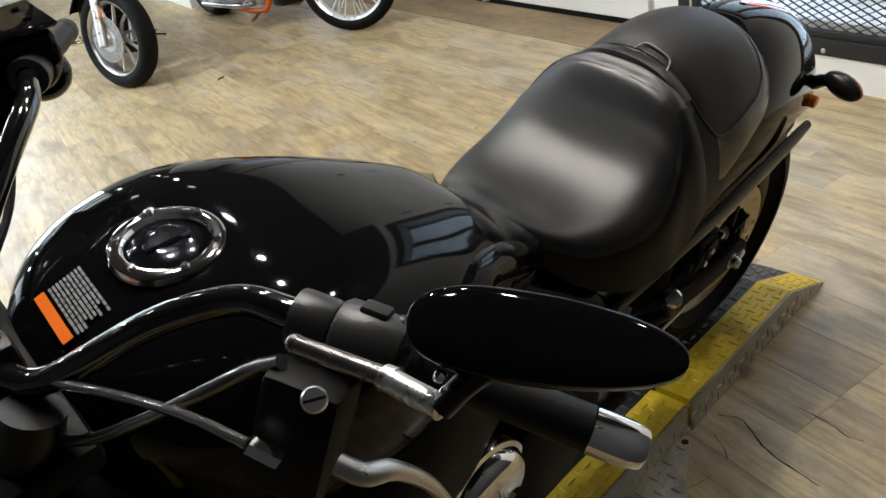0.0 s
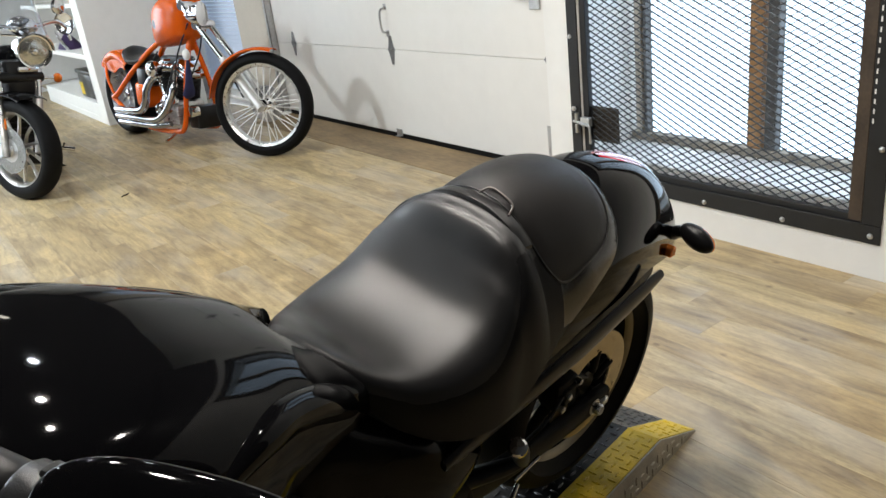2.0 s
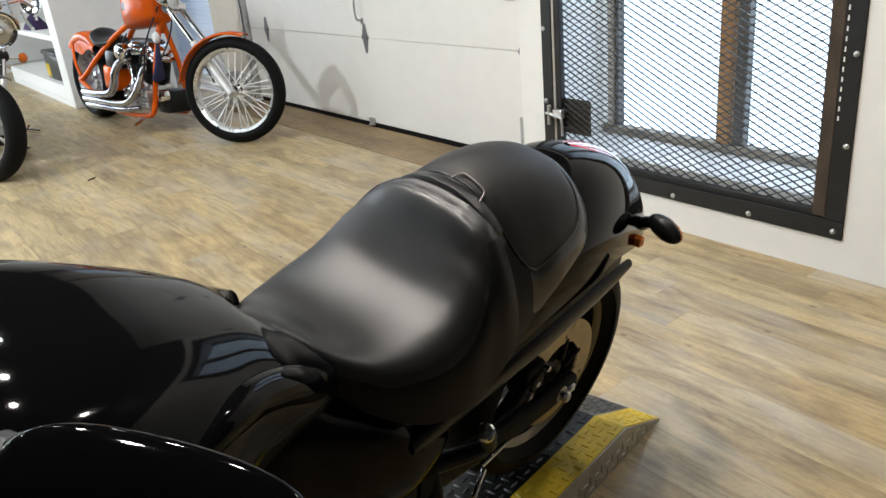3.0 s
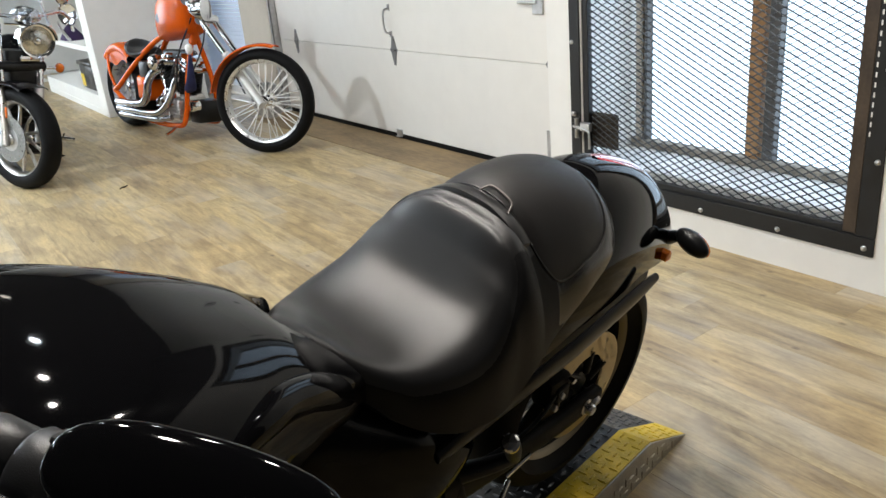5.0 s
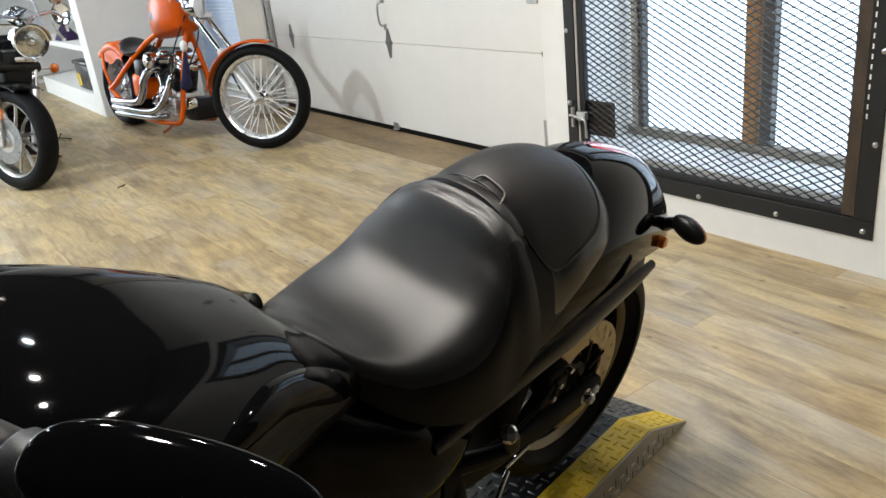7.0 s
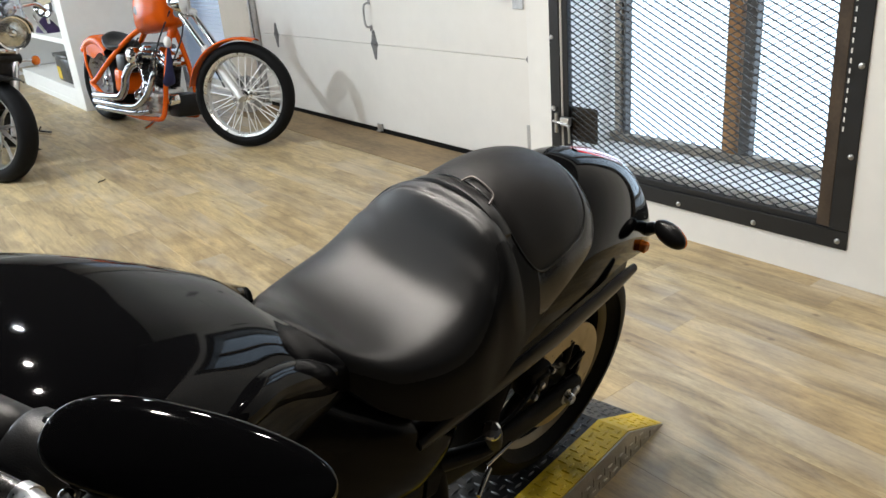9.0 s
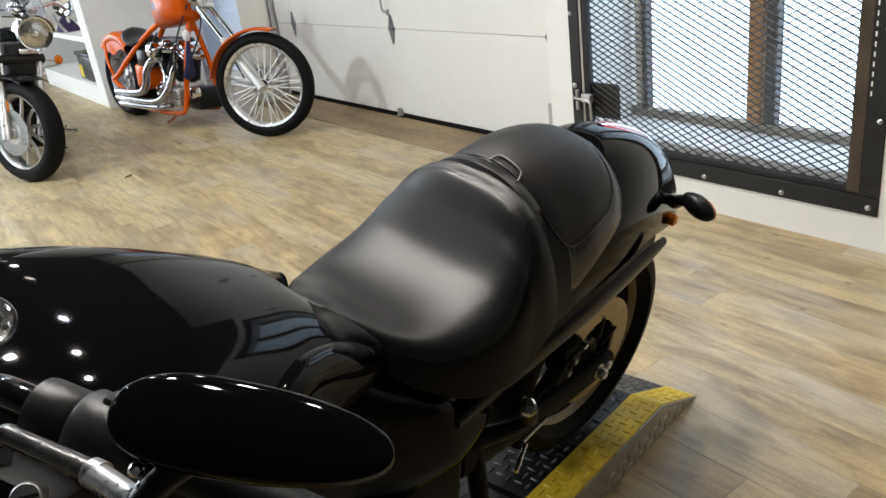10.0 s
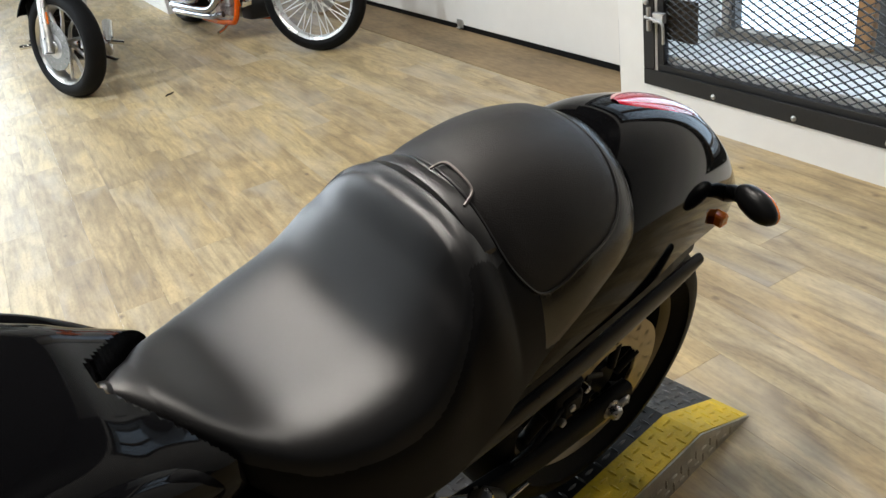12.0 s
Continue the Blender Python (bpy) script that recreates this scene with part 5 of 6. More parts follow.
def wheel_parts(owner, centre, axis, R, half, rim_r, rim_mat, spokes, spoke_r=0.0024, cast=False, name="front_wheel"):
    """A wheel of its own axis: tyre, rim, hub and spokes, as parts of owner."""
    c, ax = Vector(centre), Vector(axis).normalized()
    x, y, _ = frame_of(ax)
    bm = bmesh.new()
    prof = [(rim_r, -half * 0.7), (rim_r + 0.018, -half * 0.92), (R - 0.045, -half), (R - 0.018, -half * 0.82), (R - 0.003, -half * 0.4), (R, 0), (R - 0.003, half * 0.4), (R - 0.018, half * 0.82), (R - 0.045, half), (rim_r + 0.018, half * 0.92), (rim_r, half * 0.7)]
    lathe(bm, [tuple(p) for p in smooth_path(prof, 2)], c, ax, 64)
    w = part(name, bm, RUBBER, owner, "black tyre")
    bm = bmesh.new()
    h = half * 0.75
    lathe(bm, [(rim_r + 0.008, -h), (rim_r + 0.004, -h - 0.004), (rim_r - 0.012, -h * 0.8), (rim_r - 0.020, 0), (rim_r - 0.012, h * 0.8), (rim_r + 0.004, h + 0.004), (rim_r + 0.008, h), (rim_r - 0.004, h * 0.7), (rim_r - 0.012, 0), (rim_r - 0.004, -h * 0.7), (rim_r + 0.008, -h)], c, ax, 64)
    part("rim", bm, rim_mat, w, "bright wheel rim")
    bm = bmesh.new()
    lathe(bm, [(0.0, -0.065), (0.018, -0.065), (0.020, -0.045), (0.040, -0.040), (0.040, -0.034), (0.024, -0.028), (0.022, 0.028), (0.040, 0.034), (0.040, 0.040), (0.020, 0.045), (0.018, 0.065), (0.0, 0.065)], c, ax, 24)
    part("hub", bm, CHROME, w)
    for k in range(spokes):
        a = 2 * math.pi * k / spokes
        s = 1 if k % 2 else -1
        bm = bmesh.new()
        if cast:
            e = a + 0.35
            tube(bm, [c + (x * math.cos(a) + y * math.sin(a)) * 0.03 + ax * 0.02 * s, c + (x * math.cos(a + 0.25) + y * math.sin(a + 0.25)) * 0.12, c + (x * math.cos(e) + y * math.sin(e)) * (rim_r - 0.012)], [0.013, 0.011, 0.010], 8, 4)
        else:
            e = a + (0.42 if (k // 2) % 2 else -0.42)
            rod(bm, c + (x * math.cos(a) + y * math.sin(a)) * 0.038 + ax * 0.037 * s, c + (x * math.cos(e) + y * math.sin(e)) * (rim_r - 0.012), spoke_r, seg=6)
        part("spoke", bm, rim_mat if cast else BRIGHT_SPOKE, w)
    return w


cd_ = Vector((-0.1556, 0.9878, 0))
cl = Vector((0.9878, 0.1556, 0))
cw = (Vector((0, 0, 1)) * math.cos(radians(6)) + cl * math.sin(radians(6)))
CHOP = Matrix((cd_, cw.cross(cd_), cw)).transposed().to_4x4()
CHOP.translation = (2.224, 5.616, 0)
chop = empty("chopper", CHOP, "orange chopper motorcycle with chrome fork and spoked front wheel", "motorcycle")
inv = CHOP.to_3x3().inverted()
WAX = inv @ Vector((math.sin(radians(47)), math.cos(radians(47)), 0))     # axle of the turned front wheel
WAX.z = 0
WAX.normalize()
HUB = Vector((0.0, 0.0, 0.352))
fwc = wheel_parts(chop, HUB, WAX, 0.352, 0.050, 0.275, SATIN_RIM, 36, 0.0036)
bm = bmesh.new()
lathe(bm, [(0.062, 0.052), (0.125, 0.052), (0.125, 0.057), (0.062, 0.057), (0.062, 0.052)], HUB, WAX, 40)
part("brake_disc", bm, STEEL, fwc)
TOP = Vector((0.86, 0.0, 1.02))
FDIR = (TOP - HUB).normalized()
for s in (-1, 1):
    b0 = HUB + WAX * s * 0.085
    t0 = TOP + WAX * s * 0.10
    bm = bmesh.new()
    rod(bm, b0 - FDIR * 0.03, b0 + (t0 - b0) * 0.42, 0.028, 0.027, 18)
    rod(bm, b0 + (t0 - b0) * 0.42, b0 + (t0 - b0) * 0.45, 0.031, 0.031, 18)
    leg = part("fork_slider", bm, SLIDER, chop, "satin alloy fork slider")
    bm = bmesh.new()
    rod(bm, b0 + (t0 - b0) * 0.45, t0 + FDIR * 0.06, 0.021, 0.021, 18)
    part("fork_tube", bm, CHROME, leg, "chrome fork tube")
for q, nm in ((0.0, "upper_clamp"), (-0.22, "lower_clamp")):
    bm = bmesh.new()
    p = TOP + FDIR * q
    tube(bm, [p - WAX * 0.125, p, p + WAX * 0.125], [0.032, 0.036, 0.032], 12, curved=False)
    part(nm, bm, CHROME, chop)
bm = bmesh.new()
hl = TOP + Vector((-0.26, 0.06, -0.06))
fwd = WAX.cross(Vector((0, 0, 1)))
fwd = fwd if fwd.x < 0 else -fwd
lathe(bm, [(0.0, -0.11), (0.04, -0.10), (0.075, -0.05), (0.085, 0.0), (0.088, 0.01), (0.08, 0.016), (0.0, 0.02)], hl, fwd, 28)
rod(bm, hl - fwd * 0.06, TOP - FDIR * 0.1, 0.012, seg=8)
part("headlamp", bm, CHROME, chop, "chrome headlamp")
bm = bmesh.new()
bc = TOP + FDIR * 0.08
tube(bm, [bc - WAX * 0.40 - fwd * 0.28 + Vector((0, 0, 0.10)), bc - WAX * 0.36 - fwd * 0.12 + Vector((0, 0, 0.11)), bc - WAX * 0.18 + Vector((0, 0, 0.08)), bc, bc + WAX * 0.18 + Vector((0, 0, 0.08)), bc + WAX * 0.36 - fwd * 0.12 + Vector((0, 0, 0.11)), bc + WAX * 0.40 - fwd * 0.28 + Vector((0, 0, 0.10))], 0.0135, 12)
cbar = part("handlebar", bm, CHROME, chop, "chrome handlebar")
for s in (-1, 1):
    a0 = bc + WAX * s * 0.385 - fwd * 0.20 + Vector((0, 0, 0.105))
    bm = bmesh.new()
    rod(bm, a0, a0 + WAX * s * 0.025 - fwd * 0.13, 0.019, seg=16)
    part("grip", bm, STEEL, cbar)
    bm = bmesh.new()
    ball(bm, a0 + fwd * 0.04, 0.032)
    part("lever_perch", bm, CHROME, cbar)
# front fender hugging the wheel
bm = bmesh.new()
rows = []
for k in range(25):
    a = radians(8 + 98 * k / 24)
    d = -fwd * math.cos(a) + Vector((0, 0, 1)) * math.sin(a)
    rows.append([HUB + d * (0.368 + 0.016 * math.cos(b)) + WAX * 0.066 * math.sin(b) for b in (math.pi * (-0.55 + 1.1 * j / 12) for j in range(13))])
ring_loft(bm, rows, closed=False)
bmesh.ops.solidify(bm, geom=bm.faces[:], thickness=0.003)
part("front_fender", bm, ORANGE, chop, "orange front fender")
# frame
bm = bmesh.new()
rod(bm, (0.80, 0, 0.93), (0.93, 0, 0.72), 0.034, seg=18)
tube(bm, [(0.86, 0, 0.86), (1.05, 0, 0.835), (1.27, 0, 0.80)], 0.021, 12)
frm = part("frame", bm, ORANGE, chop, "orange tube frame")
for s in (-1, 1):
    bm = bmesh.new()
    tube(bm, [(1.24, s * 0.02, 0.805), (1.50, s * 0.055, 0.695), (1.75, s * 0.115, 0.525), (1.99, s * 0.155, 0.350), (2.07, s * 0.16, 0.320)], 0.021, 12)
    part("seat_stay", bm, ORANGE, frm)
    bm = bmesh.new()
    tube(bm, [(0.90, s * 0.02, 0.76), (0.88, s * 0.10, 0.45), (0.90, s * 0.14, 0.16), (1.05, s * 0.15, 0.105), (1.5, s * 0.15, 0.11), (1.8, s * 0.155, 0.19), (2.07, s * 0.16, 0.315)], 0.019, 12)
    part("down_tube", bm, ORANGE, frm)
# tank
bm = bmesh.new()
ring_loft(bm, [section(x, h, t, l, 3.2, 40) for x, h, t, l in stations([(0.825, 0.04, 0.98, 0.86), (0.84, 0.10, 1.03, 0.80), (0.92, 0.150, 1.10, 0.775), (1.07, 0.160, 1.10, 0.745), (1.21, 0.138, 1.05, 0.728), (1.30, 0.09, 0.97, 0.725), (1.335, 0.03, 0.90, 0.745)], 5)])
ctank = part("fuel_tank", bm, ORANGE, chop, "orange teardrop fuel tank")
bm = bmesh.new()
ball(bm, (1.13, 0.150, 0.90), 0.05, (1.1, 0.12, 0.75))
part("tank_badge", bm, PLASTIC_GREY, ctank, "dark painted badge")
# seat and rear fender, rear wheel
bm = bmesh.new()
ring_loft(bm, [section(x, h, t, l, 2.2, 20) for x, h, t, l in stations([(1.56, 0.05, 0.67, 0.62), (1.64, 0.12, 0.655, 0.585), (1.76, 0.145, 0.665, 0.575), (1.86, 0.125, 0.725, 0.62), (1.90, 0.05, 0.735, 0.68)], 4)])
part("seat", bm, LEATHER, chop, "low black leather solo seat")
RWC = Vector((2.07, 0, 0.325))
wheel_parts(chop, RWC, (0, 1, 0), 0.325, 0.105, 0.235, STEEL, 10, name="rear_wheel", cast=True)
bm = bmesh.new()
rows = []
for k in range(23):
    a = radians(48 + 84 * k / 22)
    skirt = 0.015 + 0.10 * max(0.0, math.sin(math.pi * (0.1 + 0.9 * k / 22))) ** 2
    out = [(0.335 + 0.045 * math.cos(b), 0.128 * math.copysign(abs(math.sin(b)) ** 0.35, math.sin(b))) for b in (math.pi * (-0.74 + 1.48 * j / 20) for j in range(21))]
    out = [(out[0][0] - skirt, out[0][1])] + out + [(out[-1][0] - skirt, out[-1][1])]
    rows.append([RWC + Vector((math.cos(a) * r, y, math.sin(a) * r)) for r, y in out])
ring_loft(bm, rows, closed=False)
bmesh.ops.solidify(bm, geom=bm.faces[:], thickness=0.004)
part("rear_fender", bm, ORANGE, chop, "orange rear fender")
for s in (-1, 1):
    bm = bmesh.new()
    tube(bm, [(2.03, s * 0.165, 0.335), (2.12, s * 0.165, 0.47), (2.19, s * 0.135, 0.60)], 0.012, 10)
    part("fender_strut", bm, ORANGE, chop)
# engine: crankcase, finned cylinders, covers and pipes on the side that faces the room
DULL_CHROME = mat("dull_chrome", (0.46, 0.46, 0.47), 0.14, 1.0, rough_vary=0.06, scale=20)
FIN_BLACK = mat("black_finned_iron", (0.03, 0.03, 0.032), 0.4, 0.5, vary=0.3, scale=20)
bm = bmesh.new()
box(bm, (0.98, -0.10, 0.13), (1.38, 0.10, 0.34), 0.04, seg=3)
ceng = part("engine", bm, ALLOY, chop, "polished V-twin engine")
bm = bmesh.new()
box(bm, (1.02, -0.09, 0.30), (1.44, 0.015, 0.66), 0.03, seg=2)
part("primary_case", bm, FIN_BLACK, ceng, "dark case behind the cylinders")
bm = bmesh.new()
lathe(bm, [(0.0, 0.172), (0.055, 0.168), (0.075, 0.156), (0.082, 0.135), (0.085, 0.09)], (1.13, 0, 0.315), (0, 1, 0), 32)
part("cam_cover", bm, CHROME, ceng, "round chrome cam cover")
bm = bmesh.new()
lathe(bm, [(0.0, 0.178), (0.020, 0.178), (0.024, 0.172), (0.024, 0.160)], (1.13, 0, 0.315), (0, 1, 0), 20)
part("cover_boss", bm, STEEL, ceng)
bm = bmesh.new()
box(bm, (0.955, 0.06, 0.155), (1.055, 0.155, 0.305), 0.018, seg=2)
for k in range(5):
    box(bm, (0.948, 0.075, 0.172 + 0.026 * k), (1.050, 0.164, 0.180 + 0.026 * k), 0.002)
part("oil_pump", bm, ALLOY, ceng, "ribbed alloy oil pump cover")
bm = bmesh.new()
lathe(bm, [(0.0, 0.150), (0.045, 0.146), (0.060, 0.130), (0.062, 0.09)], (1.30, 0, 0.255), (0, 1, 0), 28)
part("gear_cover", bm, CHROME, ceng, "round chrome gearbox cover")
for x0, tilt in ((1.09, -22), (1.21, 22)):
    m = Matrix.Translation((x0, 0, 0.33)) @ Euler((0, radians(tilt), 0)).to_matrix().to_4x4() @ Matrix.Scale(1.28, 4)
    bm = bmesh.new()
    lathe(bm, [q for k in range(9) for q in ((0.058, 0.018 * k), (0.076, 0.018 * k + 0.004), (0.076, 0.018 * k + 0.009), (0.058, 0.018 * k + 0.013))], seg=22)
    bmesh.ops.transform(bm, matrix=m, verts=bm.verts[:])
    cyl = part("cylinder", bm, FIN_BLACK, ceng, "finned black cylinder")
    bm = bmesh.new()
    box(bm, (-0.080, -0.080, 0.160), (0.080, 0.080, 0.205), 0.02, m=m, seg=2)
    box(bm, (-0.064, -0.064, 0.205), (0.064, 0.064, 0.240), 0.018, m=m, seg=2)
    part("rocker_cover", bm, CHROME, cyl, "chrome rocker cover")
    for yy, dx in ((0.082, 0.02), (0.090, -0.025)):
        bm = bmesh.new()
        rod(bm, m @ Vector((dx * 0.3, yy, -0.04)), m @ Vector((dx, yy, 0.17)), 0.010, seg=10)
        part("pushrod_tube", bm, CHROME, cyl)
    for k in range(4):
        bm = bmesh.new()
        lathe(bm, [(0.009, 0.0), (0.009, 0.008), (0.0, 0.010)], m @ Vector((-0.048 + 0.096 * (k % 2), -0.048 + 0.096 * (k // 2), 0.238)), m.to_3x3() @ Vector((0, 0, 1)), 8)
        part("cover_bolt", bm, STEEL, cyl)
bm = bmesh.new()
lathe(bm, [(0.0, 0.235), (0.040, 0.230), (0.058, 0.214), (0.064, 0.19), (0.058, 0.16), (0.030, 0.11)], (1.20, 0, 0.575), (0, 1, 0), 28)
part("air_cleaner", bm, CHROME, ceng, "chrome air cleaner")
bm = bmesh.new()
tube(bm, [(1.13, 0.05, 0.57), (1.17, 0.10, 0.575), (1.20, 0.15, 0.575)], 0.032, 14)
part("intake", bm, DULL_CHROME, ceng)
for pts, r in ((((1.24, 0.10, 0.52), (1.27, 0.17, 0.50), (1.33, 0.20, 0.42), (1.37, 0.205, 0.32), (1.44, 0.21, 0.258), (1.56, 0.215, 0.240), (1.88, 0.225, 0.236)), 0.030),
               (((1.02, 0.09, 0.50), (0.98, 0.15, 0.44), (1.04, 0.185, 0.30), (1.18, 0.20, 0.205), (1.35, 0.205, 0.180), (1.60, 0.215, 0.182), (1.89, 0.225, 0.186)), 0.024),
               (((1.10, 0.15, 0.16), (1.16, 0.18, 0.150), (1.22, 0.195, 0.142), (1.40, 0.20, 0.135), (1.62, 0.21, 0.136), (1.75, 0.215, 0.138), (1.86, 0.22, 0.140)), 0.022)):
    bm = bmesh.new()
    tube(bm, pts, r, 16)
    part("exhaust_pipe", bm, DULL_CHROME, chop, "chrome exhaust pipe")
bm = bmesh.new()
box(bm, (1.55, -0.13, 0.25), (1.72, 0.13, 0.46), 0.04, seg=3)
part("oil_tank", bm, ORANGE, chop, "orange oil tank")
bm = bmesh.new()
box(bm, (1.50, -0.10, 0.42), (1.66, 0.125, 0.57), 0.03, seg=2)
part("electric_box", bm, SATIN_BLACK, chop, "dark box under the seat")
bm = bmesh.new()
box(bm, (0.80, -0.12, 0.13), (0.95, 0.08, 0.30), 0.02, seg=2)
part("battery_box", bm, SATIN_BLACK, chop, "black box between the frame tubes")
bm = bmesh.new()
lathe(bm, [(0.0, 0.128), (0.036, 0.126), (0.042, 0.118), (0.042, 0.06)], (0.83, 0, 0.265), (0, 1, 0), 24)
part("oil_filter", bm, CHROME, chop, "chrome oil filter")
bm = bmesh.new()
tube(bm, [(0.80, 0.10, 0.64), (0.775, 0.12, 0.56), (0.77, 0.13, 0.47), (0.79, 0.13, 0.40), (0.81, 0.13, 0.37)], [0.012, 0.024, 0.036, 0.050, 0.022], 12, flat=0.4)
part("rag", bm, mat("navy_cloth", (0.012, 0.014, 0.06), 0.8, vary=0.3, scale=20), chop, "navy blue rag tied to the frame")
bm = bmesh.new()
ball(bm, (0.83, 0.09, 0.68), 0.034, (0.9, 0.8, 1.2))
part("rag_knot", bm, WALL_WHITE, chop, "white knotted cloth")
for pts in (((0.82, 0.05, 0.90), (0.90, 0.14, 0.64), (0.95, 0.16, 0.38)), ((0.80, -0.05, 0.92), (0.70, 0.05, 0.7), (0.86, 0.12, 0.42)), ((0.60, 0, 0.78), (0.35, 0.06, 0.62), (0.12, 0.08, 0.40)), ((1.30, 0.08, 0.70), (1.36, 0.13, 0.58), (1.42, 0.13, 0.45)), ((1.02, 0.10, 0.62), (1.0, 0.16, 0.50), (1.06, 0.17, 0.38))):
    bm = bmesh.new()
    tube(bm, pts, 0.006, 8)
    part("cable", bm, SATIN_BLACK, chop)
bm = bmesh.new()
tube(bm, [(1.05, 0.12, 0.12), (1.02, 0.20, 0.07), (1.00, 0.26, 0.050)], 0.012, 8)
part("side_stand", bm, CHROME, chop)

# ---- dark cruiser facing the camera ----
cru = empty("cruiser", pose(0.755, 6.16, 0, 0, 10.5, 0), "black and chrome cruiser motorcycle on its side stand", "motorcycle")
ca = Vector((0.887, 0.46, 0))
H2 = Vector((0.0, 0.03, 0.325))
cwh = wheel_parts(cru, H2, ca, 0.325, 0.064, 0.235, ALLOY, 10, cast=True)
bm = bmesh.new()
drilled_disc(bm, (0, 0, 0), 0.075, 0.145, 0.005, -0.083, 16)
m = Matrix((Vector((0, 0, 1)).cross(ca).normalized() * -1, ca, Vector((0, 0, 1)))).transposed().to_4x4()
m.translation = H2
bmesh.ops.transform(bm, matrix=m, verts=bm.verts[:])
disc = part("brake_disc", bm, DULL_DISC, cwh, "drilled steel brake disc")
bm = bmesh.new()
lathe(bm, [(0.0, -0.10), (0.030, -0.098), (0.036, -0.088), (0.078, -0.083), (0.082, -0.07)], H2, ca, 24)
part("disc_carrier", bm, GALV, cwh)
UPC = Vector((0.065, 0.28, 1.02))
for s in (-1, 1):
    b0, t0 = H2 + ca * s * 0.125, UPC + ca * s * 0.150
    bm = bmesh.new()
    rod(bm, b0 - Vector((0, 0, 0.04)), b0 + (t0 - b0) * 0.45, 0.030, 0.029, 18)
    leg = part("fork_slider", bm, ALLOY, cru, "alloy fork slider")
    bm = bmesh.new()
    rod(bm, b0 + (t0 - b0) * 0.45, t0, 0.026, 0.026, 18)
    part("fork_tube", bm, CHROME, leg)
    bm = bmesh.new()
    ball(bm, H2 + ca * s * 0.245 + Vector((0.085, 0.17, 0.430)), 0.036, (0.8, 1, 0.9))
    part("signal_lens", bm, AMBER, leg, "amber turn signal")
    bm = bmesh.new()
    rod(bm, H2 + ca * s * 0.11 + Vector((0.085, 0.17, 0.430)), H2 + ca * s * 0.22 + Vector((0.085, 0.17, 0.430)), 0.009, seg=10)
    part("signal_stalk", bm, CHROME, leg)
bm = bmesh.new()
box(bm, (0, -0.006, -0.035), (0.012, 0.006, 0.035), 0.003, m=Matrix.Translation(H2 - ca * 0.14 + Vector((0.03, 0.0, 0.17))))
part("fork_reflector", bm, AMBER, cru, "amber fork reflector")
f2 = Vector((0.46, -0.887, 0))
lampc = Vector((0.150, 0.20, 0.930))
bm = bmesh.new()
lathe(bm, [(0.0, -0.16), (0.055, -0.145), (0.095, -0.08), (0.108, 0.0), (0.113, 0.022), (0.107, 0.040), (0.097, 0.038), (0.090, 0.022), (0.0, 0.010)], lampc, f2 + Vector((-0.35, 0, -0.05)), 32)
hl2 = part("headlamp", bm, CHROME, cru, "chrome headlamp shell")
bm = bmesh.new()
lathe(bm, [(0.0, 0.038), (0.030, 0.037), (0.060, 0.032), (0.090, 0.022)], lampc, f2 + Vector((-0.35, 0, -0.05)), 32)
part("headlamp_glass", bm, mat("lamp_glass", (0.50, 0.50, 0.48), 0.10, 0.9, vary=0.4, scale=40, bump=1.0, bump_scale=30), hl2, "ribbed headlamp glass")
bm = bmesh.new()
rows = []
for k in range(19):
    a = radians(25 + 90 * k / 18)
    d = -f2 * math.cos(a) + Vector((0, 0, 1)) * math.sin(a)
    rows.append([H2 + d * (0.345 + 0.022 * math.cos(b)) + ca * 0.105 * math.sin(b) for b in (math.pi * (-0.55 + 1.1 * j / 12) for j in range(13))])
ring_loft(bm, rows, closed=False)
bmesh.ops.solidify(bm, geom=bm.faces[:], thickness=0.003)
part("front_fender", bm, PAINT_BLACK, cru, "gloss black front fender")
bm = bmesh.new()
p = UPC - (UPC - H2).normalized() * 0.27
tube(bm, [p - ca * 0.17, p + ca * 0.17], [0.036, 0.036], 14, curved=False)
part("lower_clamp", bm, SATIN_BLACK, cru)
# black nacelle and oil cooler fill the gap between the fork legs
CM = Matrix((ca, -f2, Vector((0, 0, 1)))).transposed().to_4x4()
CM.translation = H2 + Vector((0.075, 0.165, 0.0))
bm = bmesh.new()
box(bm, (-0.118, -0.01, 0.285), (0.118, 0.10, 0.55), 0.03, m=CM, seg=2)
part("fork_cover", bm, SATIN_BLACK, cru, "black cover between the fork legs")
bm = bmesh.new()
box(bm, (-0.19, 0.14, 0.05), (0.19, 0.19, 0.50), 0.012, m=CM, seg=2)
cooler = part("radiator", bm, CAST_BLACK, cru, "black radiator")
for k in range(8):
    bm = bmesh.new()
    box(bm, (-0.15, 0.134, 0.09 + 0.042 * k), (0.15, 0.141, 0.098 + 0.042 * k), 0.001, m=CM)
    part("radiator_fin", bm, SATIN_BLACK, cooler)
bm = bmesh.new()
box(bm, (-0.055, -0.040, 0.475), (0.085, -0.012, 0.510), 0.010, m=CM, seg=2)
part("lamp_bracket", bm, CHROME, cru, "chrome headlamp bracket")
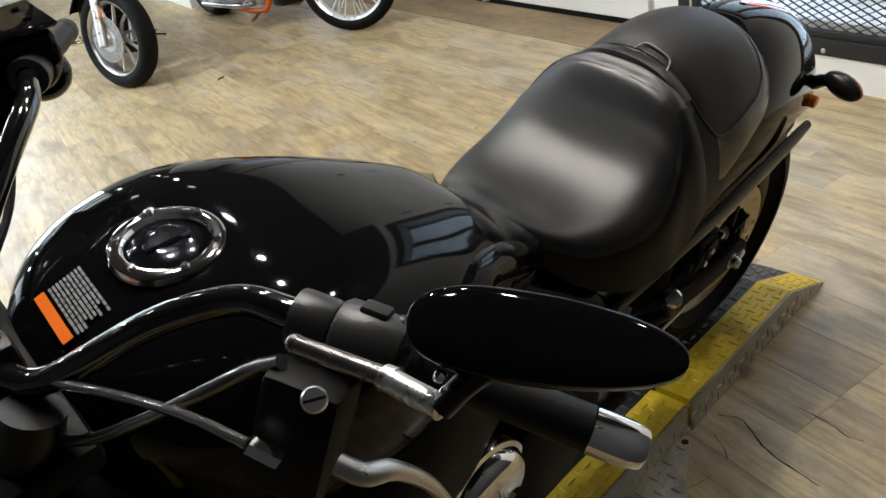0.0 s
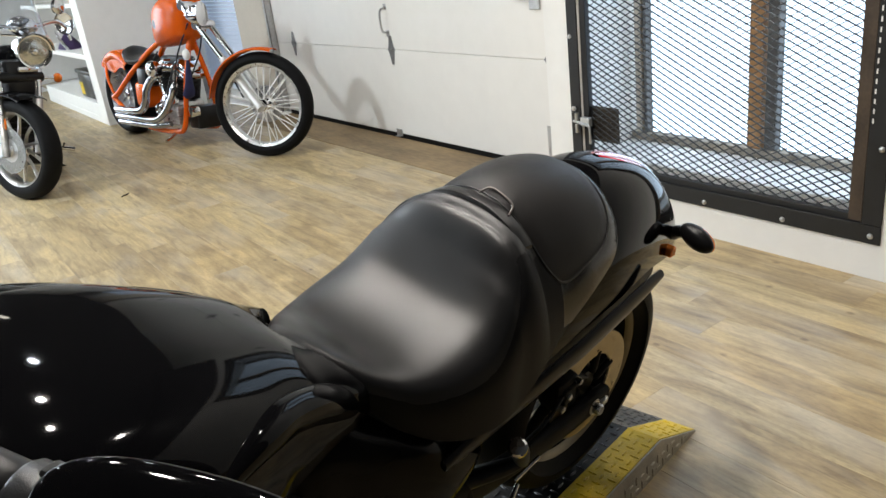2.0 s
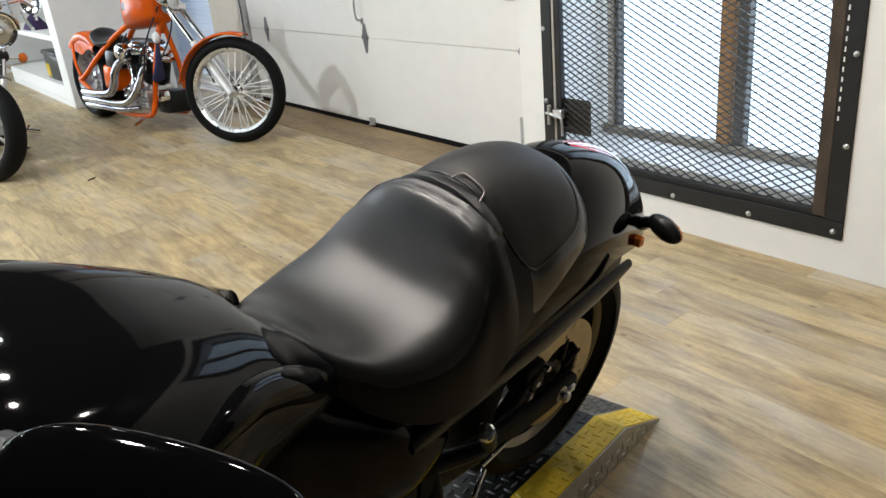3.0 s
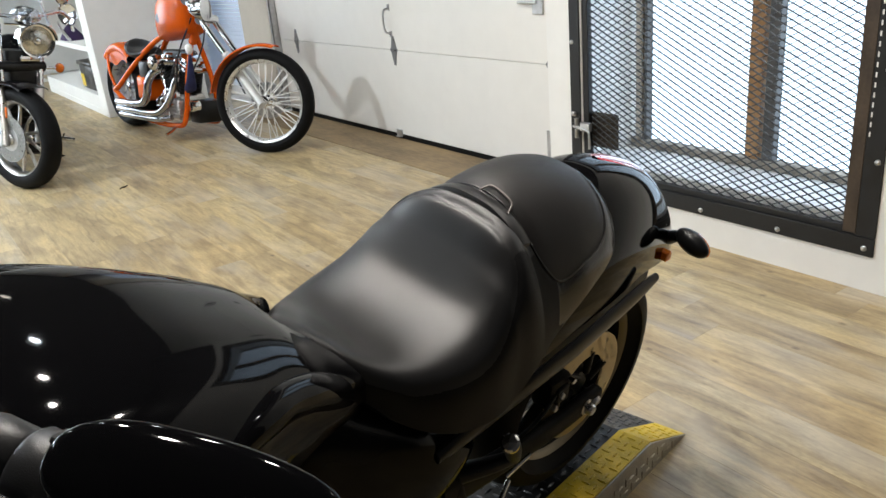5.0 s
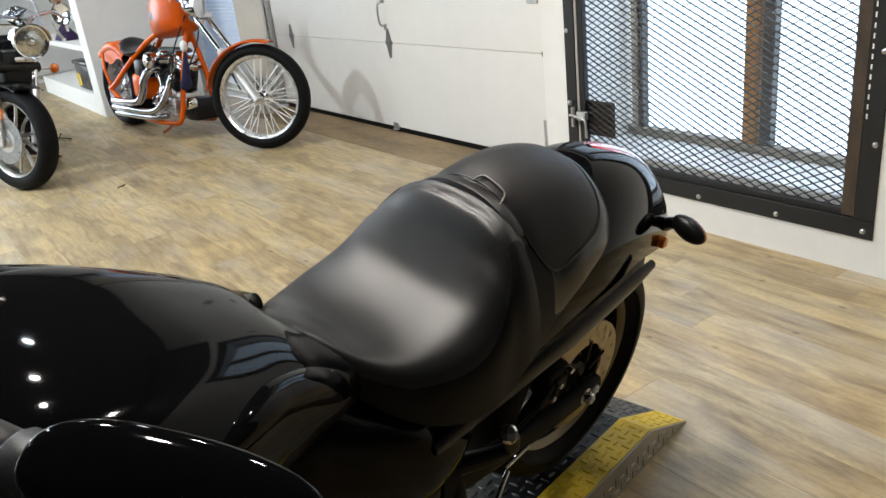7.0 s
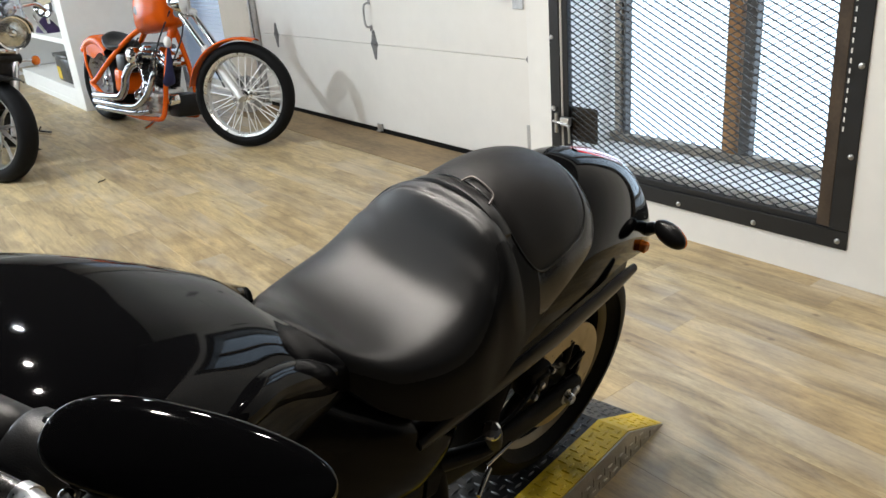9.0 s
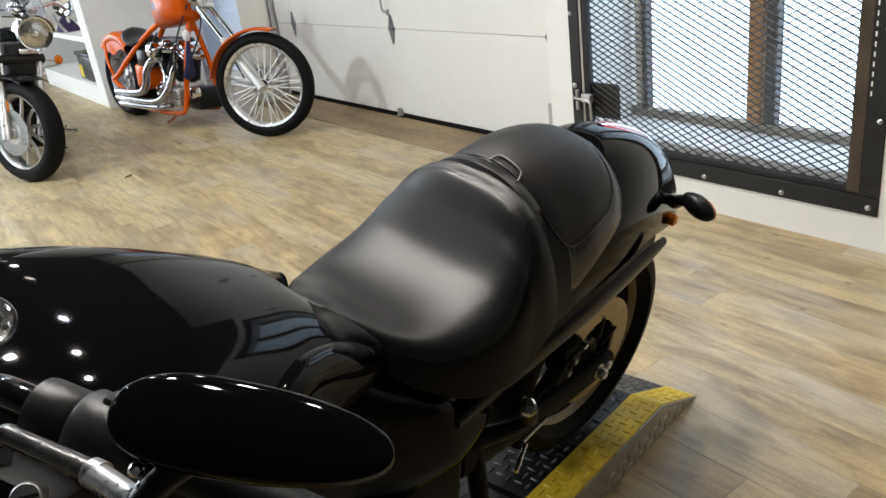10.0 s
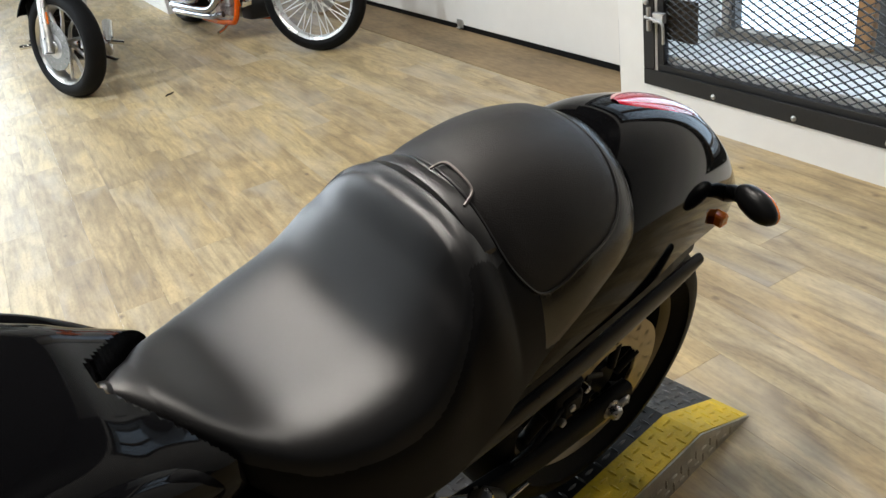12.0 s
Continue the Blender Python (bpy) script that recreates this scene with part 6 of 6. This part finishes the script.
# chrome visor over the headlamp
la = (f2 + Vector((-0.35, 0, -0.05))).normalized()
lx = la.cross(Vector((0, 0, 1))).normalized()
lz = lx.cross(la)
bm = bmesh.new()
rows = []
for k in range(21):
    a = radians(5 + 170 * k / 20)
    d = lx * math.cos(a) + lz * math.sin(a)
    reach = 0.055 + 0.050 * math.sin(a)
    rows.append([lampc + d * r + la * h for r, h in ((0.112, -0.06), (0.118, 0.0), (0.119, reach), (0.116, reach + 0.003), (0.115, reach), (0.114, 0.0), (0.108, -0.06))])
ring_loft(bm, rows, closed=False)
part("headlamp_visor", bm, CHROME, hl2, "chrome visor over the headlamp")
bm = bmesh.new()
lathe(bm, [(0.0, 0.026), (0.018, 0.024), (0.026, 0.014), (0.028, 0.0)], lampc + la * 0.024, la, 20)
part("bulb_cap", bm, CHROME, hl2)
# instrument housing and clear windscreen
bm = bmesh.new()
ball(bm, lampc + Vector((-0.02, 0.16, 0.155)), 0.085, (1.1, 0.9, 0.75))
pod = part("instrument_pod", bm, CHROME, cru, "chrome instrument housing")
bm = bmesh.new()
rows = []
for k in range(13):
    u = -1 + 2 * k / 12
    rows.append([lampc + ca * 0.17 * u * (1 - 0.25 * v) + f2 * (0.03 - 0.09 * u * u - 0.12 * v) + Vector((0, 0, 0.10 + 0.36 * v)) for v in (j / 8 * (1 - 0.22 * u * u) for j in range(9))])
ring_loft(bm, rows, closed=False)
bmesh.ops.solidify(bm, geom=bm.faces[:], thickness=0.004)
part("windscreen", bm, glass("clear_screen", (0.90, 0.94, 1.0)), cru, "small clear windscreen")
bm = bmesh.new()
tube(bm, [lampc + ca * 0.17 * u * 0.99 + f2 * (0.03 - 0.09 * u * u) + Vector((0, 0, 0.098)) for u in (-1, -0.5, 0, 0.5, 1)], 0.006, 8)
part("screen_trim", bm, CHROME, cru)
for sd in (-1, 1):
    bm = bmesh.new()
    mp = UPC + ca * sd * 0.36 + Vector((0.0, 0.06, 0.20))
    lathe(bm, [(0.0, -0.022), (0.03, -0.020), (0.052, -0.006), (0.055, 0.004), (0.050, 0.006), (0.0, 0.006)], mp, -f2, 24)
    rod(bm, mp + f2 * 0.01, UPC + ca * sd * 0.33 + Vector((0, 0.08, 0.10)), 0.006, seg=8)
    part("mirror", bm, CHROME, cru, "round chrome mirror")
bm = bmesh.new()
tube(bm, [UPC - ca * 0.42 + Vector((0.02, 0.20, 0.06)), UPC - ca * 0.33 + Vector((0, 0.08, 0.10)), UPC - ca * 0.12 + Vector((0, 0.02, 0.06)), UPC + ca * 0.12 + Vector((0, 0.02, 0.06)), UPC + ca * 0.33 + Vector((0, 0.08, 0.10)), UPC + ca * 0.42 + Vector((0.02, 0.20, 0.06))], 0.0135, 12)
part("handlebar", bm, CHROME, cru, "chrome handlebar")
bx = Vector((0.12, 0.993, 0))
CB = Matrix((bx, Vector((-0.993, 0.12, 0)), Vector((0, 0, 1)))).transposed().to_4x4()
CB.translation = (0.06, 0.36, 0)
def cpart(name, bm, material, label=""):
    bmesh.ops.transform(bm, matrix=CB, verts=bm.verts[:])
    return part(name, bm, material, cru, label)
bm = bmesh.new()
ring_loft(bm, [section(x, h, t, l, 2.3, 24) for x, h, t, l in stations([(0.02, 0.05, 0.90, 0.80), (0.06, 0.12, 0.95, 0.74), (0.22, 0.17, 0.96, 0.70), (0.42, 0.15, 0.90, 0.68), (0.58, 0.06, 0.80, 0.70)], 4)])
cpart("fuel_tank", bm, PAINT_BLACK, "gloss black fuel tank")
bm = bmesh.new()
ring_loft(bm, [section(x, h, t, l, 2.3, 20) for x, h, t, l in stations([(0.55, 0.06, 0.76, 0.70), (0.70, 0.17, 0.74, 0.64), (0.95, 0.17, 0.80, 0.66), (1.2, 0.10, 0.80, 0.70)], 4)])
cpart("seat", bm, LEATHER, "black seat")
bm = bmesh.new()
box(bm, (0.05, -0.16, 0.15), (0.62, 0.16, 0.42), 0.05, seg=2)
cpart("engine", bm, SATIN_BLACK, "dark engine")
for x0, tilt in ((0.18, -20), (0.42, 20)):
    bm = bmesh.new()
    m = Matrix.Translation((x0, 0, 0.40)) @ Euler((0, radians(tilt), 0)).to_matrix().to_4x4()
    lathe(bm, [q for k in range(8) for q in ((0.07, 0.022 * k), (0.095, 0.022 * k + 0.005), (0.095, 0.022 * k + 0.012), (0.07, 0.022 * k + 0.017))], seg=22)
    bmesh.ops.transform(bm, matrix=m, verts=bm.verts[:])
    cpart("cylinder", bm, STEEL, "finned cylinder")
bm = bmesh.new()
tyre(bm, 0.325, 0.085, 0.22, (1.30, 0, 0.325))
cpart("rear_wheel", bm, RUBBER, "rear tyre")
bm = bmesh.new()
lathe(bm, [(0.225, -0.06), (0.2, -0.05), (0.05, -0.03), (0.0, -0.05)], (1.30, 0, 0.325), (0, 1, 0), 40)
lathe(bm, [(0.225, 0.06), (0.2, 0.05), (0.05, 0.03), (0.0, 0.05)], (1.30, 0, 0.325), (0, 1, 0), 40)
cpart("rear_rim", bm, ALLOY)
bm = bmesh.new()
tube(bm, [(0.15, -0.14, 0.36), (0.05, -0.20, 0.25), (0.3, -0.22, 0.17), (1.4, -0.24, 0.20)], [0.022, 0.025, 0.03, 0.045], 14)
cpart("exhaust_pipe", bm, mat("dull_chrome", (0.36, 0.36, 0.37), 0.16, 1.0, rough_vary=0.06, scale=20), "chrome exhaust pipe")
for s in (-1, 1):
    bm = bmesh.new()
    rod(bm, (0.10, s * 0.16, 0.27), (0.10, s * 0.32, 0.25), 0.014, seg=12)
    rod(bm, (0.10, s * 0.24, 0.255), (0.04, s * 0.25, 0.30), 0.006, seg=8)
    cpart("foot_peg", bm, CHROME, "chrome foot peg")
bm = bmesh.new()
tube(bm, [(0.42, -0.14, 0.13), (0.50, -0.30, 0.055), (0.54, -0.46, 0.022)], 0.011, 8)
box(bm, (0.50, -0.50, 0.006), (0.57, -0.44, 0.020), 0.004)
cpart("side_stand", bm, SATIN_BLACK, "side stand swung out")
# a twist of dark wire lying on the floor
bm = bmesh.new()
tube(bm, [(1.195, 5.575, 0.003), (1.215, 5.60, 0.004), (1.225, 5.592, 0.004), (1.250, 5.622, 0.003)], 0.0035, 6)
thing("wire_scrap", bm, SATIN_BLACK, "short bent scrap of dark wire on the floor", "scrap")

# ---- ceiling lamps ----
LAMP_GLOW = glow("lamp_glow", (1.0, 0.93, 0.82), 18.0)


def ceiling_lamp(x, y):
    lamp = empty("ceiling_lamp", pose(x, y, 3.0), "round white ceiling spotlight, lit", "lamp", "ceiling spotlights")
    bm = bmesh.new()
    lathe(bm, [(0.075, 0.0), (0.075, -0.09), (0.065, -0.095), (0.06, -0.06)], seg=24)
    part("housing", bm, WALL_WHITE, lamp)
    bm = bmesh.new()
    lathe(bm, [(0.0, -0.07), (0.058, -0.07), (0.06, -0.066)], seg=24)
    part("bulb", bm, LAMP_GLOW, lamp, "lit lamp face")
    return lamp


first = ceiling_lamp(-2.4, 3.6)
# the last bay spot is unseen, added to warm the floor beside the stand
BAY = [(0.45 + 0.80 * i, 1.75 + 0.75 * j) for i in range(2) for j in range(2)] + [(2.35, 1.30)]      # spots over the display bay
WEST = [(-1.95, 5.75), (-2.95, 8.0), (-2.6, 9.4)]      # stronger spots on the far side of the aisle
LAMPS = BAY + WEST + [(-1.45 + 0.95 * i, 3.60 + 1.05 * j) for i in range(4) for j in range(6)]
for x, y in LAMPS:
    copy_thing(first, pose(x, y, 3.0))
for k, (x, y) in enumerate(LAMPS):
    bright = k < len(BAY)
    if not bright and (x, y) not in WEST and k % 2:
        continue
    d = bpy.data.lights.new("spot_light", "AREA")
    d.shape, d.size, d.energy, d.color = "DISK", 0.11, 23.0 if k < 4 else 12.0 if bright else 190.0 if (x, y) == WEST[0] else 45.0 if (x, y) in WEST else 15.0 if x > 1.3 and 5 < y < 6 else 8.0, AMBER_WHITE if bright else WARM
    ob = new("spot_light", d)
    ob.matrix_world = pose(x, y, 2.90)
# cool glowing panels over the aisle, unseen, added to lay glare on the floor
panel = empty("ceiling_panel", pose(-1.05, 7.5, 3.0), "unseen cool glowing panel added for glare on the floor", "lamp", "ceiling panels")
bm = bmesh.new()
box(bm, (-1.3, -0.65, -0.07), (1.3, 0.65, 0.0), 0.01)
part("housing", bm, WALL_WHITE, panel)
bm = bmesh.new()
box(bm, (-1.25, -0.60, -0.078), (1.25, 0.60, -0.072))
part("diffuser", bm, glow("cool_glare_glow", (0.84, 0.93, 1.0), 3.0), panel, "glowing face of the added glare panel", smooth=False)
copy_thing(panel, pose(-1.05, 9.7, 3.0))

# ---- floor planks, each a piece of its own ----
def plank_material():
    m = bpy.data.materials.new("weathered_plank")
    m.use_nodes = True
    t = m.node_tree
    b = t.nodes["Principled BSDF"]
    N = lambda k: t.nodes.new(k)
    L = t.links.new
    co, info, off, mp = N("ShaderNodeTexCoord"), N("ShaderNodeObjectInfo"), N("ShaderNodeVectorMath"), N("ShaderNodeVectorMath")
    off.operation, mp.operation = "SCALE", "ADD"
    off.inputs[0].default_value = (37.0, 91.0, 53.0)
    L(info.outputs["Random"], off.inputs["Scale"])
    L(co.outputs["Object"], mp.inputs[0])
    L(off.outputs[0], mp.inputs[1])

    def noise(scale, stretch, detail=5, distortion=0.0):
        s, n = N("ShaderNodeMapping"), N("ShaderNodeTexNoise")
        s.inputs["Scale"].default_value = stretch
        n.inputs["Scale"].default_value, n.inputs["Detail"].default_value, n.inputs["Distortion"].default_value = scale, detail, distortion
        L(mp.outputs[0], s.inputs[0])
        L(s.outputs[0], n.inputs[0])
        return n.outputs[0]

    def ramp(src, stops):
        r = N("ShaderNodeValToRGB")
        r.color_ramp.elements[0].position, r.color_ramp.elements[0].color = stops[0][0], (*stops[0][1], 1)
        r.color_ramp.elements[1].position, r.color_ramp.elements[1].color = stops[-1][0], (*stops[-1][1], 1)
        for p, c in stops[1:-1]:
            r.color_ramp.elements.new(p).color = (*c, 1)
        L(src, r.inputs[0])
        return r.outputs[0]

    def mix(a, bb, fac, kind="MIX"):
        n = N("ShaderNodeMix")
        n.data_type, n.blend_type = "RGBA", kind
        if isinstance(fac, float):
            n.inputs[0].default_value = fac
        else:
            L(fac, n.inputs[0])
        L(a, n.inputs[6])
        L(bb, n.inputs[7])
        return n.outputs[2]

    geo, add, fr = N("ShaderNodeNewGeometry"), N("ShaderNodeMath"), N("ShaderNodeMath")
    fr.operation = "FRACT"
    L(info.outputs["Random"], add.inputs[0])
    L(geo.outputs["Random Per Island"], add.inputs[1])
    L(add.outputs[0], fr.inputs[0])
    tone = ramp(fr.outputs[0], [(0.0, (0.34, 0.240, 0.110)), (0.2, (0.44, 0.340, 0.172)), (0.4, (0.37, 0.278, 0.145)), (0.6, (0.42, 0.312, 0.150)), (0.8, (0.39, 0.302, 0.165)), (1.0, (0.47, 0.372, 0.205))])
    cloud = ramp(noise(3.8, (2.0, 0.55, 1), 8, 0.9), [(0.30, (0.50, 0.46, 0.43)), (0.42, (0.74, 0.71, 0.68)), (0.52, (1.0, 1.0, 1.0)), (0.70, (1.26, 1.24, 1.16))])
    grain = ramp(noise(24.0, (2.4, 0.16, 1), 7, 0.5), [(0.28, (0.62, 0.58, 0.55)), (0.50, (1.0, 1.0, 1.0)), (0.72, (1.14, 1.13, 1.10))])
    mottle = ramp(noise(9.5, (1.9, 0.42, 1), 9, 1.4), [(0.33, (0.58, 0.53, 0.48)), (0.44, (0.86, 0.84, 0.81)), (0.54, (1.0, 1.0, 1.0)), (0.68, (1.20, 1.19, 1.15))])
    fibre = ramp(noise(95.0, (1.6, 0.55, 1), 4), [(0.30, (0.80, 0.79, 0.78)), (0.5, (1.0, 1.0, 1.0)), (0.7, (1.10, 1.10, 1.09))])
    colour = mix(mix(mix(mix(tone, cloud, 0.70, "MULTIPLY"), mottle, 0.62, "MULTIPLY"), grain, 0.85, "MULTIPLY"), fibre, 0.8, "MULTIPLY")
    grey = ramp(noise(2.4, (1.6, 0.5, 1), 3, 0.8), [(0.50, (0, 0, 0)), (0.68, (1, 1, 1))])
    pale = N("ShaderNodeRGB")
    pale.outputs[0].default_value = (0.50, 0.475, 0.43, 1)
    g2 = N("ShaderNodeMath")
    g2.operation, g2.inputs[1].default_value = "MULTIPLY", 0.30
    L(grey, g2.inputs[0])
    colour = mix(colour, pale.outputs[0], g2.outputs[0])
    # knots and short splits
    vo, vs_ = N("ShaderNodeTexVoronoi"), N("ShaderNodeMapping")
    vs_.inputs["Scale"].default_value = (4.2, 2.6, 1)
    vo.inputs["Scale"].default_value = 1.6
    L(mp.outputs[0], vs_.inputs[0])
    L(vs_.outputs[0], vo.inputs["Vector"])
    knot = ramp(vo.outputs["Distance"], [(0.0, (0.25, 0.21, 0.18)), (0.04, (0.55, 0.50, 0.45)), (0.075, (1, 1, 1))])
    colour = mix(colour, knot, 0.85, "MULTIPLY")
    L(colour, b.inputs["Base Color"])
    rr = N("ShaderNodeMapRange")
    rr.inputs["To Min"].default_value, rr.inputs["To Max"].default_value = 0.34, 0.52
    L(noise(7.0, (2, 0.6, 1)), rr.inputs[0])
    L(rr.outputs[0], b.inputs["Roughness"])
    b.inputs["Specular IOR Level"].default_value = 0.9
    bp = N("ShaderNodeBump")
    bp.inputs["Strength"].default_value, bp.inputs["Distance"].default_value = 0.18, 0.002
    L(noise(60.0, (2.6, 0.2, 1), 6), bp.inputs["Height"])
    L(bp.outputs[0], b.inputs["Normal"])
    return m


PLANK = plank_material()
PWID, PLEN = 0.152, 1.22


def plank_mesh(length):
    bm = bmesh.new()
    h = 0.0004
    w, l = PWID / 2 - 0.0002, length / 2 - 0.0002
    top = [bm.verts.new(p) for p in ((-w + h, -l + h, 0), (w - h, -l + h, 0), (w - h, l - h, 0), (-w + h, l - h, 0))]
    low = [bm.verts.new(p) for p in ((-w, -l, -h), (w, -l, -h), (w, l, -h), (-w, l, -h))]
    foot = [bm.verts.new((v.co.x, v.co.y, -0.006)) for v in low]
    bm.faces.new(top)
    for k in range(4):
        j = (k + 1) % 4
        bm.faces.new((low[k], low[j], top[j], top[k]))
        bm.faces.new((foot[k], foot[j], low[j], low[k]))
    return mesh_of("plank", bm, PLANK, False)


whole = plank_mesh(PLEN)
rng = random.Random(7)
rest_v, rest_f, count = [], [], 0
for col in range(-26, 20):
    x = 0.05 + PWID * (col + 0.5)
    if x > DX - 0.02:
        continue
    y = -1.0 - rng.random() * PLEN
    while y < 13.0:
        yc = y + PLEN / 2
        if yc + PLEN / 2 < 0.27 or yc > 12.6:
            y += PLEN
            continue
        near = -1.2 < x < 2.95 and 0.9 < yc < 7.9
        if near and count < 300:
            ob = new("plank", whole)
            ob.parent = floor
            ob.matrix_local = pose(x, yc, 0)
            count += 1
        else:
            n, h, w = len(rest_v), 0.0006, PWID / 2 - 0.0002
            y0, y1 = max(yc - PLEN / 2 + 0.0002, 0.252), yc + PLEN / 2 - 0.0002
            rest_v += [(x - w + h, y0 + h, 0), (x + w - h, y0 + h, 0), (x + w - h, y1 - h, 0), (x - w + h, y1 - h, 0), (x - w, y0, -h), (x + w, y0, -h), (x + w, y1, -h), (x - w, y1, -h)]
            rest_f += [(n, n + 1, n + 2, n + 3)] + [(n + 4 + k, n + 4 + (k + 1) % 4, n + (k + 1) % 4, n + k) for k in range(4)]
        y += PLEN
me = bpy.data.meshes.new("planks")
me.from_pydata(rest_v, [], rest_f)
me.materials.append(PLANK)
rest = new("planks", me)
rest.parent = floor
tagged(rest, "further planks of the same floor", kind="stuff")


# cracks that run through the planks by the stand
def crack(pts, wide):
    bm = bmesh.new()
    rng = random.Random(len(pts))
    path = smooth_path([(x, y, 0.0) for x, y in pts], 4)
    rows = []
    for k, p in enumerate(path):
        w = wide * (0.35 + 0.65 * math.sin(math.pi * (k + 0.5) / len(path))) * (0.6 + 0.8 * rng.random())
        j = 0.004 * (rng.random() - 0.5)
        rows.append([(p[0] + j - w, p[1], 0.0004), (p[0] + j + w, p[1] + w * 0.3, 0.0004)])
    ring_loft(bm, rows, closed=False)
    part("crack", bm, DARK, floor, "dark split in the floor")


crack([(1.044, 1.508), (1.068, 1.467), (1.052, 1.417), (1.036, 1.376), (1.03, 1.312), (1.028, 1.248)], 0.0022)
crack([(1.177, 1.408), (1.183, 1.371), (1.183, 1.331), (1.178, 1.284), (1.186, 1.261)], 0.0014)
crack([(0.779, 1.442), (0.861, 1.406), (0.946, 1.408), (0.974, 1.425), (0.992, 1.475)], 0.0016)
